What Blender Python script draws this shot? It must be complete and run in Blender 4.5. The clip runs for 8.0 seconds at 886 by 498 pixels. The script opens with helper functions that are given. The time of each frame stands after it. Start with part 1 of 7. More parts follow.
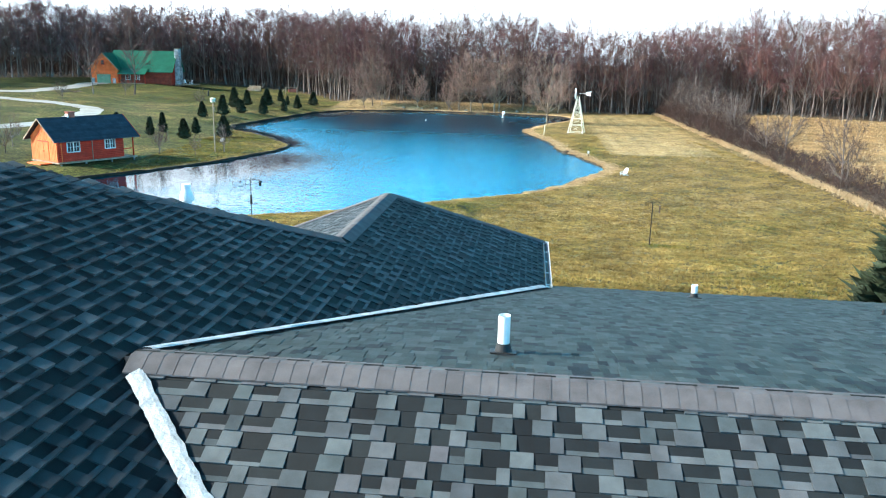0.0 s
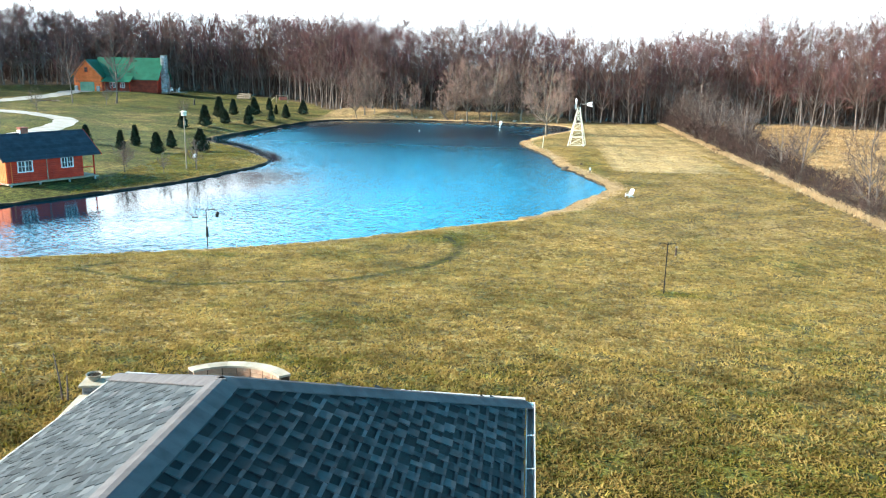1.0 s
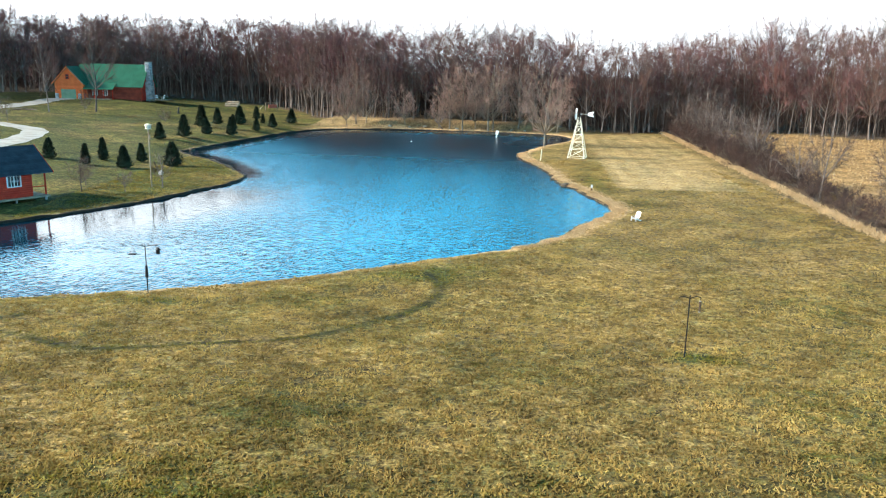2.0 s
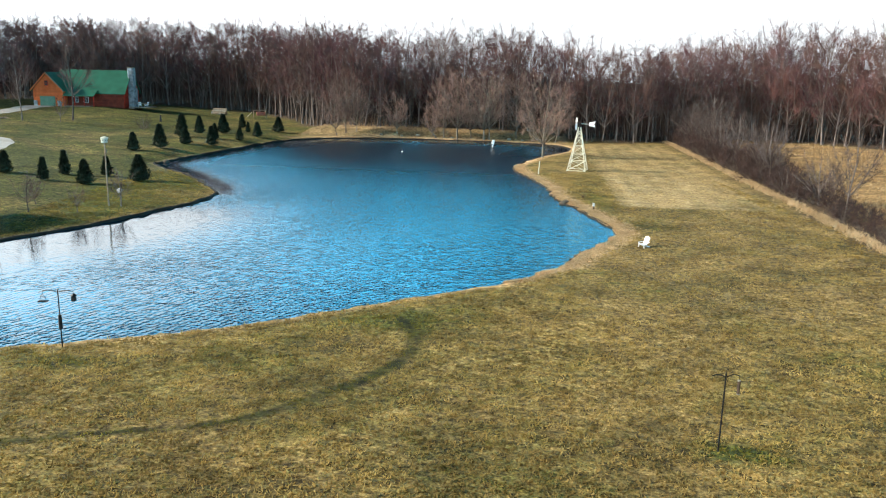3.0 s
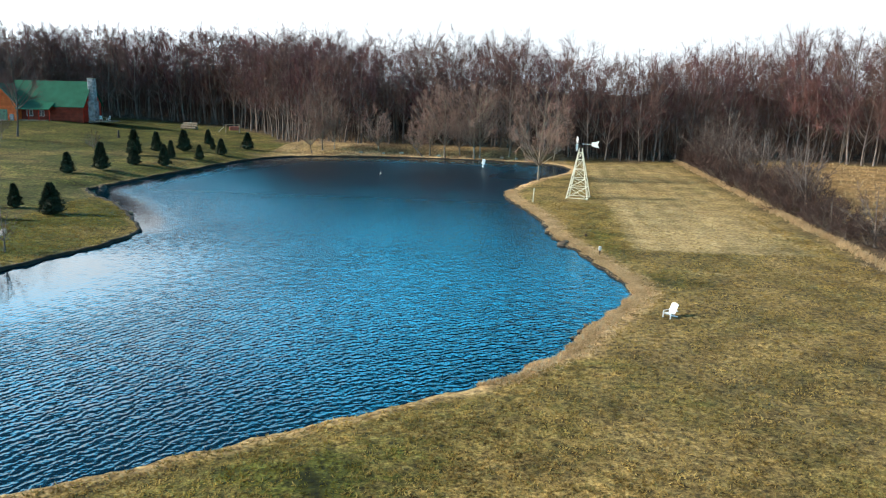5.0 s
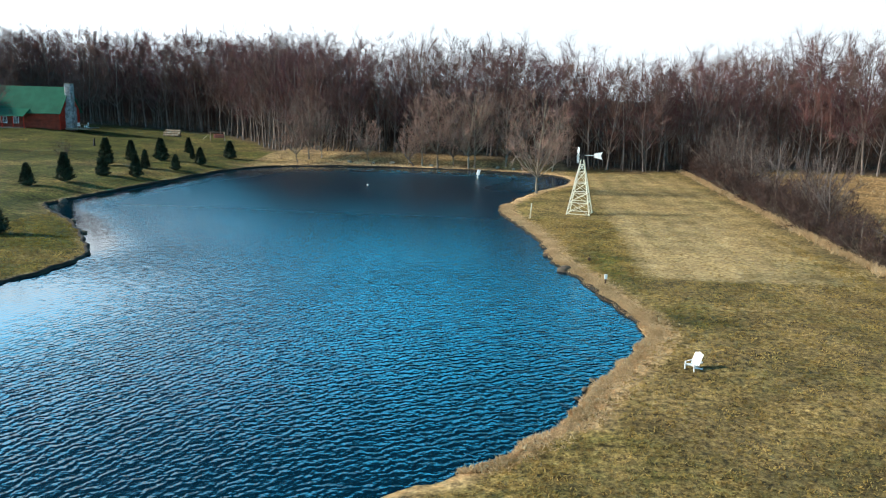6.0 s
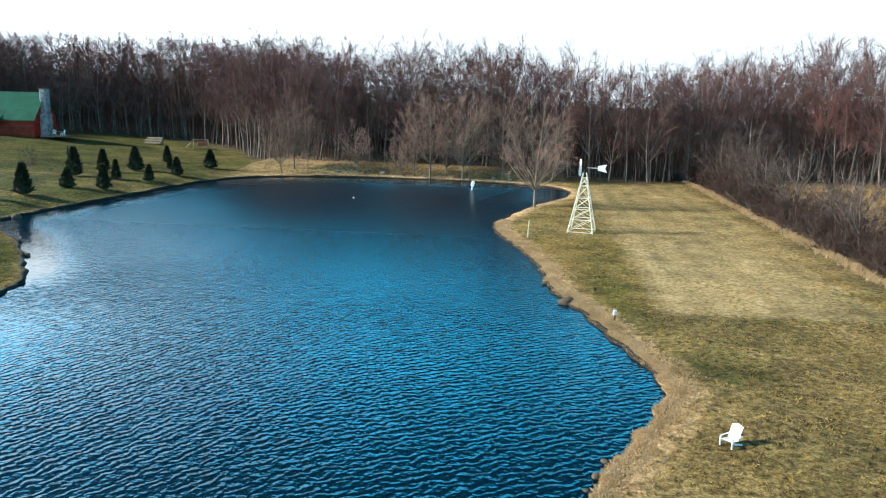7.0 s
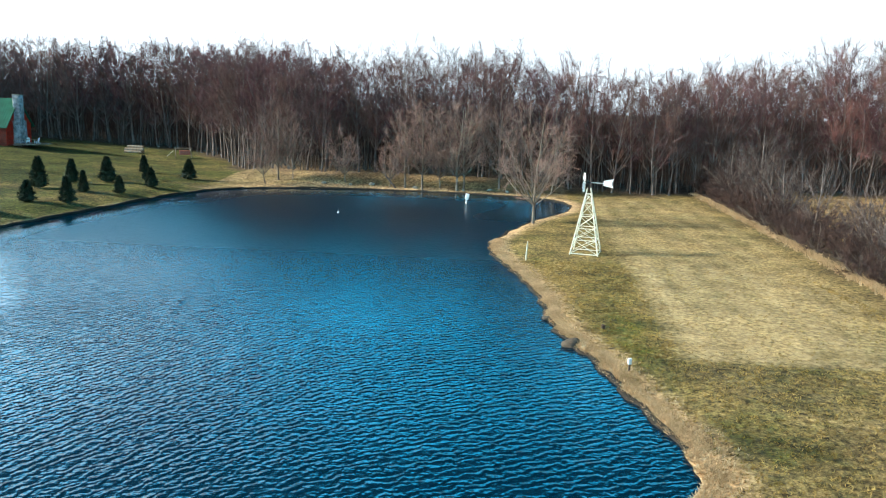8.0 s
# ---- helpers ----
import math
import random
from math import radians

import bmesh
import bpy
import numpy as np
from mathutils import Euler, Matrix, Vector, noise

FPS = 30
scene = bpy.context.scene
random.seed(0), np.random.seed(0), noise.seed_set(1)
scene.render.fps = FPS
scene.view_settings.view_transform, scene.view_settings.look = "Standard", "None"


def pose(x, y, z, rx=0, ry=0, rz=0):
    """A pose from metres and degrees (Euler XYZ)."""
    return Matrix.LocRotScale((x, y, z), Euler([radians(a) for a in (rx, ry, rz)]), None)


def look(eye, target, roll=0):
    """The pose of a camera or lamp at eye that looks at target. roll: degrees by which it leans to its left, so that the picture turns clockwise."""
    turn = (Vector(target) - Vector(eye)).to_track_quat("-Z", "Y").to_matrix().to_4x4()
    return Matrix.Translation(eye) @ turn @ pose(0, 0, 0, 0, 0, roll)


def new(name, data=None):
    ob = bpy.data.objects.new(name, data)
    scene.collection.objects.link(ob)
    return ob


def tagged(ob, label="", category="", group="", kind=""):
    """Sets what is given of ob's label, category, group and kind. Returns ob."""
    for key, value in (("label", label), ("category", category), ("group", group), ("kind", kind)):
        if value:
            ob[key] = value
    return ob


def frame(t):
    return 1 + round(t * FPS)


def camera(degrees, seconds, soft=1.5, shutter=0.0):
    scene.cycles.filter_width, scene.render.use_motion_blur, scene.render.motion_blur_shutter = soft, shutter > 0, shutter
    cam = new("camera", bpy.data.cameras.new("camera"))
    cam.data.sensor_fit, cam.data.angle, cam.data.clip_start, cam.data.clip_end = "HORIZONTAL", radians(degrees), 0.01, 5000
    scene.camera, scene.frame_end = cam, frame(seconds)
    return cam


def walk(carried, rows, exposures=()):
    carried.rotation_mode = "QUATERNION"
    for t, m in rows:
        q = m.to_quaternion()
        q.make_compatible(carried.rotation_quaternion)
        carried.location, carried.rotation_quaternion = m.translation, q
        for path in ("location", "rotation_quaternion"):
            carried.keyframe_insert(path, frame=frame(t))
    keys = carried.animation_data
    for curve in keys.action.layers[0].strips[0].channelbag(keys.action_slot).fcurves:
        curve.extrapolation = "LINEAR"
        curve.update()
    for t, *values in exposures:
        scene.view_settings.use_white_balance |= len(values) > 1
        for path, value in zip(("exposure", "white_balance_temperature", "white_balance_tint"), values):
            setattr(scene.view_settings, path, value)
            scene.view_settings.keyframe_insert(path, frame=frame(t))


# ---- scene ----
cam = camera(59.0, 8.0, soft=1.15)
PATH = [
    (0, (6.645, 3.754, 12.662), (5.623, 13.417, 10.299), 1.28),
    (0.5, (6.810, 7.764, 12.998), (5.784, 17.433, 10.663), 1.27),
    (1, (6.980, 11.807, 13.274), (5.951, 21.483, 10.967), 1.27),
    (1.5, (7.153, 15.879, 13.494), (6.122, 25.562, 11.217), 1.26),
    (2, (7.326, 19.975, 13.665), (6.295, 29.665, 11.419), 1.26),
    (2.5, (7.496, 24.091, 13.793), (6.466, 33.789, 11.578), 1.27),
    (3, (7.662, 28.224, 13.884), (6.633, 37.928, 11.702), 1.28),
    (3.5, (7.820, 32.368, 13.945), (6.794, 42.080, 11.796), 1.29),
    (4, (7.968, 36.519, 13.982), (6.945, 46.239, 11.866), 1.31),
    (4.5, (8.103, 40.673, 14.000), (7.085, 50.401, 11.919), 1.34),
    (5, (8.223, 44.826, 14.006), (7.211, 54.562, 11.961), 1.36),
    (5.5, (8.325, 48.974, 14.006), (7.320, 58.718, 11.997), 1.40),
    (6, (8.407, 53.112, 14.006), (7.409, 62.864, 12.035), 1.43),
    (6.5, (8.466, 57.236, 14.013), (7.476, 66.997, 12.079), 1.47),
    (7, (8.498, 61.341, 14.032), (7.519, 71.111, 12.137), 1.52),
    (7.5, (8.503, 65.424, 14.069), (7.535, 75.203, 12.214), 1.57),
    (8, (8.477, 69.480, 14.132), (7.520, 79.268, 12.317), 1.62),
]
walk(cam, [(t, look(eye, target, roll)) for t, eye, target, roll in PATH], exposures=[(0.0, 1.5, 6040, 4), (0.5, 1.63, 6120, 4), (1.0, 1.65, 6450, 5), (1.5, 1.52, 6560, 6), (3.0, 0.94, 6720, 8), (4.5, 0.77, 6580, 7), (6.0, 0.64, 6400, 6), (8.0, 0.99, 6150, 2)])

# ---- world, sun ----
SUN_EL, SUN_FROM = 28.0, (-0.985, -0.17)      # elevation; plan direction towards the sun
world = bpy.data.worlds.new("sky")
scene.world = world
world.use_nodes = True
wn, wl = world.node_tree.nodes, world.node_tree.links
sky = wn.new("ShaderNodeTexSky")
sky.sky_type = "NISHITA"
sky.sun_disc = False
sky.sun_elevation = radians(SUN_EL)
sky.sun_rotation = math.atan2(SUN_FROM[0], SUN_FROM[1])
sky.air_density, sky.dust_density, sky.ozone_density = 1.0, 1.2, 2.0
wn["Background"].inputs["Strength"].default_value = 0.11
# thin bright cloud over the whole sky, with wide soft gaps of blue
cloud = wn.new("ShaderNodeTexNoise")
cloud.inputs["Scale"].default_value, cloud.inputs["Detail"].default_value = 1.6, 4
spread_sky = wn.new("ShaderNodeMapping")
spread_sky.inputs["Scale"].default_value = (1, 1, 3.0)
spread_sky.inputs["Location"].default_value = (0.6, 0.2, 0.0)
wl.new(wn.new("ShaderNodeTexCoord").outputs["Generated"], spread_sky.inputs["Vector"])
wl.new(spread_sky.outputs[0], cloud.inputs["Vector"])
cover = wn.new("ShaderNodeMapRange")
cover.inputs[1].default_value, cover.inputs[2].default_value, cover.inputs[3].default_value, cover.inputs[4].default_value = 0.4, 0.75, 0.82, 0.95
wl.new(cloud.outputs[0], cover.inputs[0])
veil = wn.new("ShaderNodeMix")
veil.data_type = "RGBA"
# the clear band over the haze is the bluest; it deepens towards the zenith
deep_sky, height_map = wn.new("ShaderNodeMix"), wn.new("ShaderNodeMapRange")
deep_sky.data_type = "RGBA"
deep_sky.inputs["A"].default_value, deep_sky.inputs["B"].default_value = (2.2, 27.5, 48.0, 1), (0.06, 0.3, 0.55, 1)
height_map.inputs[1].default_value, height_map.inputs[2].default_value = 0.25, 0.37
wl.new(height_map.outputs[0], deep_sky.inputs["Factor"])
wl.new(deep_sky.outputs["Result"], veil.inputs["B"])
wl.new(cover.outputs[0], veil.inputs["Factor"])
wl.new(sky.outputs[0], veil.inputs["A"])
# bright haze towards the horizon, the same all round
lift = wn.new("ShaderNodeSeparateXYZ")
wl.new(lift.outputs["Z"], height_map.inputs[0])
wl.new(spread_sky.inputs["Vector"].links[0].from_socket, lift.inputs[0])
low_sky = wn.new("ShaderNodeMapRange")
low_sky.interpolation_type = "SMOOTHSTEP"
low_sky.inputs[1].default_value, low_sky.inputs[2].default_value, low_sky.inputs[3].default_value, low_sky.inputs[4].default_value = 0.115, 0.25, 0.98, 0.0
haze = wn.new("ShaderNodeMix")
haze.data_type = "RGBA"
haze.inputs["B"].default_value = (8.2, 8.4, 8.8, 1)
wl.new(low_sky.outputs[0], haze.inputs["Factor"])
wl.new(veil.outputs["Result"], haze.inputs["A"])
# wide bright glow of thin cloud round the sun
aim = wn.new("ShaderNodeVectorMath")
aim.operation = "DOT_PRODUCT"
flat = math.cos(radians(SUN_EL))
aim.inputs[1].default_value = (SUN_FROM[0] * flat, SUN_FROM[1] * flat, math.sin(radians(SUN_EL)))
wl.new(spread_sky.inputs["Vector"].links[0].from_socket, aim.inputs[0])
glow = wn.new("ShaderNodeMapRange")
glow.interpolation_type = "SMOOTHSTEP"
glow.inputs[1].default_value, glow.inputs[2].default_value, glow.inputs[3].default_value, glow.inputs[4].default_value = -0.15, 0.8, 0.75, 1.9
wl.new(aim.outputs["Value"], glow.inputs[0])
# towards the sun the haze stands higher
tall_haze, drop = wn.new("ShaderNodeMapRange"), wn.new("ShaderNodeMath")
tall_haze.inputs[1].default_value, tall_haze.inputs[2].default_value, tall_haze.inputs[3].default_value, tall_haze.inputs[4].default_value = 0.04, 0.38, 0.0, 0.105
wl.new(aim.outputs["Value"], tall_haze.inputs[0])
drop.operation = "SUBTRACT"
wl.new(lift.outputs["Z"], drop.inputs[0])
wl.new(tall_haze.outputs[0], drop.inputs[1])
wl.new(drop.outputs[0], low_sky.inputs[0])
bright = wn.new("ShaderNodeVectorMath")
bright.operation = "SCALE"
wl.new(haze.outputs["Result"], bright.inputs[0])
wl.new(glow.outputs[0], bright.inputs["Scale"])
wl.new(bright.outputs[0], wn["Background"].inputs["Color"])

sun = new("sun", bpy.data.lights.new("sun", "SUN"))
sun.data.energy, sun.data.angle, sun.data.color = 4.9, radians(6.0), (1.0, 0.93, 0.82)
sun.matrix_world = look((SUN_FROM[0] * 50, SUN_FROM[1] * 50, 50 * math.tan(radians(SUN_EL))), (0, 0, 0))

# ---- materials ----


def material(name, dark, light, scale=4.0, fine=40.0, rough=0.8, bump=0.3, world_space=False, metal=0.0, spec=0.3, vary=0.0, island=False, dist=0.02, mid=0.5):
    """A procedural surface: two colours mixed by coarse and fine noise, a bump, and a tone that varies from piece to piece."""
    m = bpy.data.materials.new(name)
    m.use_nodes = True
    n, l = m.node_tree.nodes, m.node_tree.links
    b = n["Principled BSDF"]
    b.inputs["Roughness"].default_value, b.inputs["Metallic"].default_value = rough, metal
    b.inputs["Specular IOR Level"].default_value = spec
    if world_space:
        where = n.new("ShaderNodeNewGeometry").outputs["Position"]
    else:
        where = n.new("ShaderNodeTexCoord").outputs["Object"]
    coarse, small = n.new("ShaderNodeTexNoise"), n.new("ShaderNodeTexNoise")
    for node, size in ((coarse, scale), (small, fine)):
        node.inputs["Scale"].default_value, node.inputs["Detail"].default_value = size, 5
        l.new(where, node.inputs["Vector"])
    add = n.new("ShaderNodeMath")
    add.operation = "MULTIPLY_ADD"
    l.new(small.outputs[0], add.inputs[0])
    add.inputs[1].default_value = 0.6
    l.new(coarse.outputs[0], add.inputs[2])
    ramp = n.new("ShaderNodeMapRange")
    ramp.inputs[1].default_value, ramp.inputs[2].default_value = mid + 0.05, mid + 0.55
    l.new(add.outputs[0], ramp.inputs[0])
    mix = n.new("ShaderNodeMix")
    mix.data_type = "RGBA"
    l.new(ramp.outputs[0], mix.inputs["Factor"])
    mix.inputs["A"].default_value, mix.inputs["B"].default_value = (*dark, 1), (*light, 1)
    out = mix.outputs["Result"]
    if vary:
        source = n.new("ShaderNodeNewGeometry").outputs["Random Per Island"] if island else n.new("ShaderNodeObjectInfo").outputs["Random"]
        tone = n.new("ShaderNodeMapRange")
        tone.inputs[3].default_value, tone.inputs[4].default_value = 1 - vary, 1 + vary
        l.new(source, tone.inputs[0])
        hsv = n.new("ShaderNodeHueSaturation")
        l.new(tone.outputs[0], hsv.inputs["Value"])
        l.new(out, hsv.inputs["Color"])
        out = hsv.outputs[0]
    l.new(out, b.inputs["Base Color"])
    if bump:
        bp = n.new("ShaderNodeBump")
        bp.inputs["Strength"].default_value, bp.inputs["Distance"].default_value = bump, dist
        l.new(small.outputs[0], bp.inputs["Height"])
        l.new(bp.outputs[0], b.inputs["Normal"])
    return m




def shingle_material(name, island, stops_at):
    """Architectural shingle: granules, with the tone picked piece by piece from a blend."""
    m = material(name, (0.7, 0.7, 0.7), (1.3, 1.3, 1.3), 5, 170, 0.82, 0.35, True, dist=0.004, spec=0.28)
    n, l = m.node_tree.nodes, m.node_tree.links
    b = n["Principled BSDF"]
    grain = b.inputs["Base Color"].links[0].from_socket
    pick = n.new("ShaderNodeNewGeometry").outputs["Random Per Island"] if island else n.new("ShaderNodeObjectInfo").outputs["Random"]
    ramp = n.new("ShaderNodeValToRGB")
    stops = ramp.color_ramp.elements
    stops[0].position, stops[0].color = 0.0, (*stops_at[0], 1)
    stops[1].position, stops[1].color = 1.0, (*stops_at[-1], 1)
    for k, colour in enumerate(stops_at[1:-1]):
        e = stops.new((k + 1) / (len(stops_at) - 1))
        e.color = (*colour, 1)
    l.new(pick, ramp.inputs[0])
    mul = n.new("ShaderNodeMix")
    mul.data_type, mul.blend_type = "RGBA", "MULTIPLY"
    mul.inputs["Factor"].default_value = 1.0
    l.new(ramp.outputs[0], mul.inputs["A"])
    l.new(grain, mul.inputs["B"])
    l.new(mul.outputs["Result"], b.inputs["Base Color"])
    return m


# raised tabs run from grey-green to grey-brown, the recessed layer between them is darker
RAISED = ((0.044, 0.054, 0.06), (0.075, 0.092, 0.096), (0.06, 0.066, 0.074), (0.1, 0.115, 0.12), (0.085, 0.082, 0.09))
# the same shingles dimmed, to paint in how light falls on two slopes
DIMMED = ((0.011, 0.015, 0.019), (0.044, 0.053, 0.059), (0.017, 0.022, 0.026), (0.07, 0.081, 0.088), (0.026, 0.03, 0.034))
DIMMED_GREEN = ((0.009, 0.016, 0.015), (0.034, 0.047, 0.045), (0.013, 0.021, 0.02), (0.05, 0.064, 0.062), (0.022, 0.032, 0.031), (0.04, 0.05, 0.05))      # north slope: green-grey, its weaker light painted in as darker tones
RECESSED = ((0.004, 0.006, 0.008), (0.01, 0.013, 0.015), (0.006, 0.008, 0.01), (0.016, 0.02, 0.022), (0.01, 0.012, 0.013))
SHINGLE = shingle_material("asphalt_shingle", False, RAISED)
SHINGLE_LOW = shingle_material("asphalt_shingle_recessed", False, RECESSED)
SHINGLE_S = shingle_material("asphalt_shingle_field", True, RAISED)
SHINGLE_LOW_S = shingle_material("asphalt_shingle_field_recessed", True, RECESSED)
SHINGLE_DIMMED_S = shingle_material("asphalt_shingle_dimmed", True, DIMMED)
SHINGLE_DIMMED_GREEN_S = shingle_material("asphalt_shingle_dimmed_green", True, DIMMED_GREEN)
CAP = material("shingle_cap", (0.075, 0.07, 0.073), (0.125, 0.116, 0.12), 5, 150, 0.9, 0.3, True, vary=0.12, dist=0.004, spec=0.25)
DECK = material("roof_underlay", (0.012, 0.013, 0.015), (0.03, 0.032, 0.036), 4, 90, 0.95, 0.2, True)
FLASHING = material("valley_metal", (0.3, 0.32, 0.33), (0.6, 0.62, 0.63), 6, 40, 0.65, 0.5, True, metal=0.1)
WHITE = material("white_paint", (0.6, 0.6, 0.58), (0.82, 0.82, 0.8), 3, 60, 0.5, 0.1, vary=0.05)
PVC = material("white_pvc", (0.72, 0.72, 0.7), (0.86, 0.86, 0.85), 5, 60, 0.35, 0.05)
RUBBER = material("black_rubber", (0.01, 0.01, 0.011), (0.03, 0.03, 0.032), 8, 80, 0.6, 0.2)
SIDING = material("house_siding", (0.35, 0.32, 0.27), (0.5, 0.47, 0.41), 2, 50, 0.7, 0.1)
BARK = material("grey_bark", (0.065, 0.05, 0.043), (0.22, 0.175, 0.15), 0.9, 14, 0.95, 0.5, True, vary=0.25)
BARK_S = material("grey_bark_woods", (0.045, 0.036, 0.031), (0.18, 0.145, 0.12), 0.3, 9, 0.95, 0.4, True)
TWIG = material("red_brown_twigs", (0.042, 0.025, 0.027), (0.215, 0.117, 0.108), 0.5, 6, 0.95, 0.0, True, vary=0.3)
# back-row twigs, darkened in colour for the shade inside the woods
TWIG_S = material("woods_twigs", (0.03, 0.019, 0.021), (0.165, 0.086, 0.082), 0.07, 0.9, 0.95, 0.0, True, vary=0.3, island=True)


def stands(m, hues, scale):
    """Colours that change from stand to stand over tens of metres, under the grain."""
    n, l = m.node_tree.nodes, m.node_tree.links
    b = n["Principled BSDF"]
    grain = b.inputs["Base Color"].links[0].from_socket
    wide, geo, ramp = n.new("ShaderNodeTexNoise"), n.new("ShaderNodeNewGeometry"), n.new("ShaderNodeValToRGB")
    flat = n.new("ShaderNodeVectorMath")
    flat.operation = "MULTIPLY"
    flat.inputs[1].default_value = (1, 1, 0.25)
    wide.inputs["Scale"].default_value, wide.inputs["Detail"].default_value = scale, 2
    l.new(geo.outputs["Position"], flat.inputs[0])
    l.new(flat.outputs[0], wide.inputs["Vector"])
    l.new(wide.outputs[0], ramp.inputs[0])
    e = ramp.color_ramp.elements
    e[0].position, e[0].color = 0.3, (*hues[0], 1)
    e[1].position, e[1].color = 0.7, (*hues[-1], 1)
    for k, c in enumerate(hues[1:-1]):
        e.new(0.3 + 0.4 * (k + 1) / (len(hues) - 1)).color = (*c, 1)
    mul = n.new("ShaderNodeMix")
    mul.data_type, mul.blend_type = "RGBA", "MULTIPLY"
    mul.inputs["Factor"].default_value = 1.0
    l.new(ramp.outputs[0], mul.inputs["A"])
    l.new(grain, mul.inputs["B"])
    l.new(mul.outputs["Result"], b.inputs["Base Color"])


STAND_HUES = ((0.75, 0.85, 0.9), (1.1, 0.9, 0.9), (1.0, 1.05, 0.85), (0.85, 0.66, 0.76), (1.3, 1.05, 0.9))
stands(TWIG_S, STAND_HUES, 0.09)
stands(TWIG, STAND_HUES, 0.09)
# brush colour also holds the deep shade between the trunks
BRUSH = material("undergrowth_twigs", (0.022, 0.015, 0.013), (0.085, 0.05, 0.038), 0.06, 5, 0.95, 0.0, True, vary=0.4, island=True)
SHRUB = material("shrub_twigs", (0.022, 0.014, 0.012), (0.095, 0.054, 0.043), 0.4, 6, 0.95, 0.0, True, vary=0.3, island=True)
NEEDLE = material("conifer_needles", (0.008, 0.014, 0.007), (0.034, 0.046, 0.02), 2.0, 25, 0.8, 0.0, True, vary=0.35, island=True)
STRAW = material("dry_grass", (0.37, 0.255, 0.13), (0.66, 0.48, 0.28), 0.5, 12, 0.9, 0.0, True, vary=0.3, island=True)
TURF = material("lawn_blades", (0.088, 0.058, 0.013), (0.4, 0.275, 0.09), 1.1, 7, 0.9, 0.0, True, vary=0.22, island=True, mid=0.42)


def greener(m):
    """Turns blades green by patch, by clump and one by one, and where the mesh says so."""
    n, l = m.node_tree.nodes, m.node_tree.links
    b = n["Principled BSDF"]
    straw = b.inputs["Base Color"].links[0].from_socket
    geo, place = n.new("ShaderNodeNewGeometry"), n.new("ShaderNodeAttribute")
    place.attribute_name = "green"
    total = place.outputs["Fac"]
    for scale, gain, off in ((0.11, 2.2, -1.1), (1.3, 1.9, -1.08), (0.0, 0.8, -0.45)):
        step = n.new("ShaderNodeMath")
        step.operation = "MULTIPLY_ADD"
        if scale:
            w = n.new("ShaderNodeTexNoise")
            w.inputs["Scale"].default_value, w.inputs["Detail"].default_value = scale, 4
            l.new(geo.outputs["Position"], w.inputs["Vector"])
            l.new(w.outputs[0], step.inputs[0])
        else:
            l.new(geo.outputs["Random Per Island"], step.inputs[0])
        step.inputs[1].default_value, step.inputs[2].default_value = gain, off
        add = n.new("ShaderNodeMath")
        l.new(step.outputs[0], add.inputs[0])
        l.new(total, add.inputs[1])
        total = add.outputs[0]
    lively, clamp, mix = n.new("ShaderNodeMix"), n.new("ShaderNodeClamp"), n.new("ShaderNodeMix")
    for node in (lively, mix):
        node.data_type = "RGBA"
    lively.blend_type = "MULTIPLY"
    lively.inputs["Factor"].default_value = 1.0
    l.new(straw, lively.inputs["A"])
    lively.inputs["B"].default_value = (0.42, 0.53, 0.22, 1)
    l.new(total, clamp.inputs[0])
    l.new(clamp.outputs[0], mix.inputs["Factor"])
    l.new(straw, mix.inputs["A"])
    l.new(lively.outputs["Result"], mix.inputs["B"])
    # wide lighter and darker patches
    wide, tone, hsv = n.new("ShaderNodeTexNoise"), n.new("ShaderNodeMapRange"), n.new("ShaderNodeHueSaturation")
    wide.inputs["Scale"].default_value, wide.inputs["Detail"].default_value = 0.33, 4
    l.new(geo.outputs["Position"], wide.inputs["Vector"])
    l.new(wide.outputs[0], tone.inputs[0])
    tone.inputs[1].default_value, tone.inputs[2].default_value, tone.inputs[3].default_value, tone.inputs[4].default_value = 0.32, 0.68, 0.6, 1.4
    l.new(tone.outputs[0], hsv.inputs["Value"])
    l.new(mix.outputs["Result"], hsv.inputs["Color"])
    l.new(hsv.outputs[0], b.inputs["Base Color"])


greener(TURF)


def let_light_through(m, share):
    """Thin blades pass part of the light that falls on their far side."""
    n, l = m.node_tree.nodes, m.node_tree.links
    b, out = n["Principled BSDF"], n["Material Output"]
    tr, mix = n.new("ShaderNodeBsdfTranslucent"), n.new("ShaderNodeMixShader")
    l.new(b.inputs["Base Color"].links[0].from_socket, tr.inputs["Color"])
    mix.inputs[0].default_value = share
    l.new(b.outputs[0], mix.inputs[1])
    l.new(tr.outputs[0], mix.inputs[2])
    l.new(mix.outputs[0], out.inputs["Surface"])


for blade in (TURF, STRAW):
    let_light_through(blade, 0.45)
GRAVEL = material("pale_gravel", (0.26, 0.245, 0.22), (0.44, 0.42, 0.385), 0.6, 12, 0.95, 0.5, True)
STONE = material("cut_limestone", (0.25, 0.225, 0.175), (0.42, 0.385, 0.31), 2, 30, 0.85, 0.3, True, vary=0.15)
PAVER = material("brick_paver", (0.2, 0.118, 0.078), (0.33, 0.225, 0.155), 1.5, 35, 0.85, 0.3, True, vary=0.14)
SAND = material("joint_sand", (0.08, 0.055, 0.038), (0.15, 0.11, 0.08), 4, 60, 0.95, 0.2, True)
BLOCK = material("wall_block", (0.2, 0.12, 0.085), (0.42, 0.29, 0.2), 3, 30, 0.9, 0.4, True, vary=0.3)
DARK_METAL = material("dark_iron", (0.012, 0.012, 0.012), (0.04, 0.038, 0.036), 6, 60, 0.5, 0.1, metal=0.6)
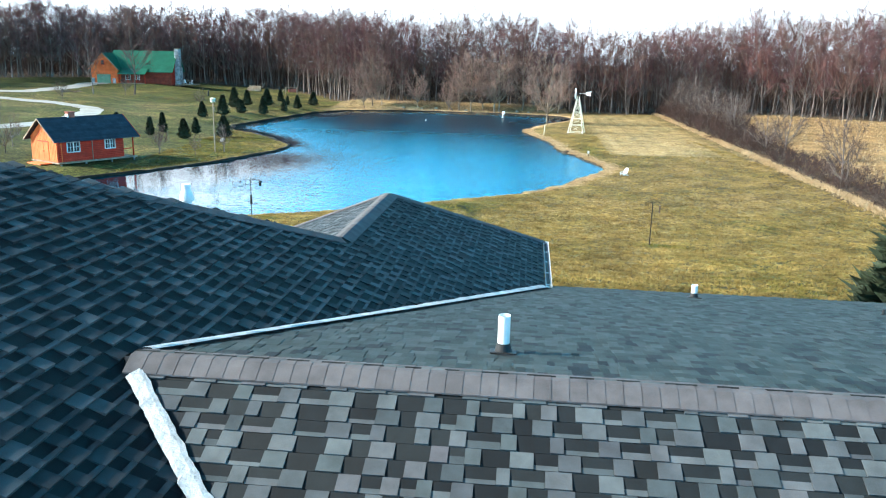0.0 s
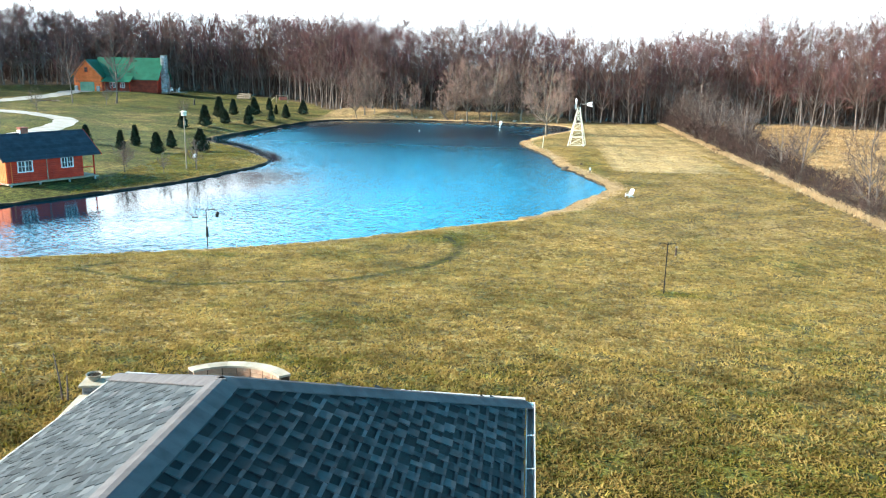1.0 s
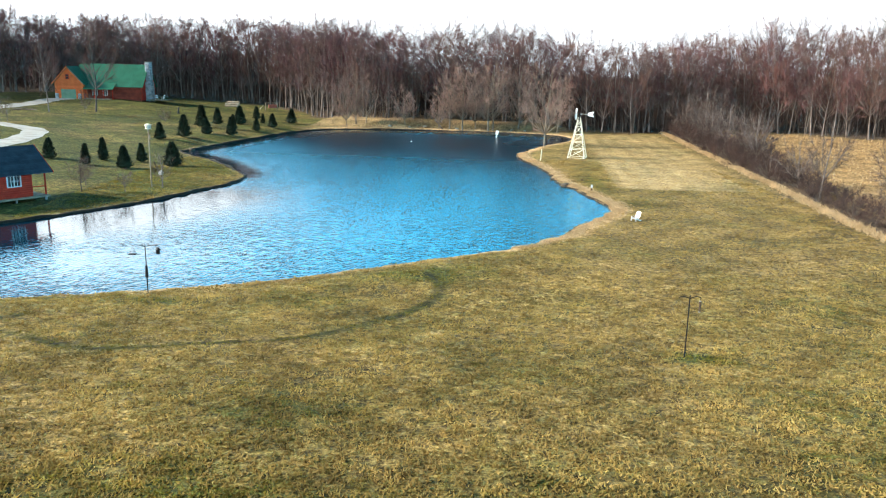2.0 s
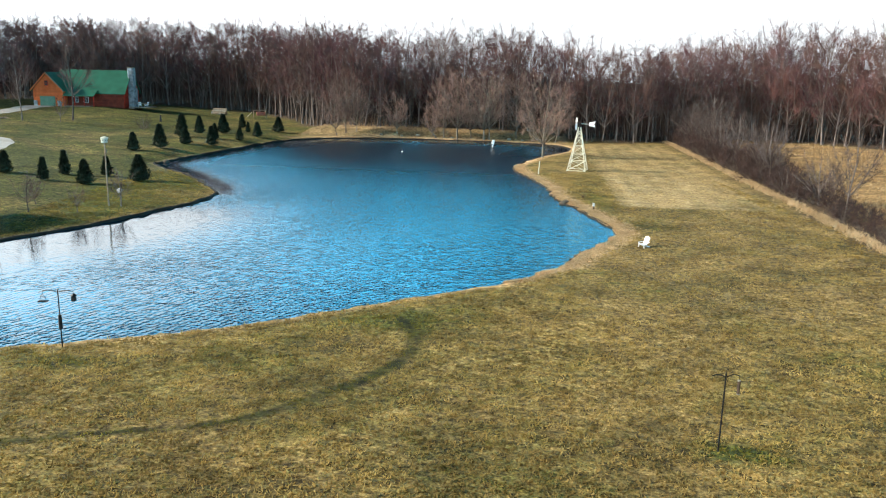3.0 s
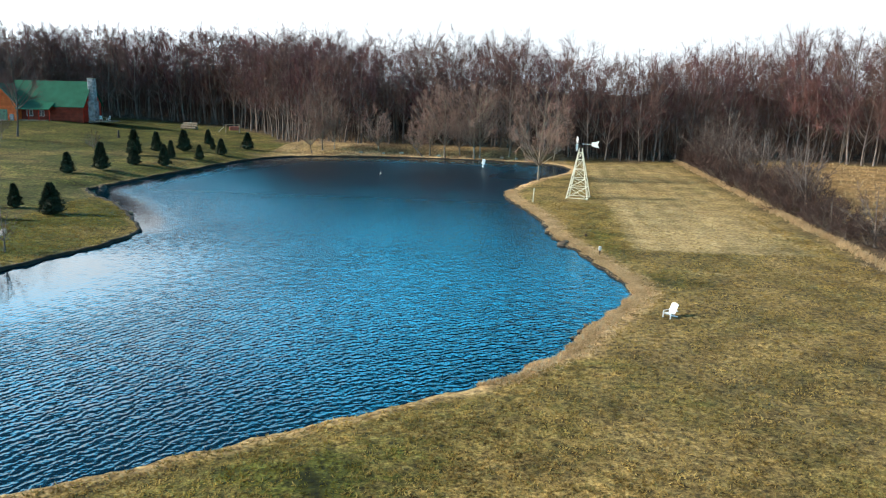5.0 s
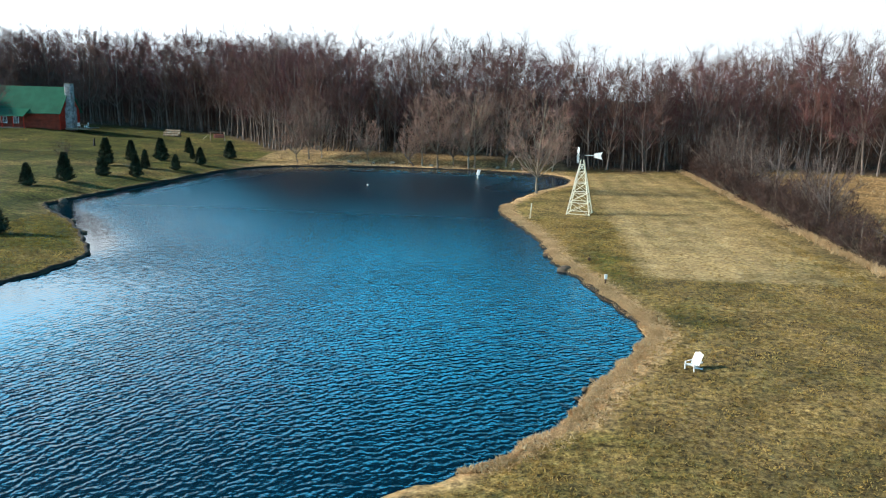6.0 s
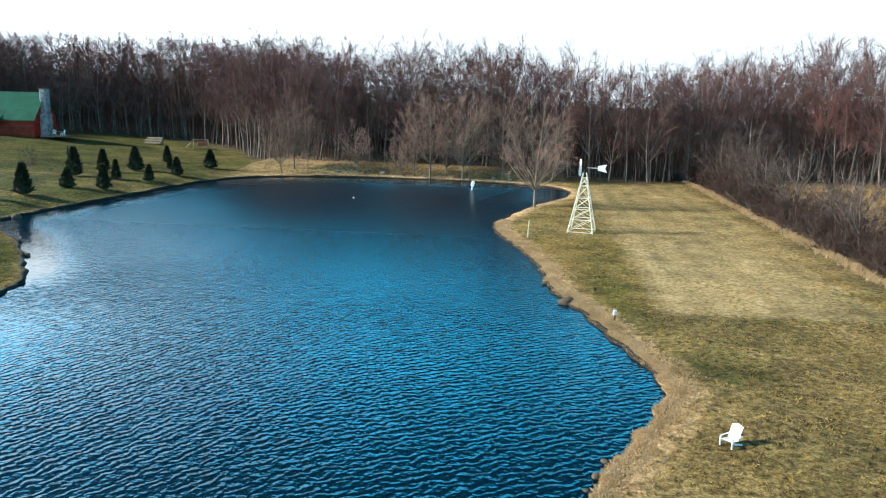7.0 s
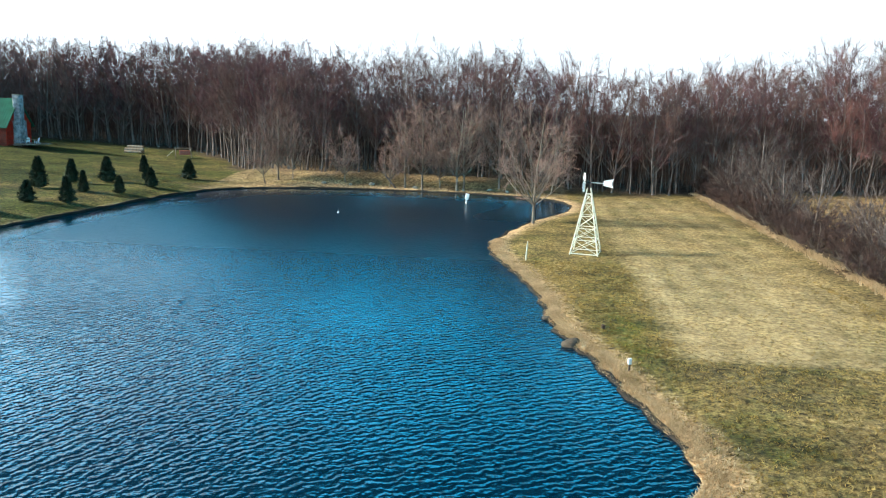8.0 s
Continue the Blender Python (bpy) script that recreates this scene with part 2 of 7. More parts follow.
RUST = material("rusty_steel", (0.05, 0.03, 0.02), (0.13, 0.08, 0.05), 6, 60, 0.8, 0.2)
LOG_RED = material("red_stained_logs", (0.42, 0.022, 0.008), (0.62, 0.048, 0.018), 1.2, 20, 0.65, 0.2, vary=0.12)
# the red logs darkened, so the log house front carries its shade in colour
LOG_RED_SHADED = material("red_logs_shaded", (0.13, 0.02, 0.01), (0.27, 0.045, 0.022), 1.2, 20, 0.65, 0.2, vary=0.15)
LOG_ORANGE = material("orange_stained_boards", (0.6, 0.115, 0.026), (0.82, 0.2, 0.055), 1.2, 20, 0.65, 0.2, vary=0.1)
ROOF_BLUE = material("dark_blue_grey_shingles", (0.016, 0.026, 0.038), (0.036, 0.054, 0.074), 1.5, 30, 0.85, 0.3, vary=0.2)
ROOF_GREEN = material("green_metal_roof", (0.01, 0.075, 0.042), (0.02, 0.12, 0.07), 0.6, 12, 0.45, 0.05, vary=0.08)
FIELDSTONE = material("grey_fieldstone", (0.15, 0.15, 0.155), (0.5, 0.5, 0.5), 1.5, 9, 0.9, 0.5, vary=0.25)
BRICK_RED = material("red_brick", (0.2, 0.06, 0.04), (0.36, 0.13, 0.09), 3, 25, 0.9, 0.3, vary=0.2)
WOOD = material("weathered_wood", (0.16, 0.12, 0.08), (0.36, 0.28, 0.2), 2, 30, 0.85, 0.3, vary=0.15)
TAN_BARK = material("pale_bark", (0.12, 0.09, 0.065), (0.3, 0.24, 0.18), 1.2, 14, 0.95, 0.4, True, vary=0.2)
MILL = material("pale_yellow_paint", (0.6, 0.56, 0.42), (0.8, 0.76, 0.6), 2, 40, 0.5, 0.1)
ROCK = material("shore_rock", (0.05, 0.04, 0.03), (0.15, 0.115, 0.08), 2, 14, 0.9, 0.6, vary=0.2)
MUD = material("dark_soil", (0.008, 0.006, 0.004), (0.035, 0.025, 0.015), 1.5, 12, 0.85, 0.5, True)
GREEN_DOOR = material("green_painted_door", (0.1, 0.19, 0.12), (0.17, 0.28, 0.18), 1, 20, 0.6, 0.1)


def glass_material():
    m = bpy.data.materials.new("window_glass")
    m.use_nodes = True
    b = m.node_tree.nodes["Principled BSDF"]
    b.inputs["Base Color"].default_value = (0.02, 0.022, 0.025, 1)
    b.inputs["Roughness"].default_value = 0.06
    b.inputs["Specular IOR Level"].default_value = 0.6
    return m


GLASS = glass_material()


def water_material():
    """Dyed pond water: deep blue-green body, clear gloss, wind ripples at two sizes."""
    m = bpy.data.materials.new("pond_water")
    m.use_nodes = True
    n, l = m.node_tree.nodes, m.node_tree.links
    b = n["Principled BSDF"]
    b.inputs["IOR"].default_value = 1.34
    b.inputs["Specular IOR Level"].default_value = 0.5
    b.inputs["Specular Tint"].default_value = (0.35, 0.9, 1.0, 1)
    geo = n.new("ShaderNodeNewGeometry")
    big = n.new("ShaderNodeTexNoise")
    big.inputs["Scale"].default_value, big.inputs["Detail"].default_value = 0.05, 3
    l.new(geo.outputs["Position"], big.inputs["Vector"])
    mix = n.new("ShaderNodeMix")
    mix.data_type = "RGBA"
    mix.inputs["A"].default_value, mix.inputs["B"].default_value = (0.0, 0.007, 0.016, 1), (0.0, 0.015, 0.032, 1)
    l.new(big.outputs[0], mix.inputs["Factor"])
    l.new(mix.outputs["Result"], b.inputs["Base Color"])
    # wind ripples: two crossing trains of short waves, bent and broken by noise
    heights = []
    for heading, size, bend in ((24, 0.7, 7.0), (60, 0.64, 7.5)):
        turn, w = n.new("ShaderNodeMapping"), n.new("ShaderNodeTexWave")
        turn.inputs["Rotation"].default_value = (0, 0, radians(heading))
        l.new(geo.outputs["Position"], turn.inputs["Vector"])
        w.inputs["Scale"].default_value, w.inputs["Distortion"].default_value = size, bend
        w.inputs["Detail"].default_value, w.inputs["Detail Scale"].default_value, w.inputs["Detail Roughness"].default_value = 2.0, 2.0, 0.6
        l.new(turn.outputs[0], w.inputs["Vector"])
        heights.append(w)
    # crests come and go over a metre or two
    broken, share, chop = n.new("ShaderNodeTexNoise"), n.new("ShaderNodeMapRange"), n.new("ShaderNodeTexNoise")
    broken.inputs["Scale"].default_value, broken.inputs["Detail"].default_value = 1.1, 2
    chop.inputs["Scale"].default_value, chop.inputs["Detail"].default_value = 2.8, 2
    share.inputs[1].default_value, share.inputs[2].default_value, share.inputs[3].default_value, share.inputs[4].default_value = 0.34, 0.64, 0.4, 1.0
    for node in (broken, chop):
        l.new(geo.outputs["Position"], node.inputs["Vector"])
    l.new(broken.outputs[0], share.inputs[0])
    gust = n.new("ShaderNodeTexNoise")
    gust.inputs["Scale"].default_value, gust.inputs["Detail"].default_value = 0.035, 2
    l.new(geo.outputs["Position"], gust.inputs["Vector"])
    # one train rules the west of the pond, the other the east
    sm, side, where = n.new("ShaderNodeMix"), n.new("ShaderNodeMapRange"), n.new("ShaderNodeSeparateXYZ")
    l.new(geo.outputs["Position"], where.inputs[0])
    l.new(where.outputs["X"], side.inputs[0])
    side.inputs[1].default_value, side.inputs[2].default_value, side.inputs[3].default_value, side.inputs[4].default_value = -10, 8, 0.12, 0.85
    l.new(side.outputs[0], sm.inputs["Factor"])
    l.new(heights[0].outputs["Fac"], sm.inputs["A"])
    l.new(heights[1].outputs["Fac"], sm.inputs["B"])
    trains, rough_top = n.new("ShaderNodeMath"), n.new("ShaderNodeMath")
    trains.operation, rough_top.operation = "MULTIPLY", "MULTIPLY_ADD"
    l.new(sm.outputs["Result"], trains.inputs[0])
    l.new(share.outputs[0], trains.inputs[1])
    l.new(chop.outputs[0], rough_top.inputs[0])
    rough_top.inputs[1].default_value = 0.9
    l.new(trains.outputs[0], rough_top.inputs[2])
    amp = n.new("ShaderNodeMapRange")
    amp.inputs[1].default_value, amp.inputs[2].default_value = 0.35, 0.65
    amp.inputs[3].default_value, amp.inputs[4].default_value = 0.6, 1.0
    l.new(gust.outputs[0], amp.inputs[0])
    # calm water in the lee of the west and north shores, as the sheet says
    calm = n.new("ShaderNodeAttribute")
    calm.attribute_name = "open_water"
    # wind-roughened open water, glassy in the lee
    gloss, least = n.new("ShaderNodeAttribute"), n.new("ShaderNodeMath")
    gloss.attribute_name = "wind_rough"
    least.operation = "MAXIMUM"
    least.inputs[1].default_value = 0.04
    l.new(gloss.outputs["Fac"], least.inputs[0])
    l.new(least.outputs[0], b.inputs["Roughness"])
    gusts = n.new("ShaderNodeMath")
    gusts.operation = "MULTIPLY"
    l.new(amp.outputs[0], gusts.inputs[0])
    l.new(calm.outputs["Fac"], gusts.inputs[1])
    mul = n.new("ShaderNodeMath")
    mul.operation = "MULTIPLY"
    l.new(rough_top.outputs[0], mul.inputs[0])
    l.new(gusts.outputs[0], mul.inputs[1])
    bp = n.new("ShaderNodeBump")
    bp.inputs["Strength"].default_value, bp.inputs["Distance"].default_value = 1.0, 0.037
    l.new(mul.outputs[0], bp.inputs["Height"])
    l.new(bp.outputs[0], b.inputs["Normal"])
    return m


WATER = water_material()


def ground_material():
    """Late-winter lawn: straw and green by noise; leaf litter, field, bare bank and pond bed where the sheet's attributes say so."""
    m = bpy.data.materials.new("late_winter_ground")
    m.use_nodes = True
    n, l = m.node_tree.nodes, m.node_tree.links
    b = n["Principled BSDF"]
    b.inputs["Roughness"].default_value, b.inputs["Specular IOR Level"].default_value = 0.95, 0.15
    geo = n.new("ShaderNodeNewGeometry")

    def tex(scale, detail=4.0, rough=0.55):
        w = n.new("ShaderNodeTexNoise")
        w.inputs["Scale"].default_value, w.inputs["Detail"].default_value, w.inputs["Roughness"].default_value = scale, detail, rough
        l.new(geo.outputs["Position"], w.inputs["Vector"])
        return w.outputs[0]

    def mapped(src, a, c, lo=0.0, hi=1.0):
        r = n.new("ShaderNodeMapRange")
        for k, v in ((1, a), (2, c), (3, lo), (4, hi)):
            r.inputs[k].default_value = v
        l.new(src, r.inputs[0])
        return r.outputs[0]

    def mixed(f, a, c):
        x = n.new("ShaderNodeMix")
        x.data_type = "RGBA"
        l.new(f, x.inputs["Factor"])
        for key, v in (("A", a), ("B", c)):
            if isinstance(v, tuple):
                x.inputs[key].default_value = (*v, 1)
            else:
                l.new(v, x.inputs[key])
        return x.outputs["Result"]

    def maths(op, a, c):
        x = n.new("ShaderNodeMath")
        x.operation = op
        for k, v in ((0, a), (1, c)):
            if isinstance(v, (int, float)):
                x.inputs[k].default_value = v
            else:
                l.new(v, x.inputs[k])
        return x.outputs[0]

    def mask(name):
        a = n.new("ShaderNodeAttribute")
        a.attribute_name = name
        return a.outputs["Fac"]

    blades = tex(9.0, 6, 0.7)
    clumps = tex(1.3, 5, 0.6)
    patches = tex(0.11, 4, 0.55)
    straw = mixed(mapped(blades, 0.35, 0.68), (0.064, 0.042, 0.012), (0.365, 0.25, 0.09))
    green = mixed(mapped(blades, 0.35, 0.68), (0.012, 0.015, 0.003), (0.115, 0.115, 0.022))
    much = maths("ADD", maths("ADD", mapped(patches, 0.35, 0.7, -0.3, 0.6), mapped(clumps, 0.3, 0.7, -0.15, 0.55)), mask("green"))
    lawn = mixed(much, straw, green)
    pale = mixed(mapped(clumps, 0.3, 0.7), (0.345, 0.238, 0.112), (0.5, 0.365, 0.185))
    lawn = mixed(maths("MULTIPLY", mask("pale"), mapped(tex(0.5, 5, 0.7), 0.3, 0.6, 0.6, 1.0)), lawn, pale)
    litter = mixed(mapped(tex(2.2, 6, 0.7), 0.35, 0.7), (0.04, 0.026, 0.018), (0.13, 0.088, 0.056))
    lawn = mixed(mask("litter"), lawn, litter)
    field = mixed(mapped(clumps, 0.3, 0.7), (0.2, 0.118, 0.05), (0.3, 0.19, 0.08))
    lawn = mixed(mask("field"), lawn, field)
    soil = mixed(mapped(tex(3.0, 5, 0.65), 0.35, 0.7), (0.31, 0.19, 0.095), (0.5, 0.345, 0.185))
    lawn = mixed(maths("MULTIPLY", mask("bank"), mapped(clumps, 0.25, 0.6, 0.65, 1.0)), lawn, soil)
    worn = mixed(mapped(clumps, 0.3, 0.7), (0.01, 0.011, 0.002), (0.034, 0.036, 0.006))
    lawn = mixed(mask("track"), lawn, worn)
    bed = (0.02, 0.03, 0.025)
    lawn = mixed(mask("bed"), lawn, bed)
    tone = n.new("ShaderNodeHueSaturation")
    uneven = maths("MULTIPLY", mapped(tex(2.7, 5, 0.65), 0.34, 0.66, 0.26, 2.0), mapped(tex(0.3, 4, 0.6), 0.3, 0.7, 0.5, 1.35))
    even = maths("MULTIPLY", mask("pale"), 0.6)     # the rolled, seeded patch is smoother
    l.new(maths("ADD", maths("MULTIPLY", uneven, maths("SUBTRACT", 1.0, even)), even), tone.inputs["Value"])
    l.new(lawn, tone.inputs["Color"])
    l.new(tone.outputs[0], b.inputs["Base Color"])
    bp = n.new("ShaderNodeBump")
    bp.inputs["Strength"].default_value, bp.inputs["Distance"].default_value = 0.7, 0.06
    l.new(maths("ADD", blades, maths("MULTIPLY", clumps, 1.2)), bp.inputs["Height"])
    l.new(bp.outputs[0], b.inputs["Normal"])
    return m


GROUND = ground_material()

# ---- mesh tools ----


def mesh_np(name, verts, faces, mat=None, smooth=False):
    """A mesh from arrays: verts (n, 3); faces (m, 3) or (m, 4)."""
    verts, faces = np.asarray(verts, np.float32), np.asarray(faces, np.int32)
    me = bpy.data.meshes.new(name)
    k = faces.shape[1]
    me.vertices.add(len(verts))
    me.vertices.foreach_set("co", verts.ravel())
    me.loops.add(faces.size)
    me.loops.foreach_set("vertex_index", faces.ravel())
    me.polygons.add(len(faces))
    me.polygons.foreach_set("loop_start", np.arange(0, faces.size, k, dtype=np.int32))
    me.polygons.foreach_set("use_smooth", np.full(len(faces), smooth, dtype=bool))
    me.update(calc_edges=True)
    me.validate()
    if mat:
        me.materials.append(mat)
    return me


def as_mesh(name, bm, mat, smooth=False):
    me = bpy.data.meshes.new(name)
    bmesh.ops.recalc_face_normals(bm, faces=bm.faces)
    bm.to_mesh(me)
    bm.free()
    me.materials.append(mat)
    if smooth:
        for p in me.polygons:
            p.use_smooth = True
    return me


def part(name, shape, mat, parent, label="", kind="", smooth=False):
    """Links a bmesh or a mesh as one object under a thing or a part."""
    me = shape if isinstance(shape, bpy.types.Mesh) else as_mesh(name, shape, mat, smooth)
    ob = new(name, me)
    ob.parent = parent
    if label or kind:
        tagged(ob, label, kind=kind)
    return ob


def thing(name, label, category, m=None, group="", kind=""):
    ob = new(name)
    ob.empty_display_size = 0.2
    if m is not None:
        ob.matrix_basis = m
    return tagged(ob, label, category, group, kind)


def box(bm, centre, size, turn=None, bevel=0.0):
    """Adds a box to bm; turn: a 3x3 or 4x4 rotation about its centre."""
    m = Matrix.Translation(centre) @ (turn.to_4x4() if turn else Matrix()) @ Matrix.Diagonal((*size, 1))
    made = bmesh.ops.create_cube(bm, size=1.0, matrix=m)["verts"]
    if bevel:
        edges = list({e for v in made for e in v.link_edges})
        bmesh.ops.bevel(bm, geom=edges, offset=bevel, segments=1, affect="EDGES")
    return bm


def rod(bm, a, b, r0, r1=None, sides=8):
    """Adds a round bar from a to b."""
    a, b = Vector(a), Vector(b)
    m = Matrix.Translation((a + b) / 2) @ (b - a).to_track_quat("Z", "Y").to_matrix().to_4x4()
    bmesh.ops.create_cone(bm, cap_ends=True, segments=sides, radius1=r0, radius2=r0 if r1 is None else r1, depth=(b - a).length, matrix=m)
    return bm


def prism(bm, outline, low, high):
    """Adds an upright prism over a plan outline; low and high are heights, or functions of x and y."""
    lo = low if callable(low) else (lambda x, y: low)
    hi = high if callable(high) else (lambda x, y: high)
    a = [bm.verts.new((x, y, lo(x, y))) for x, y in outline]
    b = [bm.verts.new((x, y, hi(x, y))) for x, y in outline]
    bm.faces.new(a[::-1]), bm.faces.new(b)
    for i in range(len(a)):
        j = (i + 1) % len(a)
        bm.faces.new((a[i], a[j], b[j], b[i]))
    return bm


def ring(bm, outline_in, outline_out, low, high):
    """Adds an upright closed ring between two outlines of equal count."""
    rows = [[bm.verts.new((x, y, z)) for x, y in line] for line, z in ((outline_out, low), (outline_out, high), (outline_in, high), (outline_in, low))]
    k = len(outline_in)
    for a, b in zip(rows, rows[1:] + rows[:1]):
        for i in range(k):
            j = (i + 1) % k
            bm.faces.new((a[i], a[j], b[j], b[i]))
    return bm

# ---- the land: shore line, height of the ground ----
NEAR_SHORE = [(-50, 60), (-43, 55.6), (-36, 55.6), (-29.6, 57.4), (-23.1, 60.8), (-18, 63), (-13.5, 65.1), (-8.5, 67.9), (-3.2, 72.2), (3.1, 77.4), (7, 80.7)]
EAST_BANK = [(9.6, 84.2), (10.7, 85.9), (11.9, 89.5), (14, 93.9), (15.3, 97.1), (15.9, 99.6), (15.5, 102.6), (13.8, 109), (12.8, 113.3), (11.9, 115.8), (10.6, 121), (10.25, 126)]
POINT_EAST = [(8.4, 135), (7.6, 137.8), (5.9, 144), (5.5, 148), (5.8, 152), (9.8, 166.5), (14.5, 177), (15.5, 185), (13, 191), (8, 193.6)]
FAR_BANK = [(2.9, 194.9), (-4.6, 196.3), (-17.6, 196), (-28.4, 193.9), (-36, 190.5), (-40.5, 184.5), (-43.2, 172), (-44.6, 160), (-45.8, 150), (-46.6, 140)]
SPIT = [(-45.5, 136), (-37, 127.2), (-29.6, 117), (-27.1, 112.3), (-27, 106.4), (-28.3, 102), (-29.8, 95.5), (-34.3, 85), (-39.4, 76.1), (-42, 71.5), (-48, 67)]


def smooth_loop(points, steps):
    """A closed Catmull-Rom curve through the points."""
    p = np.array(points, float)
    out = []
    for i in range(len(p)):
        a, b, c, d = p[i - 1], p[i], p[(i + 1) % len(p)], p[(i + 2) % len(p)]
        for s in np.arange(steps) / steps:
            out.append(0.5 * (2 * b + (c - a) * s + (2 * a - 5 * b + 4 * c - d) * s * s + (3 * b - a - 3 * c + d) * s**3))
    return np.array(out)


SHORE = smooth_loop(NEAR_SHORE + EAST_BANK + POINT_EAST + FAR_BANK + SPIT, 7)
_arc = np.cumsum(np.r_[0, np.linalg.norm(np.diff(SHORE, axis=0), axis=1)])
SHORE = SHORE + np.stack([0.13 * np.sin(_arc * 1.7) + 0.1 * np.sin(_arc * 4.1 + 1), 0.13 * np.cos(_arc * 2.1) + 0.1 * np.sin(_arc * 3.3)], 1)


def shore_distance(x, y):
    """Metres from the shore line: positive on land, negative over the pond."""
    x, y = np.asarray(x, float).ravel(), np.asarray(y, float).ravel()
    best, inside = np.full(len(x), 1e9), np.zeros(len(x), bool)
    a, b = SHORE, np.roll(SHORE, -1, 0)
    for (ax, ay), (bx, by) in zip(a, b):
        dx, dy = bx - ax, by - ay
        k = np.clip(((x - ax) * dx + (y - ay) * dy) / (dx * dx + dy * dy), 0, 1)
        best = np.minimum(best, (x - ax - k * dx) ** 2 + (y - ay - k * dy) ** 2)
        hit = ((ay > y) != (by > y)) & (x < ax + (y - ay) * dx / np.where(dy == 0, 1e-9, dy))
        inside ^= hit
    return np.where(inside, -1, 1) * np.sqrt(best)


def soft_plus(v, w):
    return w * np.log1p(np.exp(np.clip(v / w, -40, 40)))


def open_height(x, y):
    """The lie of the land without the pond."""
    x, y = np.asarray(x, float), np.asarray(y, float)
    south = 0.094 * (soft_plus(62 - y, 2.0) - soft_plus(32.5 - y, 1.0))
    west = 0.055 * (soft_plus(-x - 40, 3) - soft_plus(-x - 125, 5))
    east = 0.02 * soft_plus(x - 36, 3) - 0.02 * soft_plus(x - 110, 5)
    swell = 0.07 * np.sin(x * 0.21 + 1) * np.sin(y * 0.17) + 0.04 * np.sin(x * 0.55 + y * 0.37)
    dip = 0.22 / (1 + np.exp(np.clip((np.hypot((x + 1.8) / 3.5, (y - 28.6) / 5.8) - 1) * 14, -40, 40)))
    north = 1.5 * np.clip((y - 196.5) / 7, 0, 1) / (1 + np.exp(np.clip((np.abs(x + 14) - 27) / 2.0, -40, 40)))
    return 0.42 + north + south + west + east + swell - dip + 0.8 * np.exp(-(((x + 94) / 9) ** 2) - ((y - 212) / 12) ** 2)


def ground_height(x, y, d=None):
    x, y = np.asarray(x, float), np.asarray(y, float)
    d = shore_distance(x, y).reshape(x.shape) if d is None else d
    h = open_height(x, y)
    lip = np.clip(d / 0.45, 0, 1)
    rise = np.clip(d / 5.0, 0, 1)
    rise = rise * rise * (3 - 2 * rise)
    bank = np.where(y < 82, 0.1, 0.2) * lip
    land = bank * (1 - rise) + h * rise + 0.01
    return np.where(d > 0, np.where(d > 40, h, land), -np.minimum(1.6, 0.05 + 0.5 * -d))


def ground_at(x, y):
    return float(ground_height(np.array([float(x)]), np.array([float(y)]))[0])


def woods_edge(x):
    """How far north the open ground goes, for each x."""
    return np.interp(x, [-260, -175, -148, -138, -126, -110, -92, -70, -55, -44, -34, -20, 0, 16, 30, 42, 52, 66, 84, 110, 150, 260],
                    [60, 110, 150, 200, 232, 240, 246, 246, 232, 212, 204.5, 204.5, 204.5, 202, 199, 205, 214, 203, 183, 160, 130, 90])


def axis(stops):
    return np.unique(np.concatenate([np.arange(a, b, s) for a, b, s in stops]).round(3))


xs = axis([(-1500, -260, 120), (-260, -75, 5), (-75, -50, 1.2), (-50, -22, 0.6), (-22, 4, 0.25), (4, 20, 0.5), (20, 46, 0.8), (46, 260, 6), (260, 1501, 120)])
ys = axis([(-900, -60, 120), (-60, 22, 4), (22, 49, 0.5), (49, 68, 0.25), (68, 130, 0.5), (130, 200, 0.8), (200, 260, 4), (260, 500, 20), (500, 2101, 160)])
gx, gy = np.meshgrid(xs, ys)
gd = np.full(gx.shape, 99.0)
near = (gx > -62) & (gx < 30) & (gy > 40) & (gy < 212)
gd[near] = shore_distance(gx[near], gy[near])
gz = ground_height(gx, gy, gd)
idx = np.arange(gx.size).reshape(gx.shape)
quads = np.stack([idx[:-1, :-1], idx[:-1, 1:], idx[1:, 1:], idx[1:, :-1]], -1).reshape(-1, 4)
ground = new("ground", mesh_np("ground", np.stack([gx, gy, gz], -1).reshape(-1, 3), quads, GROUND, smooth=True))
tagged(ground, "late-winter lawn of straw and green grass round a pond", "ground", kind="structure")


def ramp(v, a, b):
    return np.clip((v - a) / (b - a), 0, 1)


# masks by place: woods floor, neighbouring field, worn bank, seeded patch, pond bed, old trench line
edge_y = woods_edge(gx)
wob = 1.5 * np.sin(gx * 0.5) + 1.2 * np.sin(gy * 0.43 + gx * 0.2)
HEDGE_X = 39.0
hedge = np.exp(-(((gx - HEDGE_X - 0.35 * wob) / 2.2) ** 2)) * (gy < 205) * (gy > 40)
field = ramp(gx, 41, 43) * ramp(edge_y - gy, -1, 2)
litter = np.clip(ramp(gy - edge_y + wob, -3, 2) + hedge, 0, 1)
bank_w = np.where(gx > -20, np.where(gy > 84, 2.3, 1.2), np.where(gy > 186, 4.0, 0.9))
bank = np.clip(2.0 * (1 - gd / bank_w), 0, 1) * (gd > 0) * np.where(gx < -26, 0.55, np.where(gy < 80, 0.55, 1.0))
far_bank = ramp(gy, 190, 197) * ramp(gd, -0.5, 0.5) * (gx > -42) * (gx < 16) * 0.4
east_lawn = 0.3 * ramp(gx, 9, 15) * ramp(gy, 66, 78) * ramp(gy, 114, 111)
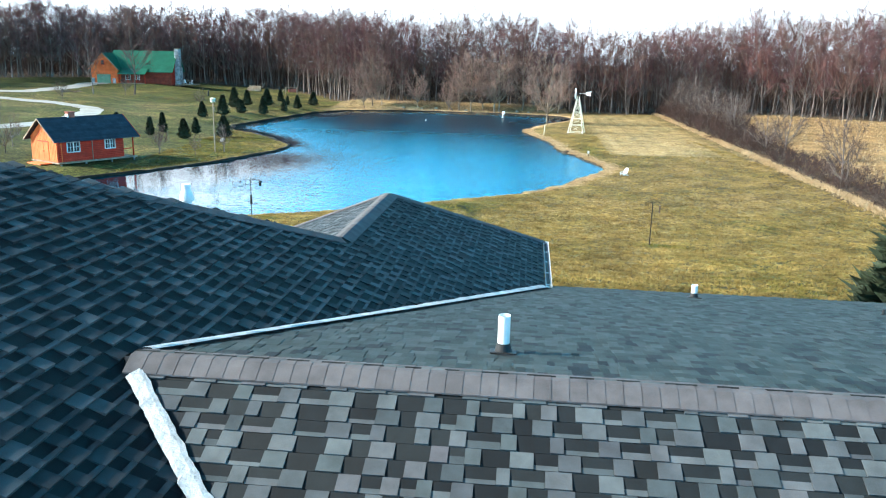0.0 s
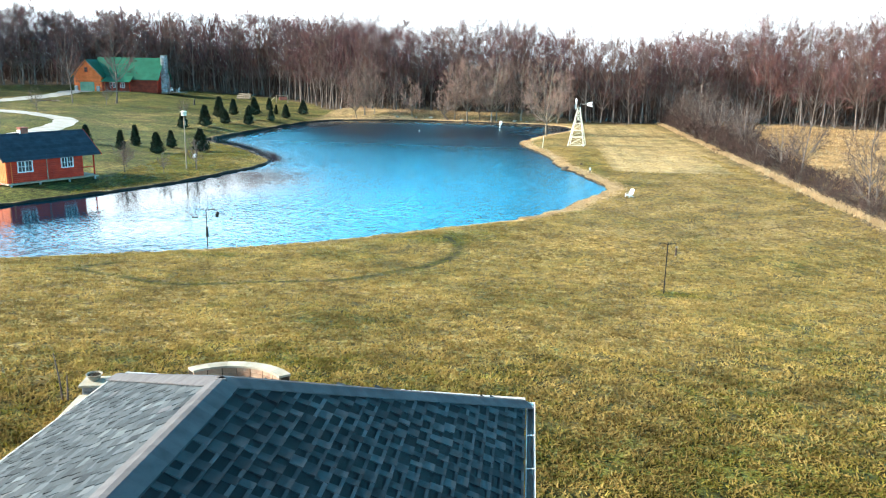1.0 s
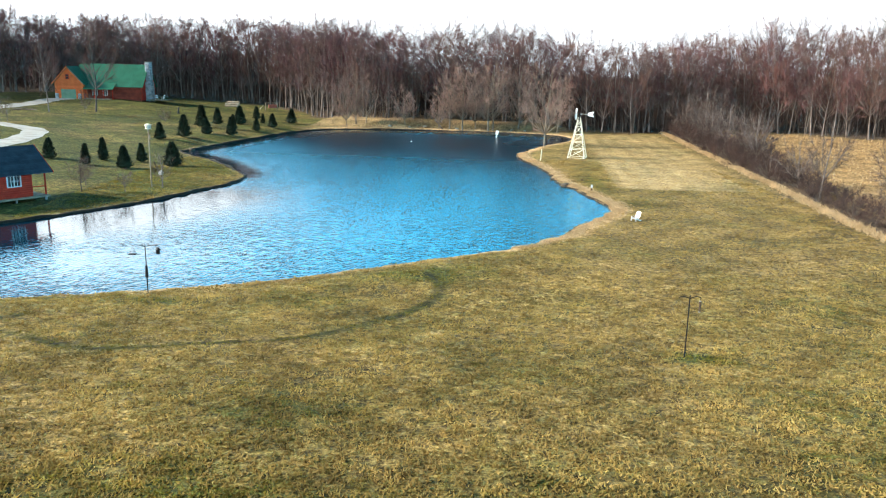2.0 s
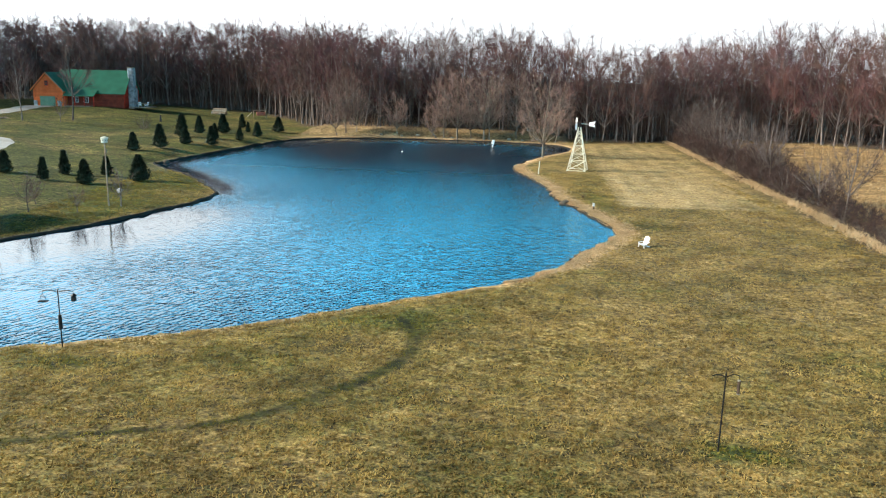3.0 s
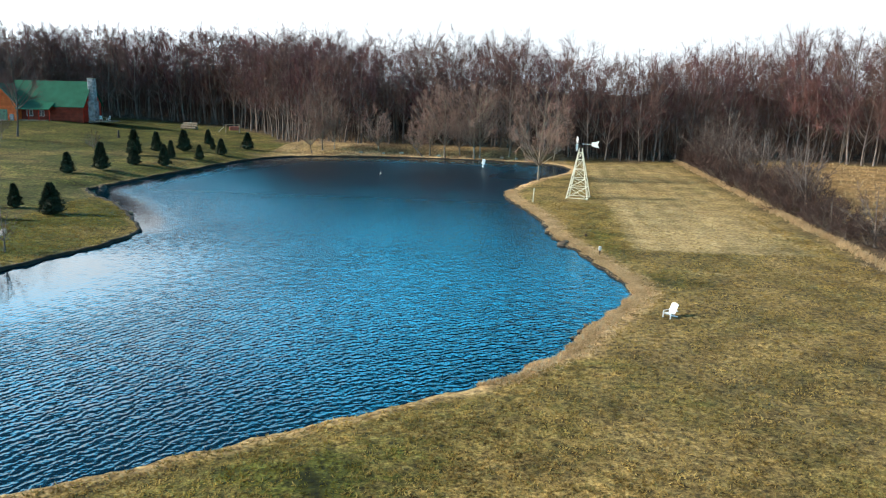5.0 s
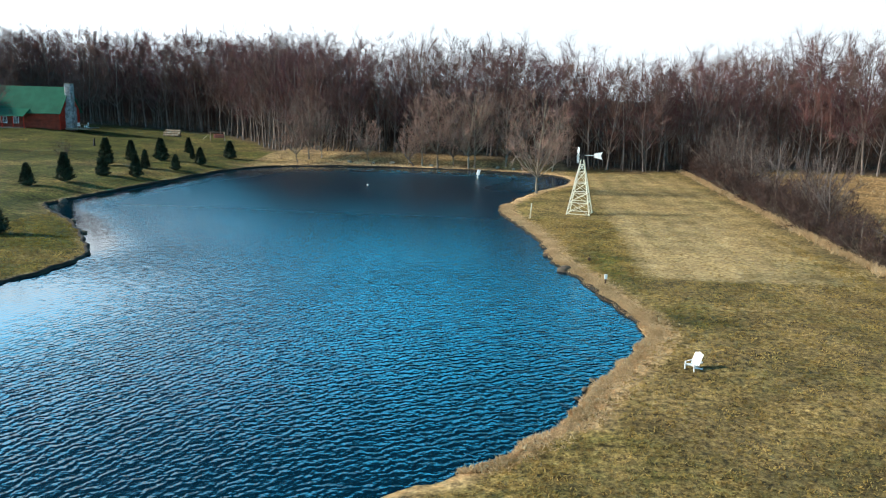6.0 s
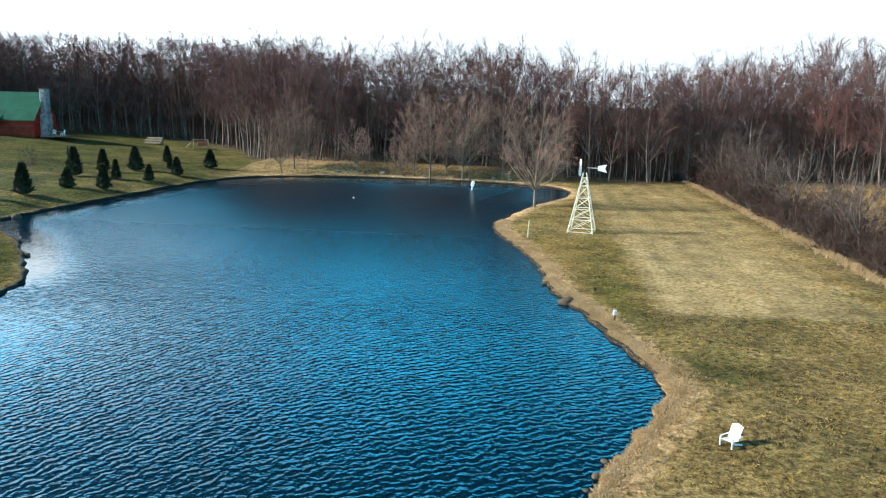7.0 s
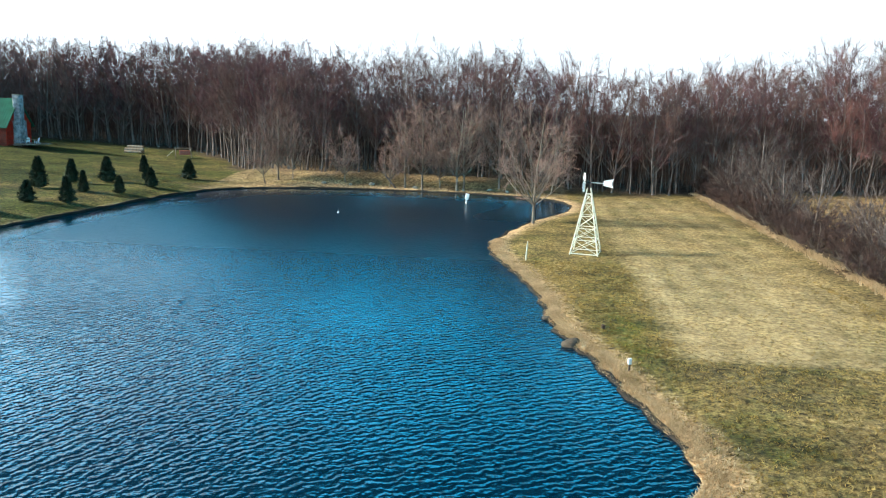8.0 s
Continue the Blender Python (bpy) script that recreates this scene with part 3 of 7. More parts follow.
litter = np.clip(litter + east_lawn * (0.7 + 0.3 * np.sin(gx * 0.7 + gy * 0.4)) + 1.3 * far_bank * (0.6 + 0.4 * np.sin(gx * 0.9 + 2 * np.sin(gy))), 0, 1)
pale = ramp(gx, 17.4, 18.6) * ramp(gx, 37, 33) * ramp(gy, 112.3, 113.3) * ramp(gy, 199, 188) * (1 - 0.35 * ramp(gy, 138, 142)) * (1 - 0.4 * ramp(gx, 29, 31) * ramp(gy, 145, 138))
pale = 0.78 * np.clip(pale * (0.85 + 0.25 * np.sin(gx * 2.3 + 0.4 * np.sin(gy * 0.3))), 0, 1)
# the curved trench line across the near lawn
trench = smooth_loop([(-18.0, 55.2), (-14.8, 51.6), (-10.9, 50.4), (-6.2, 52.4), (-1.9, 55.1), (1.5, 61.8), (2.4, 66.1), (1.3, 69.3), (0.2, 71.5)], 14)[: 8 * 14]
tr = np.full(gx.shape, 9.0)
sel = (gx > -30) & (gx < 8) & (gy > 42) & (gy < 70)
tr[sel] = np.min(np.hypot(gx[sel][:, None] - trench[None, :, 0], gy[sel][:, None] - trench[None, :, 1]), axis=1)
track = np.clip(1.5 - tr / (0.26 + 0.018 * np.clip(gy - 52, 0, 14)), 0, 1) * np.clip(0.9 + 0.25 * np.sin(gx * 1.7) + 0.15 * np.sin(gy * 2.9 + gx), 0.6, 1)


def green_share(x, y):
    """Where the lawn is greener (above nought) or more straw (below) than elsewhere."""
    def spot(cx, cy, rx, ry):
        return np.exp(-(((x - cx) / rx) ** 2) - ((y - cy) / ry) ** 2)
    return (0.3 * spot(-22, 62, 9, 3) + 0.2 * ramp(y, 52, 35) - 0.1 * ramp(x, 6, 22) * ramp(y, 60, 75) * ramp(y, 165, 150)
            + 0.5 * spot(15.2, 112, 2.0, 60) * ramp(y, 96, 106) * ramp(y, 150, 138) + 0.75 * ramp(x, -24, -34) * ramp(y, 66, 80) * ramp(y, 150, 125) + 0.55 * ramp(x, -24, -34) * ramp(y, 125, 150)
            + 0.25 * ramp(x, -55, -75) * ramp(y, 150, 190) + 1.7 * spot(15.5, 54.5, 1.7, 1.1) + 0.5 * spot(-2, 69, 4, 2.5)
            + 0.7 * spot(3.6, 33, 3.2, 3.5) + 0.5 * spot(-2, 37.5, 5, 2) + 0.4 * spot(18, 101, 3, 6) + 0.35 * spot(22, 36, 4, 6) - 0.1 * spot(9, 46, 9, 5) + 0.7 * spot(-12.7, 60, 2.6, 1.2) + 0.5 * spot(1, 69.5, 1.5, 1.5) + 0.18 * ramp(y, 48, 30))


gully = smooth_loop([(16.6, 45.5), (16.3, 43.4), (16.0, 41.2), (16.7, 39.3), (18.2, 38.0), (20.2, 37.5), (23, 37.2)], 10)[:60]
sel = (gx > 12) & (gx < 27) & (gy > 33) & (gy < 49)
tr2 = np.full(gx.shape, 9.0)
tr2[sel] = np.min(np.hypot(gx[sel][:, None] - gully[None, :, 0], gy[sel][:, None] - gully[None, :, 1]), axis=1)
track = np.maximum(track, 0.6 * np.clip(1.4 - tr2 / 0.5, 0, 1))
green = green_share(gx, gy)
for nm, arr in (("litter", litter * (gd > 0)), ("field", field * (1 - hedge)), ("bank", np.clip(bank + far_bank, 0, 1)), ("pale", pale), ("bed", (gd < -0.15) * 1.0), ("track", track * (gd > 0.5)), ("green", green)):
    at = ground.data.attributes.new(nm, "FLOAT", "POINT")
    at.data.foreach_set("value", np.ascontiguousarray(arr, np.float32).ravel())

# water: one sheet under the banks
bm = bmesh.new()
bmesh.ops.create_grid(bm, x_segments=80, y_segments=150, size=0.5, matrix=Matrix.Translation((-17, 125, 0.0)) @ Matrix.Diagonal((74, 152, 1, 1)))
water = new("water", as_mesh("water", bm, WATER))
wx, wy = np.array([v.co.x for v in water.data.vertices]), np.array([v.co.y for v in water.data.vertices])
deep_in = -shore_distance(wx, wy)


def smooth_ramp(v, a, b):
    k = ramp(v, a, b)
    return k * k * (3 - 2 * k)


south_of_spit = smooth_ramp(wy, 58, 72) * (1 - smooth_ramp(wy, 96, 118))
west_lee = np.maximum(smooth_ramp(-wx, 2, 26) * south_of_spit * (1 - smooth_ramp(deep_in, 1, 30)), smooth_ramp(-wx, 20, 28) * smooth_ramp(wy, 100, 120) * (1 - smooth_ramp(deep_in, 0.5, 6)))
north_lee = smooth_ramp(wy, 165, 182) * (1 - smooth_ramp(deep_in, 1, 10))
open_water = np.clip(1 - np.maximum(west_lee, north_lee), 0.12, 1)
for nm, arr in (("open_water", open_water), ("wind_rough", open_water * (0.16 + 0.12 * smooth_ramp(wy, 85, 150)))):
    at = water.data.attributes.new(nm, "FLOAT", "POINT")
    at.data.foreach_set("value", arr.astype(np.float32))


def ribbon(name, points, width, lift, mat, label):
    """A track laid on the ground along a curve."""
    p = smooth_loop(points, 10)[: (len(points) - 1) * 10]
    way = np.gradient(p, axis=0)
    way /= np.linalg.norm(way, axis=1)[:, None]
    side = np.stack([way[:, 1], -way[:, 0]], 1)
    rows = []
    for k in np.linspace(-1, 1, 5):
        q = p + side * k * width / 2 * (1 + 0.08 * np.sin(np.arange(len(p)) * 1.3 + 3 * k))[:, None]
        rows.append(np.stack([q[:, 0], q[:, 1], ground_height(q[:, 0], q[:, 1], np.full(len(q), 99.0)) + lift * (1.3 - 0.6 * k * k)], 1))
    v = np.stack(rows, 1)
    i = np.arange(v.shape[0] * 5).reshape(-1, 5)
    f = np.stack([i[:-1, :-1], i[:-1, 1:], i[1:, 1:], i[1:, :-1]], -1).reshape(-1, 4)
    ob = new(name, mesh_np(name, v.reshape(-1, 3), f, mat, smooth=True))
    return tagged(ob, label, "driveway", kind="structure")


ribbon("driveway", [(-140, 140), (-118, 150), (-104, 162), (-102, 172), (-105, 189), (-108.8, 203), (-109.2, 210)], 4.4, 0.1, GRAVEL, "pale gravel driveway to the log house garage")
ribbon("driveway", [(-150, 146), (-118, 147), (-91, 147), (-82, 146.2), (-73.5, 141.5), (-68.5, 130), (-66.7, 116), (-70, 100), (-80, 84)], 3.8, 0.08, GRAVEL, "pale gravel driveway curving behind the cabin")

# ---- the house under the start of the flight: roof slopes, shingles, caps, valleys, vents ----
PITCH = 0.518
EAVE = 8.3


def slope_x(x, y):            # faces east, one plane for the main roof and the east wing
    return EAVE + PITCH * (7.1 - x)


def slope_far(x, y):          # shallow slope of the side roof, faces north
    return 10.25 - 0.21 * (y - 9.45)


def slope_near(x, y):         # steep slope of the side roof, faces south
    return 10.25 - 0.52 * (9.45 - y)


def slope_wing(x, y):         # east wing, faces west
    return EAVE + 0.511 * (x - 0.6)


def slope_front(x, y):        # east wing's hip end, faces north
    return EAVE + 0.455 * (22.92 - y)


def slope_main(x, y):         # main roof, faces north
    return 9.97 + 0.417 * (15.1 - y)


def slope_other(x, y):        # west wing, faces east
    return EAVE + 0.511 * (-3.2 - x)


def slope_other_w(x, y):
    return EAVE + 0.511 * (x + 9.74)


def slope_west(x, y):
    return EAVE + PITCH * (x + 9.7)


HIP_TOP = (-1.3, 8.9)
SLOPES = [
    # name, height, outline in plan, way up the slope in plan, zone to cover with shingles (x0, y0, x1, y1)
    ("roof_slope", slope_x, [(7.1, 22.92), (3.87, 19.28), (3.87, 15.1), HIP_TOP, (-1.3, -8), (7.1, -8), (7.1, 5.7), (3.44, 9.45), (7.1, 18.75)], (-1, 0), (-1.3, -8, 7.1, 22.9)),
    ("roof_slope", slope_far, [(3.44, 9.45), (20, 9.45), (20, 19.45), (7.1, 19.45), (7.1, 18.75)], (0, -1), (3, 9.4, 20, 19.45)),
    ("roof_slope", slope_near, [(3.44, 9.45), (7.1, 5.7), (20, 5.7), (20, 9.45)], (0, 1), (3.4, 5.7, 20.0, 9.45)),
    ("roof_slope", slope_wing, [(3.87, 19.28), (0.6, 22.92), (0.6, 19.1), (3.87, 15.1)], (1, 0), (0.5, 15, 3.9, 23)),
    ("roof_slope", slope_front, [(3.87, 19.28), (7.1, 22.92), (0.6, 22.92)], (0, -1), (0.5, 19.2, 7.2, 23)),
    ("roof_slope", slope_main, [(3.87, 15.1), (0.6, 19.1), (-3.2, 19.1), (-6.47, 15.1), HIP_TOP], (0, -1), (-6.4, 13.5, 3.9, 19.1)),
    ("roof_slope", slope_other, [(-3.2, 22.92), (-3.2, 19.1), (-6.47, 15.1), (-6.47, 19.28)], (-1, 0), (-6.5, 15, -3.2, 23)),
    ("roof_slope", slope_other_w, [(-6.47, 19.28), (-6.47, 15.1), (-9.7, 15.1), (-9.7, 22.92)], (1, 0), (-9.7, 15.1, -6.4, 22.92)),
    ("roof_slope", slope_front, [(-6.47, 19.28), (-3.2, 22.92), (-9.7, 22.92)], (0, -1), (-9.7, 19.2, -3.2, 22.92)),
    ("roof_slope", slope_west, [(-9.7, 15.1), (-6.47, 15.1), HIP_TOP, (-1.3, -8), (-9.7, -8)], (1, 0), (-9.7, -8, -1.3, 15.1)),
]
house = thing("house", "large house with dark blue-grey asphalt shingle roof and white vents", "house")


def in_plan(x, y, outline):
    inside = np.zeros(np.shape(x), bool)
    for (ax, ay), (bx, by) in zip(outline, outline[1:] + outline[:1]):
        if ay != by:
            inside ^= ((ay > y) != (by > y)) & (x < ax + (y - ay) * (bx - ax) / (by - ay))
    return inside


def line_gap(x, y, a, b):
    """Plan distance from points to a stretch of line."""
    ax, ay, dx, dy = a[0], a[1], b[0] - a[0], b[1] - a[1]
    k = np.clip(((x - ax) * dx + (y - ay) * dy) / (dx * dx + dy * dy), 0, 1)
    return np.hypot(x - ax - k * dx, y - ay - k * dy)


VALLEYS = [((3.44, 9.45), (7.1, 18.75), slope_x, slope_far), ((3.44, 9.45), (7.1, 5.7), slope_x, slope_near), ((3.87, 15.1), (0.6, 19.1), slope_wing, slope_main), ((-6.47, 15.1), (-3.2, 19.1), slope_other, slope_main)]
EXPOSE = 0.143
TAB = np.array([(-0.5, 0, 0.0), (0.5, 0, 0.0), (0.5, 1, 0.0), (-0.5, 1, 0.0), (-0.5, 0, 1), (0.5, 0, 1), (0.5, 1, 0.18), (-0.5, 1, 0.18)])
TAB_LIP = TAB * (1, 1, 0) + np.array([(0, 0, z) for z in (0, 0, 0, 0, 1, 1, 0.92, 0.92)])
TAB_F = np.array([(4, 5, 6, 7), (0, 1, 5, 4), (1, 2, 6, 5), (3, 0, 4, 7)])
tab_mesh = mesh_np("shingle", TAB, TAB_F, SHINGLE)
low_mesh = mesh_np("shingle", TAB, TAB_F, SHINGLE_LOW)
CLOSE = (4.1, 8.55, 8.9, 9.4)     # the stretch under the start of the flight, shingle by shingle
shingle_rng = np.random.default_rng(5)
close_jobs = []
for n_slope, (name, height, outline, up, zone) in enumerate(SLOPES):
    bm = bmesh.new()
    prism(bm, outline, lambda x, y: height(x, y) - 0.16, lambda x, y: height(x, y) - 0.012)
    slope_ob = part(name, bm, DECK, house, "dark blue-grey architectural shingle roof slope")
    ux, uy = up
    gain = (height(ux, uy) - height(0, 0))
    stretch = math.sqrt(1 + gain * gain)
    e_up = np.array([ux, uy, gain]) / stretch
    e_side = np.array([uy, -ux, 0.0])
    e_out = np.cross(e_side, e_up)
    e_out *= np.sign(e_out[2])
    corners = np.array([(zone[i], zone[j]) for i in (0, 2) for j in (1, 3)])
    low_s = min(np.array(outline) @ np.array([ux, uy]))
    s0, s1 = (corners @ np.array([ux, uy])).min(), (corners @ np.array([ux, uy])).max()
    c0, c1 = (corners @ e_side[:2]).min(), (corners @ e_side[:2]).max()
    reach = EXPOSE * (1.3 if n_slope == 1 else 1.0)     # wider exposure on the shallow slope
    course = reach / stretch
    found = []
    for i in range(int((s0 - low_s) / course), int((s1 - low_s) / course) + 1):
        s = low_s + i * course
        c = c0 + shingle_rng.uniform(0, 0.2)
        high = shingle_rng.random() < 0.5
        while c < c1:
            w = (shingle_rng.uniform(0.09, 0.2) if high else shingle_rng.uniform(0.11, 0.26)) * (0.72 if n_slope == 1 else 1.0)
            found.append((s, c + w / 2, w, 0.024 if high else 0.007, high))
            c += w
            high = not high
    found = np.array(found)
    found[:, 3] *= (1.3, 0.4, 0.8, 0.6, 0.6, 0.6, 0.6, 0.6, 0.6, 0.6)[n_slope]
    px = found[:, 0] * ux + found[:, 1] * e_side[0]
    py = found[:, 0] * uy + found[:, 1] * e_side[1]
    mx, my = px + ux * course * 0.5, py + uy * course * 0.5
    ok = in_plan(mx, my, outline)
    if n_slope > 2:         # nothing stands out over the hips
        for side in (-0.4, 0.4):
            for rise in (0.1, 0.95):
                ok &= in_plan(px + ux * course * rise + e_side[0] * found[:, 2] * side, py + uy * course * rise + e_side[1] * found[:, 2] * side, outline)
    for a, b, *_ in VALLEYS:
        ok &= line_gap(mx, my, a, b) > 0.05 + shingle_rng.uniform(0, 0.045, len(mx))
    found, px, py = found[ok], px[ok], py[ok]
    base = np.stack([px, py, np.array([height(a, b) for a, b in zip(px, py)])], 1) - e_out * 0.004
    close = (px > CLOSE[0]) & (px < CLOSE[2]) & (py > CLOSE[1]) & (py < CLOSE[3]) & (n_slope == 2)
    far = ~close
    k = far.sum()
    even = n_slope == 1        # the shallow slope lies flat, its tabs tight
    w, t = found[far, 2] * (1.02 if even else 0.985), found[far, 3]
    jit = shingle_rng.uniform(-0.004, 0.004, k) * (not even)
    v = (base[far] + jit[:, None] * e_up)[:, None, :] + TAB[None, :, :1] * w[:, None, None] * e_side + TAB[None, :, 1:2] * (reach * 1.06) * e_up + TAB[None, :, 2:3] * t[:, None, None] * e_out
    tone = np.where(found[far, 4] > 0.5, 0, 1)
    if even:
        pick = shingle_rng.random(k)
        # north slope takes the green palette with its light painted in
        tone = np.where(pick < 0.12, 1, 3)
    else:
        # the lighter lower lip of each recessed tab
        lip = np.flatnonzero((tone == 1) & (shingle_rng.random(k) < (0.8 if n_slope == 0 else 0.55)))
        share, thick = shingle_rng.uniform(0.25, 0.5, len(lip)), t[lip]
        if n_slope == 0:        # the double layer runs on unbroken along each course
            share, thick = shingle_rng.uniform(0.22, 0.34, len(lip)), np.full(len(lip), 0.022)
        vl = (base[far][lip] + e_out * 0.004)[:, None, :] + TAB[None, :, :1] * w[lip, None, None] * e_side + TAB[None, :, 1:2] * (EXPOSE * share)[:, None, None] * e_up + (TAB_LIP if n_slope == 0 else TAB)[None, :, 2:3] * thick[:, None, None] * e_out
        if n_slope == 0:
            # raised tabs take the darker palette: the east slope's shade as colour
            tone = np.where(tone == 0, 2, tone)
        elif n_slope == 3:      # mostly the darker palette, painting down the sun on the west slope
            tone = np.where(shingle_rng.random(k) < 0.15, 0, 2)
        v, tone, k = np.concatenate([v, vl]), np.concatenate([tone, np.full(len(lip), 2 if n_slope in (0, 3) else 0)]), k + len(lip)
    f = TAB_F[None] + 8 * np.arange(k)[:, None, None]
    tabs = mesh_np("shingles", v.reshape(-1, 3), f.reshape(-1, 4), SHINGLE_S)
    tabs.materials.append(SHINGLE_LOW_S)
    tabs.materials.append(SHINGLE_DIMMED_S)
    tabs.materials.append(SHINGLE_DIMMED_GREEN_S)
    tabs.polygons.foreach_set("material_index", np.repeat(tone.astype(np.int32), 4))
    part("shingles", tabs, None, slope_ob, kind="stuff")
    turn = Matrix((e_side, e_up, e_out)).transposed().to_4x4()
    for p, (_, _, wd, th, hi) in zip(base[close], found[close]):
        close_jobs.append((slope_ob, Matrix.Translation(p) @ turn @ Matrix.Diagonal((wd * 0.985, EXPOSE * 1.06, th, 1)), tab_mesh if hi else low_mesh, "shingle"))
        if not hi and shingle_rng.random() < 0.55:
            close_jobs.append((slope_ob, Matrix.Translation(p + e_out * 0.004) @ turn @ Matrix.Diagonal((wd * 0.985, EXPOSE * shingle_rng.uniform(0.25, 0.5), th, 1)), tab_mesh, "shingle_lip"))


def cap_mesh(run, drop_l, drop_r):
    """One folded ridge-cap shingle, 0.14 m along y, with its wings falling to either side."""
    h, t = 0.185, 0.005
    v, k = [], 0
    for y, lift in ((0.0, 0.005), (run * 1.1, 0.001)):
        for x, z in ((-h, -h * drop_l), (-0.03, -0.004), (0.03, -0.004), (h, -h * drop_r)):
            v += [(x, y, z + lift + t), (x, y, z + lift - 0.008)]
    f = []
    for i in range(3):
        a = 2 * i
        f += [(a, a + 2, a + 10, a + 8), (a, a + 1, a + 3, a + 2)]
    f += [(0, 8, 9, 1), (6, 7, 15, 14)]
    return mesh_np("ridge_cap_shingle", v, f, CAP)


def cap_run(a, b, drop_l, drop_r, parent):
    """Cap shingles overlapping from a to b."""
    a, b = Vector(a), Vector(b)
    n = int((b - a).length / 0.135)
    me = cap_mesh(0.135, drop_l, drop_r)
    d = (b - a).normalized()
    s = d.cross(Vector((0, 0, 1))).normalized()
    turn = Matrix((s, d, s.cross(d))).transposed().to_4x4()
    for i in range(n):
        close_jobs.append((parent, Matrix.Translation(a + d * (0.135 * i) + Vector((0, 0, 0.024))) @ turn, me, "ridge_cap"))


slopes = [o for o in house.children]
cap_run((20, 9.45, 10.25), (3.5, 9.45, 10.25), 0.52, 0.21, slopes[2])
cap_run((3.87, 19.2, 9.97), (3.87, 15.1, 9.97), 0.51, 0.51, slopes[3])
cap_run((7.1, 22.92, 8.3), (3.87, 19.28, 9.97), 0.35, 0.35, slopes[4])
cap_run((0.6, 22.92, 8.3), (3.87, 19.28, 9.97), 0.35, 0.35, slopes[4])
cap_run((3.87, 15.1, 9.97), (*HIP_TOP, 12.6), 0.33, 0.33, slopes[5])

for a, b, height, other in VALLEYS:
    # an open metal valley, dented along its length
    d = Vector((b[0] - a[0], b[1] - a[1], 0))
    n = d.length
    d.normalize()
    s = Vector((d.y, -d.x, 0))
    bm = bmesh.new()
    rows = []
    for k, z in ((-0.066, 0.03), (-0.03, 0.04), (0.03, 0.04), (0.066, 0.03)):
        wave = shingle_rng.normal(size=90) * 0.007
        line = [(a[0] + d.x * q * n + s.x * (k + o), a[1] + d.y * q * n + s.y * (k + o)) for q, o in zip(np.linspace(0.25 / n, 1, 90), wave)]
        rows.append([bm.verts.new((x, y, max(height(x, y), other(x, y)) + z + 0.3 * o)) for (x, y), o in zip(line, wave)])
    for r, q in zip(rows, rows[1:]):
        for i in range(89):
            bm.faces.new((r[i], r[i + 1], q[i + 1], q[i]))
    ob = part("valley_flashing", bm, FLASHING, house, "bright bare metal valley flashing")
    mod = ob.modifiers.new("sheet", "SOLIDIFY")
    mod.thickness = 0.002


def gutter(a, b, out):
    """An open white trough along an eave, with hangers and an end cap."""
    a, b, out = Vector(a), Vector(b), Vector(out)
    bm = bmesh.new()
    prof = [(0.0, 0.02), (0.0, -0.11), (0.09, -0.11), (0.125, -0.05), (0.125, 0.0), (0.117, 0.0), (0.115, -0.045), (0.085, -0.1), (0.01, -0.1), (0.01, 0.02)]
    ends = [[bm.verts.new(p + out * x + Vector((0, 0, z))) for x, z in prof] for p in (a, b)]
    for i in range(len(prof)):
        j = (i + 1) % len(prof)
        bm.faces.new((ends[0][i], ends[0][j], ends[1][j], ends[1][i]))
    bm.faces.new(ends[0]), bm.faces.new(ends[1][::-1])
    trough = part("gutter", bm, WHITE, house, "white metal gutter")
    n = max(2, int((b - a).length / 0.9))
    for i in range(n + 1):
        p = a.lerp(b, (i + 0.15) / (n + 0.3))
        g = bmesh.new()
        rod(g, p + Vector((0, 0, -0.01)), p + out * 0.122 + Vector((0, 0, -0.005)), 0.008, sides=6)
        part("hanger", g, WHITE, trough)
    # a dark strip along the floor of the trough
    g = bmesh.new()
    mid = (a + b) / 2 + out * 0.05 + Vector((0, 0, -0.075))
    box(g, mid, (0.07 if abs(out.x) > 0.3 else (b - a).length - 0.03, 0.07 if abs(out.y) > 0.3 else (b - a).length - 0.03, 0.04))
    part("leaf_debris", g, RUBBER, trough, "dark strip along the gutter floor")
    for p in (a, b):
        g = bmesh.new()
        box(g, p + out * 0.062 + Vector((0, 0, -0.05)), (0.12 if abs(out.x) > 0.5 else 0.006, 0.006 if abs(out.x) > 0.5 else 0.12, 0.11))
        part("end_cap", g, WHITE, trough)


gutter((7.13, 18.95, 8.28), (7.13, 22.95, 8.28), (1, 0, 0))
gutter((-3.17, 19.4, 8.28), (-3.17, 22.95, 8.28), (1, 0, 0))
gutter((-3.0, 19.13, 8.28), (0.4, 19.13, 8.28), (0, 1, 0))
gutter((0.65, 22.96, 8.28), (7.1, 22.96, 8.28), (0, 1.3, 0))
gutter((0.57, 19.4, 8.27), (0.57, 22.95, 8.27), (-0.4, 0, 0))
for a, b in (((0.6, 22.95), (7.1, 22.95)), ((-9.7, 22.95), (-3.2, 22.95)), ((7.25, 19.48), (20, 19.48))):
    bm = bmesh.new()
    z = 8.26 if a[1] > 20 else 8.12
    box(bm, ((a[0] + b[0]) / 2, a[1], z - 0.08), (b[0] - a[0], 0.025, 0.19))
    part("fascia", bm, DARK_METAL if a[1] < 20 else WHITE, house, "dark drip edge board" if a[1] < 20 else "white fascia board")
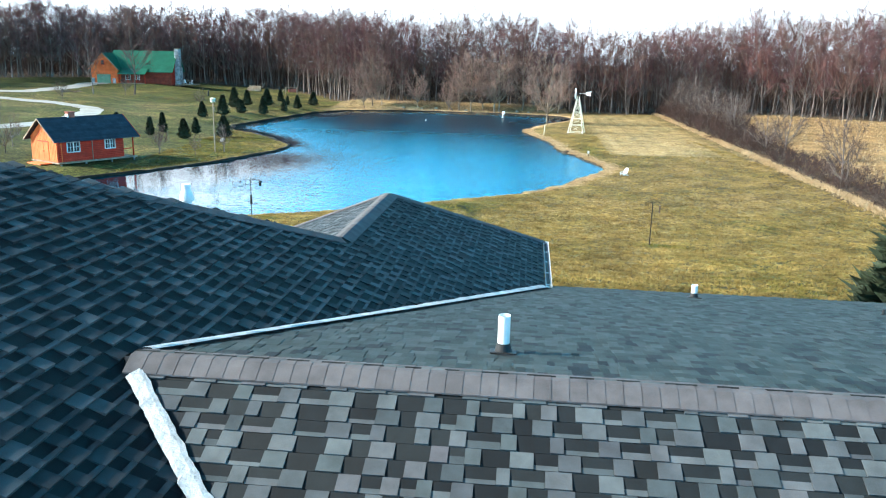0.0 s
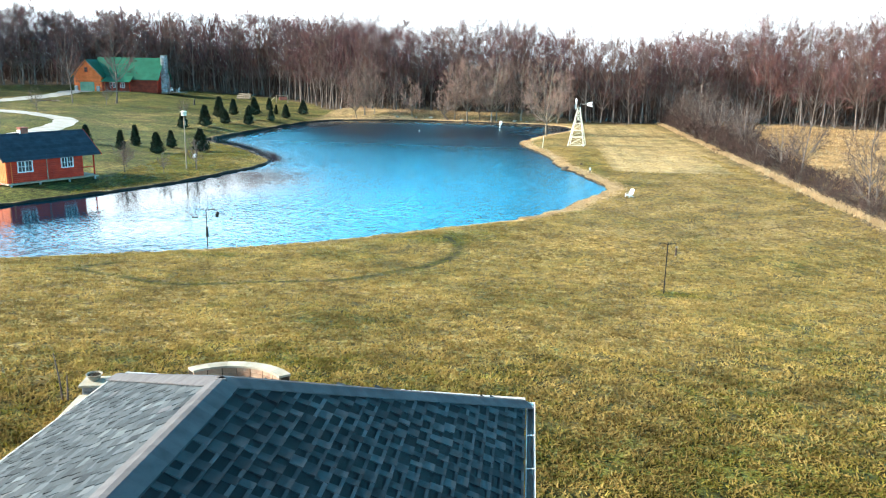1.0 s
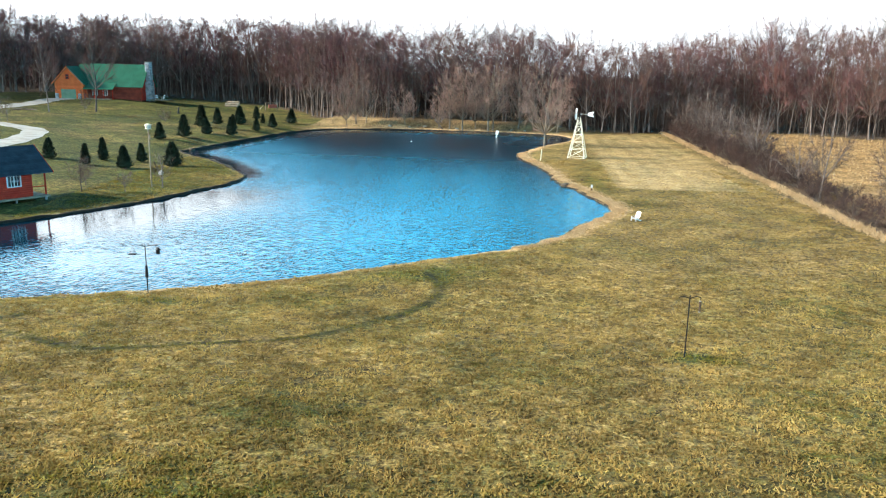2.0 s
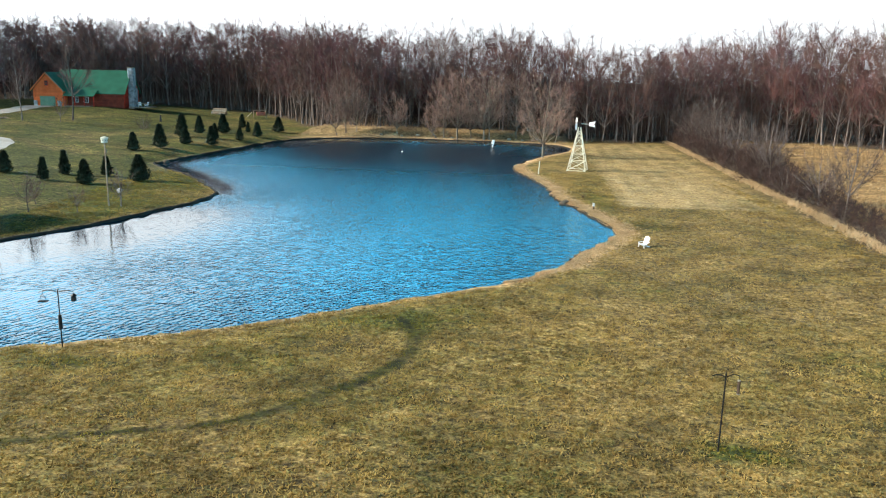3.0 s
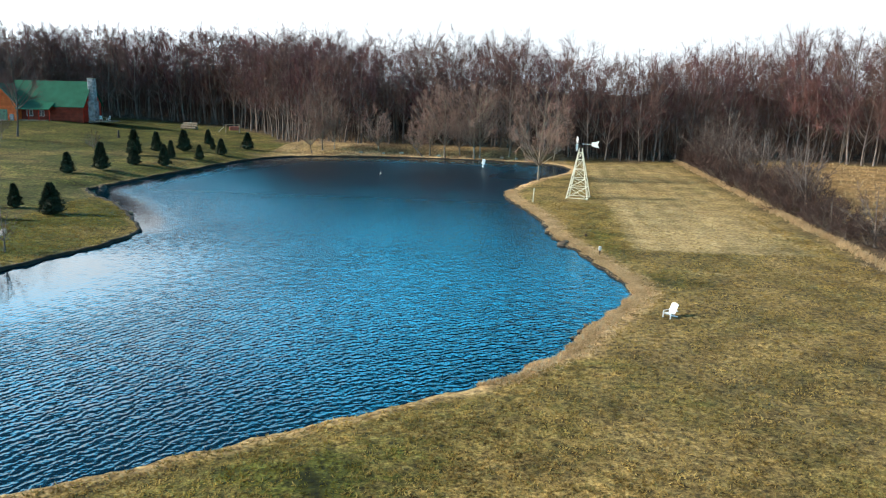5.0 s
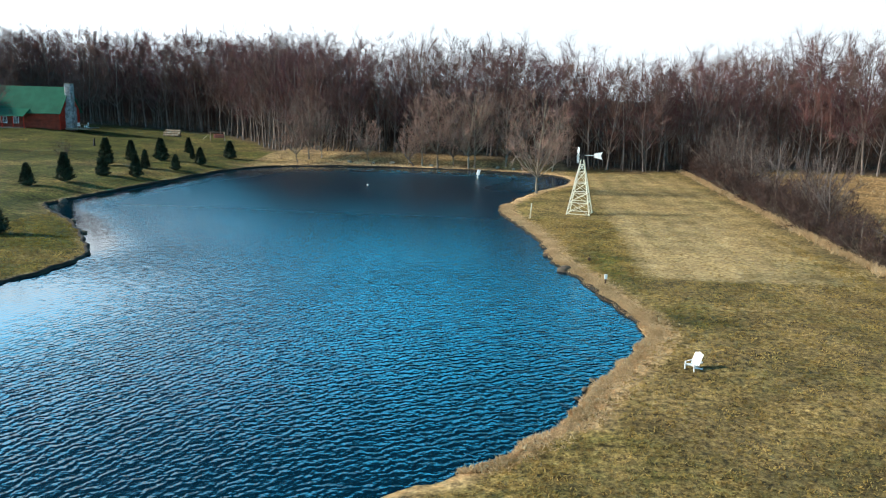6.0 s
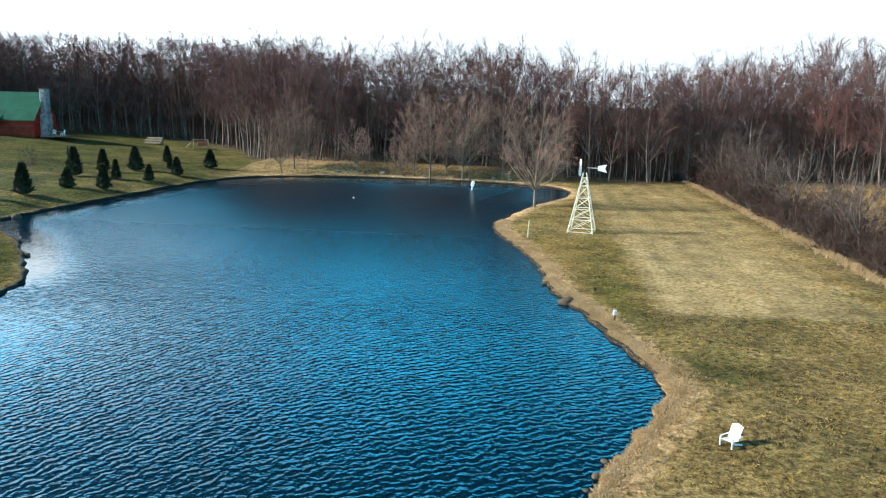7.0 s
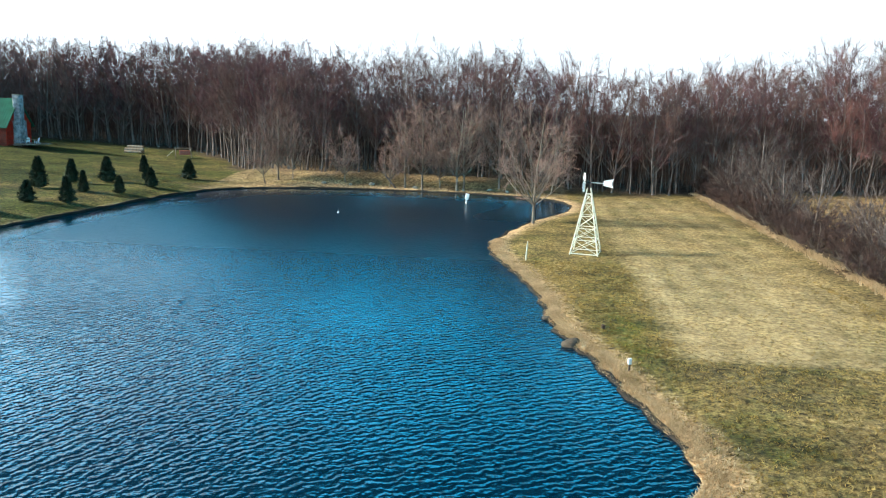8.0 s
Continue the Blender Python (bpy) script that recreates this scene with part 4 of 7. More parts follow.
for x0, y0, x1, y1 in ((0.95, 15, 6.75, 22.5), (-9.35, 15, -3.55, 22.5), (-9.35, -7.6, 6.75, 14.98), (6.77, 6.1, 19.6, 19.0), (-3.53, 14.9, 0.93, 18.7)):
    bm = bmesh.new()
    box(bm, ((x0 + x1) / 2, (y0 + y1) / 2, 5.35), (x1 - x0, y1 - y0, 5.3))
    part("wall", bm, SIDING, house, "tan siding wall")


def pipe_vent(x, y, z, tall, r, tilt=0.0):
    bm = bmesh.new()
    rod(bm, (x, y, z - 0.02), (x, y, z + tall), r, sides=20)
    top = [f for f in bm.faces if f.normal.z > 0.9]
    made = bmesh.ops.inset_region(bm, faces=top, thickness=r * 0.14)
    bmesh.ops.translate(bm, verts=list({v for f in top for v in f.verts}), vec=(0, 0, -0.12))
    pipe = part("vent_pipe", bm, PVC, house, "white plastic vent pipe in a black rubber boot", smooth=False)
    g = bmesh.new()
    rod(g, (x, y, z - 0.03), (x, y, z + 0.1), r * 1.7, r * 1.1, 20)
    box(g, (x, y + 0.01, z + 0.004), (r * 4.4, r * 4.4, 0.014), Matrix.Rotation(tilt, 3, "X"), 0.004)
    part("boot", g, RUBBER, pipe, "black rubber boot")
    return pipe


pipe_vent(6.5, 10.72, slope_far(0, 10.72), 0.37, 0.057, -0.207)
pipe_vent(9.87, 18.3, slope_far(0, 18.3), 0.25, 0.057, -0.207)
pipe_vent(12.6, 16.8, slope_far(0, 16.8), 0.05, 0.02, -0.207)
capped = pipe_vent(1.64, 14.75, slope_main(0, 14.75), 0.56, 0.07, -0.395)
bm = bmesh.new()
zt = slope_main(0, 14.75) + 0.42
rod(bm, (1.64, 14.75, zt), (1.64, 14.75, zt + 0.07), 0.11, 0.1, 20)
rod(bm, (1.64, 14.75, zt + 0.07), (1.64, 14.75, zt + 0.17), 0.1, 0.065, 20)
rod(bm, (1.64, 14.75, zt + 0.17), (1.64, 14.75, zt + 0.24), 0.068, 0.065, 20)
part("rain_cap", bm, PVC, capped, "white rain cap")

# ---- bare trees ----


def tubes(p0, p1, r0, r1, sides):
    """Open tubes for many segments at once: verts and quads."""
    p0, p1 = np.asarray(p0, float), np.asarray(p1, float)
    d = p1 - p0
    d /= np.maximum(np.linalg.norm(d, axis=1), 1e-6)[:, None]
    ref = np.where(np.abs(d[:, 2:3]) > 0.9, np.array([[1.0, 0, 0]]), np.array([[0, 0, 1.0]]))
    a = np.cross(d, ref)
    a /= np.linalg.norm(a, axis=1)[:, None]
    b = np.cross(d, a)
    ang = np.arange(sides) * 2 * math.pi / sides
    ringv = np.cos(ang)[None, :, None] * a[:, None] + np.sin(ang)[None, :, None] * b[:, None]
    v = np.concatenate([p0[:, None] + ringv * np.asarray(r0)[:, None, None], p1[:, None] + ringv * np.asarray(r1)[:, None, None]], 1)
    i = np.arange(sides)
    j = (i + 1) % sides
    f = np.stack([i, j, j + sides, i + sides], 1)[None] + (np.arange(len(p0)) * 2 * sides)[:, None, None]
    return v.reshape(-1, 3), f.reshape(-1, 4)


def slivers(p, d, length, width, rng):
    """Twigs: thin pointed triangles from p along d."""
    side = np.cross(d, rng.normal(size=d.shape))
    side /= np.maximum(np.linalg.norm(side, axis=1), 1e-6)[:, None]
    v = np.stack([p - side * width[:, None] / 2, p + side * width[:, None] / 2, p + d * length[:, None]], 1)
    return v.reshape(-1, 3), np.arange(len(p) * 3).reshape(-1, 3)


def unit(v):
    return v / np.maximum(np.linalg.norm(v, axis=-1, keepdims=True), 1e-6)


def bare_tree(seed, tall, r0, first, spread, limbs, subs, twigs, up=0.75, twig_len=1.1, twig_w=0.035, lean=0.0, branch_wood=True):
    """Trunk, curved limbs that reach a rounded crown, branches and twigs of a leafless tree.
    Returns (wood verts, quads), (twig verts, triangles)."""
    rng = np.random.default_rng(seed)
    pts = [np.zeros(3)]
    head = np.array([lean * rng.normal(), lean * rng.normal(), 1.0])
    for i in range(8):
        head = unit(head + np.array([rng.normal() * 0.06, rng.normal() * 0.06, 0.25]))
        pts.append(pts[-1] + head * tall * 0.9 / 8)
    pts = np.array(pts)
    rad = r0 * (1 - np.arange(9) / 8.8) ** 0.75
    rad[0] *= 1.35
    A, B, RA, RB = [], [], [], []
    O, D, L, W = [], [], [], []                 # branches: start, way, length, width
    mid_z, half_z = tall * (first + 1) / 2, tall * (1 - first) / 2
    for i in range(limbs):
        v = 0.93 - 1.5 * (i + rng.random()) / limbs
        az = i * 2.4 + rng.normal() * 0.35
        h = spread * math.sqrt(max(0.02, 1 - v * v)) * rng.uniform(0.72, 1.1)
        tip_z = mid_z + half_z * v * rng.uniform(0.88, 1.06)
        low = float(np.clip(tip_z - h * (0.55 + 0.8 * up) - 0.08 * tall, tall * first * 0.75, 0.86 * tall))
        k = min(int(low / (tall * 0.9) * 8), 7)
        start = pts[k] + (pts[k + 1] - pts[k]) * (low / (tall * 0.9) * 8 - k)
        out = np.array([math.cos(az), math.sin(az), 0.0])
        tip = np.array([start[0], start[1], tip_z]) + out * h + rng.normal(size=3) * 0.05 * spread
        mid = start + out * h * 0.62 + np.array([0, 0, (tip_z - low) * 0.4]) + rng.normal(size=3) * 0.06 * spread
        r = max(0.016, float(np.interp(low / (tall * 0.9), np.arange(9) / 8, rad)) * 0.5)
        ln = np.linalg.norm(tip - start)
        q = np.linspace(0, 1, 5)[:, None]
        line = start * (1 - q) ** 2 + mid * 2 * q * (1 - q) + tip * q * q + rng.normal(size=(5, 3)) * 0.018 * ln * q
        for t in range(4):
            A.append(line[t]), B.append(line[t + 1]), RA.append(r * (1 - 0.22 * t)), RB.append(r * (0.78 - 0.22 * t) + 0.004)
        O.append(line[2]), D.append(unit(line[4] - line[2])), L.append(np.linalg.norm(line[4] - line[2])), W.append(r * 0.5)
        for _ in range(subs * 2):
            f = rng.uniform(0.2, 0.98) * 4
            t = min(int(f), 3)
            o = line[t] + (line[t + 1] - line[t]) * (f - t)
            d = unit(unit(line[t + 1] - line[t]) + rng.normal(size=3) * 0.62 + np.array([0, 0, 0.05]))
            sl = ln * rng.uniform(0.2, 0.42) * (1.15 - 0.17 * f) + 0.025 * tall
            O.append(o), D.append(d), L.append(sl), W.append(r * 0.55)
            for _ in range(2):
                g = rng.uniform(0.25, 0.8)
                O.append(o + d * sl * g), D.append(unit(d + rng.normal(size=3) * 0.6 + np.array([0, 0, 0.05]))), L.append(sl * rng.uniform(0.4, 0.7)), W.append(r * 0.3)
    O, D, L, W = np.array(O), np.array(D), np.array(L), np.array(W)
    n = len(O)
    who = rng.choice(n, twigs, p=L / L.sum())
    at = O[who] + D[who] * (L[who] * rng.uniform(0.15, 1.0, twigs))[:, None]
    td = unit(D[who] + rng.normal(size=(twigs, 3)) * 0.38 + np.array([0, 0, 0.1]))
    fine = slivers(at, td, twig_len * rng.uniform(0.5, 1.3, twigs), twig_w * rng.uniform(0.6, 1.3, twigs), rng)
    wood = [tubes(pts[:-1], pts[1:], rad[:-1], rad[1:], 5), tubes(A, B, np.array(RA), np.array(RB), 3)]
    if branch_wood:
        wood.append(tubes(O, O + D * L[:, None], np.maximum(W * 0.8, 0.008), np.full(n, 0.004), 3))
    else:
        fine = joined([fine, slivers(O, D, L, np.maximum(W * 1.4, 0.03), rng)])
    return joined(wood), fine


def joined(pieces):
    v, f, k = [], [], 0
    for pv, pf in pieces:
        v.append(pv), f.append(pf + k)
        k += len(pv)
    return np.concatenate(v), np.concatenate(f)


def placed(piece, x, y, z, turn, size):
    v, f = piece
    c, s = math.cos(turn), math.sin(turn)
    w = np.stack([v[:, 0] * c - v[:, 1] * s, v[:, 0] * s + v[:, 1] * c, v[:, 2]], 1) * np.asarray(size)
    return w + np.array([x, y, z]), f


def tree_thing(kinds, i, x, y, z, turn, size, label, group, wide=1.0):
    wood, twig = kinds[i % len(kinds)]
    ob = thing("tree", label, "tree", pose(x, y, z, 0, 0, turn) @ Matrix.Diagonal((size * wide, size * wide, size, 1)), group)
    part("trunk", wood, None, ob)
    part("crown", twig, None, ob)
    return ob


def tree_kinds(specs, bark, twig):
    made = []
    for spec in specs:
        (wv, wf), (tv, tf) = bare_tree(**spec)
        made.append((mesh_np("trunk", wv, wf, bark, smooth=True), mesh_np("crown", tv, tf, twig)))
    return made


WOODS = [dict(seed=s, tall=t, r0=r, first=f, spread=sp, limbs=lm, subs=3, twigs=tw, up=u, twig_len=1.6, twig_w=0.025, branch_wood=False) for s, t, r, f, sp, lm, tw, u in (
    (11, 20, 0.16, 0.3, 4.8, 17, 2200, 0.7), (12, 22, 0.18, 0.34, 5.2, 18, 2300, 0.65), (13, 18, 0.13, 0.26, 4.4, 15, 2000, 0.8),
    (14, 21, 0.14, 0.36, 4.4, 16, 2400, 0.8), (15, 22, 0.19, 0.3, 5.8, 18, 2700, 0.6), (16, 17, 0.12, 0.22, 4.2, 14, 2200, 0.8))]
# thin straight poles, crowded between the larger trees
POLES = [dict(seed=s, tall=t, r0=r, first=0.55, spread=1.6, limbs=4, subs=1, twigs=130, up=1.2, twig_len=1.0, twig_w=0.035, branch_wood=False) for s, t, r in ((17, 14, 0.085), (18, 17, 0.1), (19, 12, 0.075))]
EDGE = [dict(seed=s, tall=t, r0=r, first=f, spread=sp, limbs=lm, subs=2, twigs=tw, up=u, twig_len=1.5, twig_w=0.023) for s, t, r, f, sp, lm, tw, u in (
    (21, 19, 0.15, 0.28, 4.4, 16, 3600, 0.75), (22, 20, 0.17, 0.32, 4.8, 16, 3800, 0.7), (23, 16, 0.12, 0.24, 4.0, 14, 3200, 0.85),
    (24, 19, 0.13, 0.42, 4.0, 14, 2800, 0.9), (25, 20, 0.18, 0.3, 5.4, 18, 4200, 0.65), (26, 14, 0.1, 0.2, 3.8, 14, 3000, 0.85))]



def canopy(x):
    """Height of the tree tops along the edge of the woods."""
    return np.interp(x, [-150, -103, -67, -53, -40, -23, -10, 1, 9, 17, 33, 49, 63, 75, 130], [24.5, 26, 27.6, 27.4, 25.8, 24, 24.2, 25.4, 23, 23.8, 22.6, 24.6, 27.4, 26.6, 26.4])


woods_rng = np.random.default_rng(77)
woods_kinds = [bare_tree(**s) for s in WOODS]
pole_kinds = [bare_tree(**s) for s in POLES]
wood_pieces, twig_pieces = [], []
for gap, depth in ((5.6, 6.0), (6.4, 12.0), (7.8, 20.0), (9.5, 31.0), (12.0, 44.0)):
    x = -185.0
    while x < 130:
        ex = x + woods_rng.normal() * 1.4
        slope = (woods_edge(ex + 2) - woods_edge(ex - 2)) / 4
        x += gap / math.sqrt(1 + slope * slope)
        ey = woods_edge(ex) + depth * math.sqrt(1 + slope * slope) + woods_rng.normal() * 1.6
        pick = int(woods_rng.integers(len(woods_kinds)))
        k = woods_kinds[pick]
        size = float(canopy(ex)) / WOODS[pick]["tall"] * woods_rng.uniform(0.86, 1.04)
        turn = woods_rng.uniform(0, 6.28)
        z = float(open_height(ex, ey)) - 0.1
        wood_pieces.append(placed(k[0], ex, ey, z, turn, (size, size, size)))
        twig_pieces.append(placed(k[1], ex, ey, z, turn, (size, size, size)))
# the north-west corner of the woods
for _ in range(45):
    ex, ey = woods_rng.uniform(-190, -128), woods_rng.uniform(205, 330)
    if ey < woods_edge(ex) + 8:
        continue
    k = woods_kinds[woods_rng.integers(len(woods_kinds))]
    size, turn, z = woods_rng.uniform(0.85, 1.1), woods_rng.uniform(0, 6.28), float(open_height(ex, ey)) - 0.1
    wood_pieces.append(placed(k[0], ex, ey, z, turn, (size, size, size)))
    twig_pieces.append(placed(k[1], ex, ey, z, turn, (size, size, size)))
for _ in range(620):
    ex = woods_rng.uniform(-170, 130)
    slope = (woods_edge(ex + 2) - woods_edge(ex - 2)) / 4
    ey = woods_edge(ex) + woods_rng.uniform(0.5, 13.0) * math.sqrt(1 + slope * slope)
    k = pole_kinds[woods_rng.integers(3)]
    size, turn, z = woods_rng.uniform(0.75, 1.1), woods_rng.uniform(0, 6.28), float(open_height(ex, ey)) - 0.1
    wood_pieces.append(placed(k[0], ex, ey, z, turn, (size, size, size)))
    twig_pieces.append(placed(k[1], ex, ey, z, turn, (size, size, size)))
# brush and saplings that close the view between the trunks
n_brush = 130000
bx = woods_rng.uniform(-200, 140, n_brush)
deep = 3 + 58 * woods_rng.random(n_brush) ** 0.8
slope_b = (woods_edge(bx + 2) - woods_edge(bx - 2)) / 4
by = woods_edge(bx) + deep * np.sqrt(1 + slope_b**2)
corner = woods_rng.random(n_brush) < 0.16
bx = np.where(corner, woods_rng.uniform(-200, -120, n_brush), bx)
by = np.where(corner, np.maximum(woods_edge(bx) + 10, woods_rng.uniform(245, 335, n_brush)), by)
deep = np.where(corner, 45, deep)
reach = np.where(deep > 38, 9.5 + 2.5 * np.sin(bx * 0.31) + 2.0 * np.sin(bx * 0.83 + 1), 5.5)
bz = open_height(bx, by) + reach * woods_rng.random(n_brush) ** np.where(deep > 38, 0.95, 1.3)
bdir = unit(np.stack([woods_rng.normal(size=n_brush) * 0.4, woods_rng.normal(size=n_brush) * 0.4, np.ones(n_brush)], 1))
thick = np.where(deep > 38, 0.26, 0.08) * woods_rng.uniform(0.5, 1.3, n_brush)
brush = slivers(np.stack([bx, by, bz - 0.3], 1), bdir, woods_rng.uniform(1.2, 3.2, n_brush), thick, woods_rng)
woods = thing("woods", "deep stand of bare grey and red-brown woodland trees", "woods", kind="stuff")
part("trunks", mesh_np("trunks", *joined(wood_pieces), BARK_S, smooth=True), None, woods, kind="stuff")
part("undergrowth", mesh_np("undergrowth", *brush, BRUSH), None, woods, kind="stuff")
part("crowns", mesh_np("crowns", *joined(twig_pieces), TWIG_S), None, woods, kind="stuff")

# the front of the woods, tree by tree
edge_kinds = tree_kinds(EDGE, BARK, TWIG)
x, i = -160.0, 0
while x < 120:
    ex = x + woods_rng.normal() * 0.8
    slope = (woods_edge(ex + 2) - woods_edge(ex - 2)) / 4
    x += 3.0 / math.sqrt(1 + slope * slope)
    ey = float(woods_edge(ex)) + woods_rng.uniform(0.3, 3.0)
    i += 1
    pick = int(woods_rng.integers(6))
    tree_thing(edge_kinds, pick, ex, ey, float(open_height(ex, ey)) - 0.1, woods_rng.uniform(0, 360), float(canopy(ex)) / EDGE[pick]["tall"] * woods_rng.uniform(0.72, 0.97),
               "tall leafless tree with grey bark and reddish twigs", "trees at the woods' edge")

# ---- far-bank trees, hedgerow, saplings, conifers ----
BANK = [dict(seed=s, tall=t, r0=r, first=f, spread=sp, limbs=lm, subs=3, twigs=tw, up=u, twig_len=1.2, twig_w=0.026, lean=ln) for s, t, r, f, sp, lm, tw, u, ln in (
    (31, 15, 0.2, 0.2, 5.6, 24, 4800, 0.8, 0.15), (32, 13, 0.14, 0.2, 4.6, 22, 5000, 0.9, 0.2), (33, 16, 0.19, 0.22, 5.2, 24, 6000, 0.75, 0.05))]
PINK = material("pinkish_twigs", (0.13, 0.078, 0.065), (0.32, 0.195, 0.15), 0.5, 6, 0.95, 0.0, True, vary=0.25)
bank_kinds = tree_kinds(BANK, TAN_BARK, PINK)
for i, (x, y, size, k) in enumerate([(10.1, 164.2, 1.02, 0), (-33.8, 195.6, 0.8, 1), (-32.4, 198.3, 0.85, 2), (-30.2, 199.2, 0.8, 1), (-7.7, 196.9, 0.95, 2), (-2.0, 197.0, 1.0, 0), (-0.9, 197.3, 0.95, 2),
                                    (-13.3, 198.3, 0.6, 1), (4.8, 198.2, 0.9, 2), (-21.0, 199.0, 0.7, 1), (13.2, 195.6, 0.8, 1), (-10.8, 198.2, 0.85, 2), (-4.9, 198.6, 0.9, 1)]):
    tree_thing(bank_kinds, k, x, y, ground_at(x, y) - 0.1, 137 * i, size, "bare tree with pale trunk and pinkish twigs on the pond bank", "trees on the pond bank", 0.8 if i == 0 else 0.95)

# fallen limb leaning on the far bank
limb = thing("fallen_limb", "dead grey limb leaning over the far bank", "branch", pose(-12.2, 197.6, ground_at(-12.2, 197.6)))
bm = bmesh.new()
rod(bm, (0, 0, 0.0), (-1.6, -0.3, 1.9), 0.14, 0.1)
rod(bm, (-1.6, -0.3, 1.9), (-2.1, -0.4, 4.0), 0.1, 0.04)
rod(bm, (-1.2, -0.2, 1.4), (0.3, 0.2, 2.8), 0.06, 0.02)
part("limb", bm, BARK, limb)

SHRUBS = [dict(seed=s, tall=t, r0=0.05, first=0.04, spread=sp, limbs=lm, subs=2, twigs=tw, up=u, twig_len=0.6, twig_w=0.024, branch_wood=False) for s, t, sp, lm, tw, u in (
    (41, 3.2, 2.3, 16, 1500, 1.3), (42, 2.6, 2.2, 16, 1400, 1.1), (43, 4.2, 2.6, 18, 1600, 1.6), (44, 2.2, 1.8, 14, 1200, 1.0))]
shrub_kinds = tree_kinds(SHRUBS, BARK_S, SHRUB)
SMALL = [dict(seed=s, tall=t, r0=r, first=f, spread=sp, limbs=lm, subs=4, twigs=tw, up=u, twig_len=0.7, twig_w=0.026, lean=0.12) for s, t, r, f, sp, lm, tw, u in (
    (51, 8.0, 0.13, 0.22, 3.4, 18, 1500, 0.9), (52, 9.5, 0.12, 0.3, 3.0, 16, 1200, 1.1), (53, 7.0, 0.1, 0.15, 3.2, 18, 1500, 1.0))]
small_kinds = tree_kinds(SMALL, BARK, SHRUB)
hedge_rng = np.random.default_rng(9)
y, i = 66.0, 0
while y < 206:
    i += 1
    for off in (0.0, 2.2):
        x = HEDGE_X + 0.2 + off + hedge_rng.normal() * 0.6
        yy = y + hedge_rng.normal() * 0.8
        k = int(hedge_rng.integers(4))
        wood, twig = shrub_kinds[k]
        size = hedge_rng.uniform(0.7, 1.1) * (0.62 + 0.8 * max(0, min(1, (y - 95) / 75)))
        ob = thing("shrub", "bare brown hedgerow shrub with dense thin stems", "shrub", pose(x, yy, float(open_height(x, yy)) - 0.05, 0, 0, hedge_rng.uniform(0, 360)) @ Matrix.Diagonal((size, size, size, 1)), "hedgerow shrubs")
        part("branchwork", wood, None, ob)
        part("crown", twig, None, ob)
    y += 2.3
for i, (x, y, size, k) in enumerate([(40.5, 92, 0.95, 1), (39.5, 88.5, 0.8, 2), (40, 111, 1.0, 1), (39.8, 118, 0.8, 0), (40, 137, 0.9, 1), (41, 143, 1.1, 0), (40.2, 157, 1.0, 1), (40.5, 168, 1.15, 0), (41, 176, 1.2, 0), (40, 185, 1.2, 2), (40.5, 193, 1.3, 0), (42.5, 150, 1.1, 2), (43, 188, 1.4, 1)]):
    tree_thing(small_kinds, k, x, y, float(open_height(x, y)) - 0.05, 101 * i, size, "small crooked bare tree standing in the hedgerow", "hedgerow trees")

SAPLING = [dict(seed=s, tall=t, r0=0.06, first=0.3, spread=sp, limbs=14, subs=3, twigs=tw, up=1.1, twig_len=0.4, twig_w=0.02, lean=0.06) for s, t, sp, tw in ((55, 4.0, 1.3, 420), (56, 3.2, 1.2, 350))]
sapling_kinds = tree_kinds(SAPLING, BARK, TWIG)
# saplings round the cabin and the log house
for i, (x, y, size, k) in enumerate([(-38.1, 95.1, -1.0, 0), (-34.2, 96.6, -0.8, 1), (-32.2, 100.9, -1.0, 0), (-52.5, 87, -1.0, 1), (-55, 92, -1.1, 0), (-58, 84, -1.0, 1), (-39.8, 98.8, -0.8, 1), (-85.2, 176.5, 0.55, 1), (-66, 173, 0.5, 2), (-84, 150, 0.5, 1)]):
    tree_thing(sapling_kinds if size < 0 else small_kinds, k, x, y, ground_at(x, y) - 0.03, 83 * i, abs(size), "young bare sapling standing in the lawn", "saplings in the lawn")
for x, y, size, k in ((-85.6, 181.5, 1.1, 4), (-91.2, 173.5, 0.85, 0)):
    tree_thing(edge_kinds, k, x, y, ground_at(x, y) - 0.05, 40 * k, size, "tall slender bare tree on the lawn before the log house", "trees before the log house", 0.9)


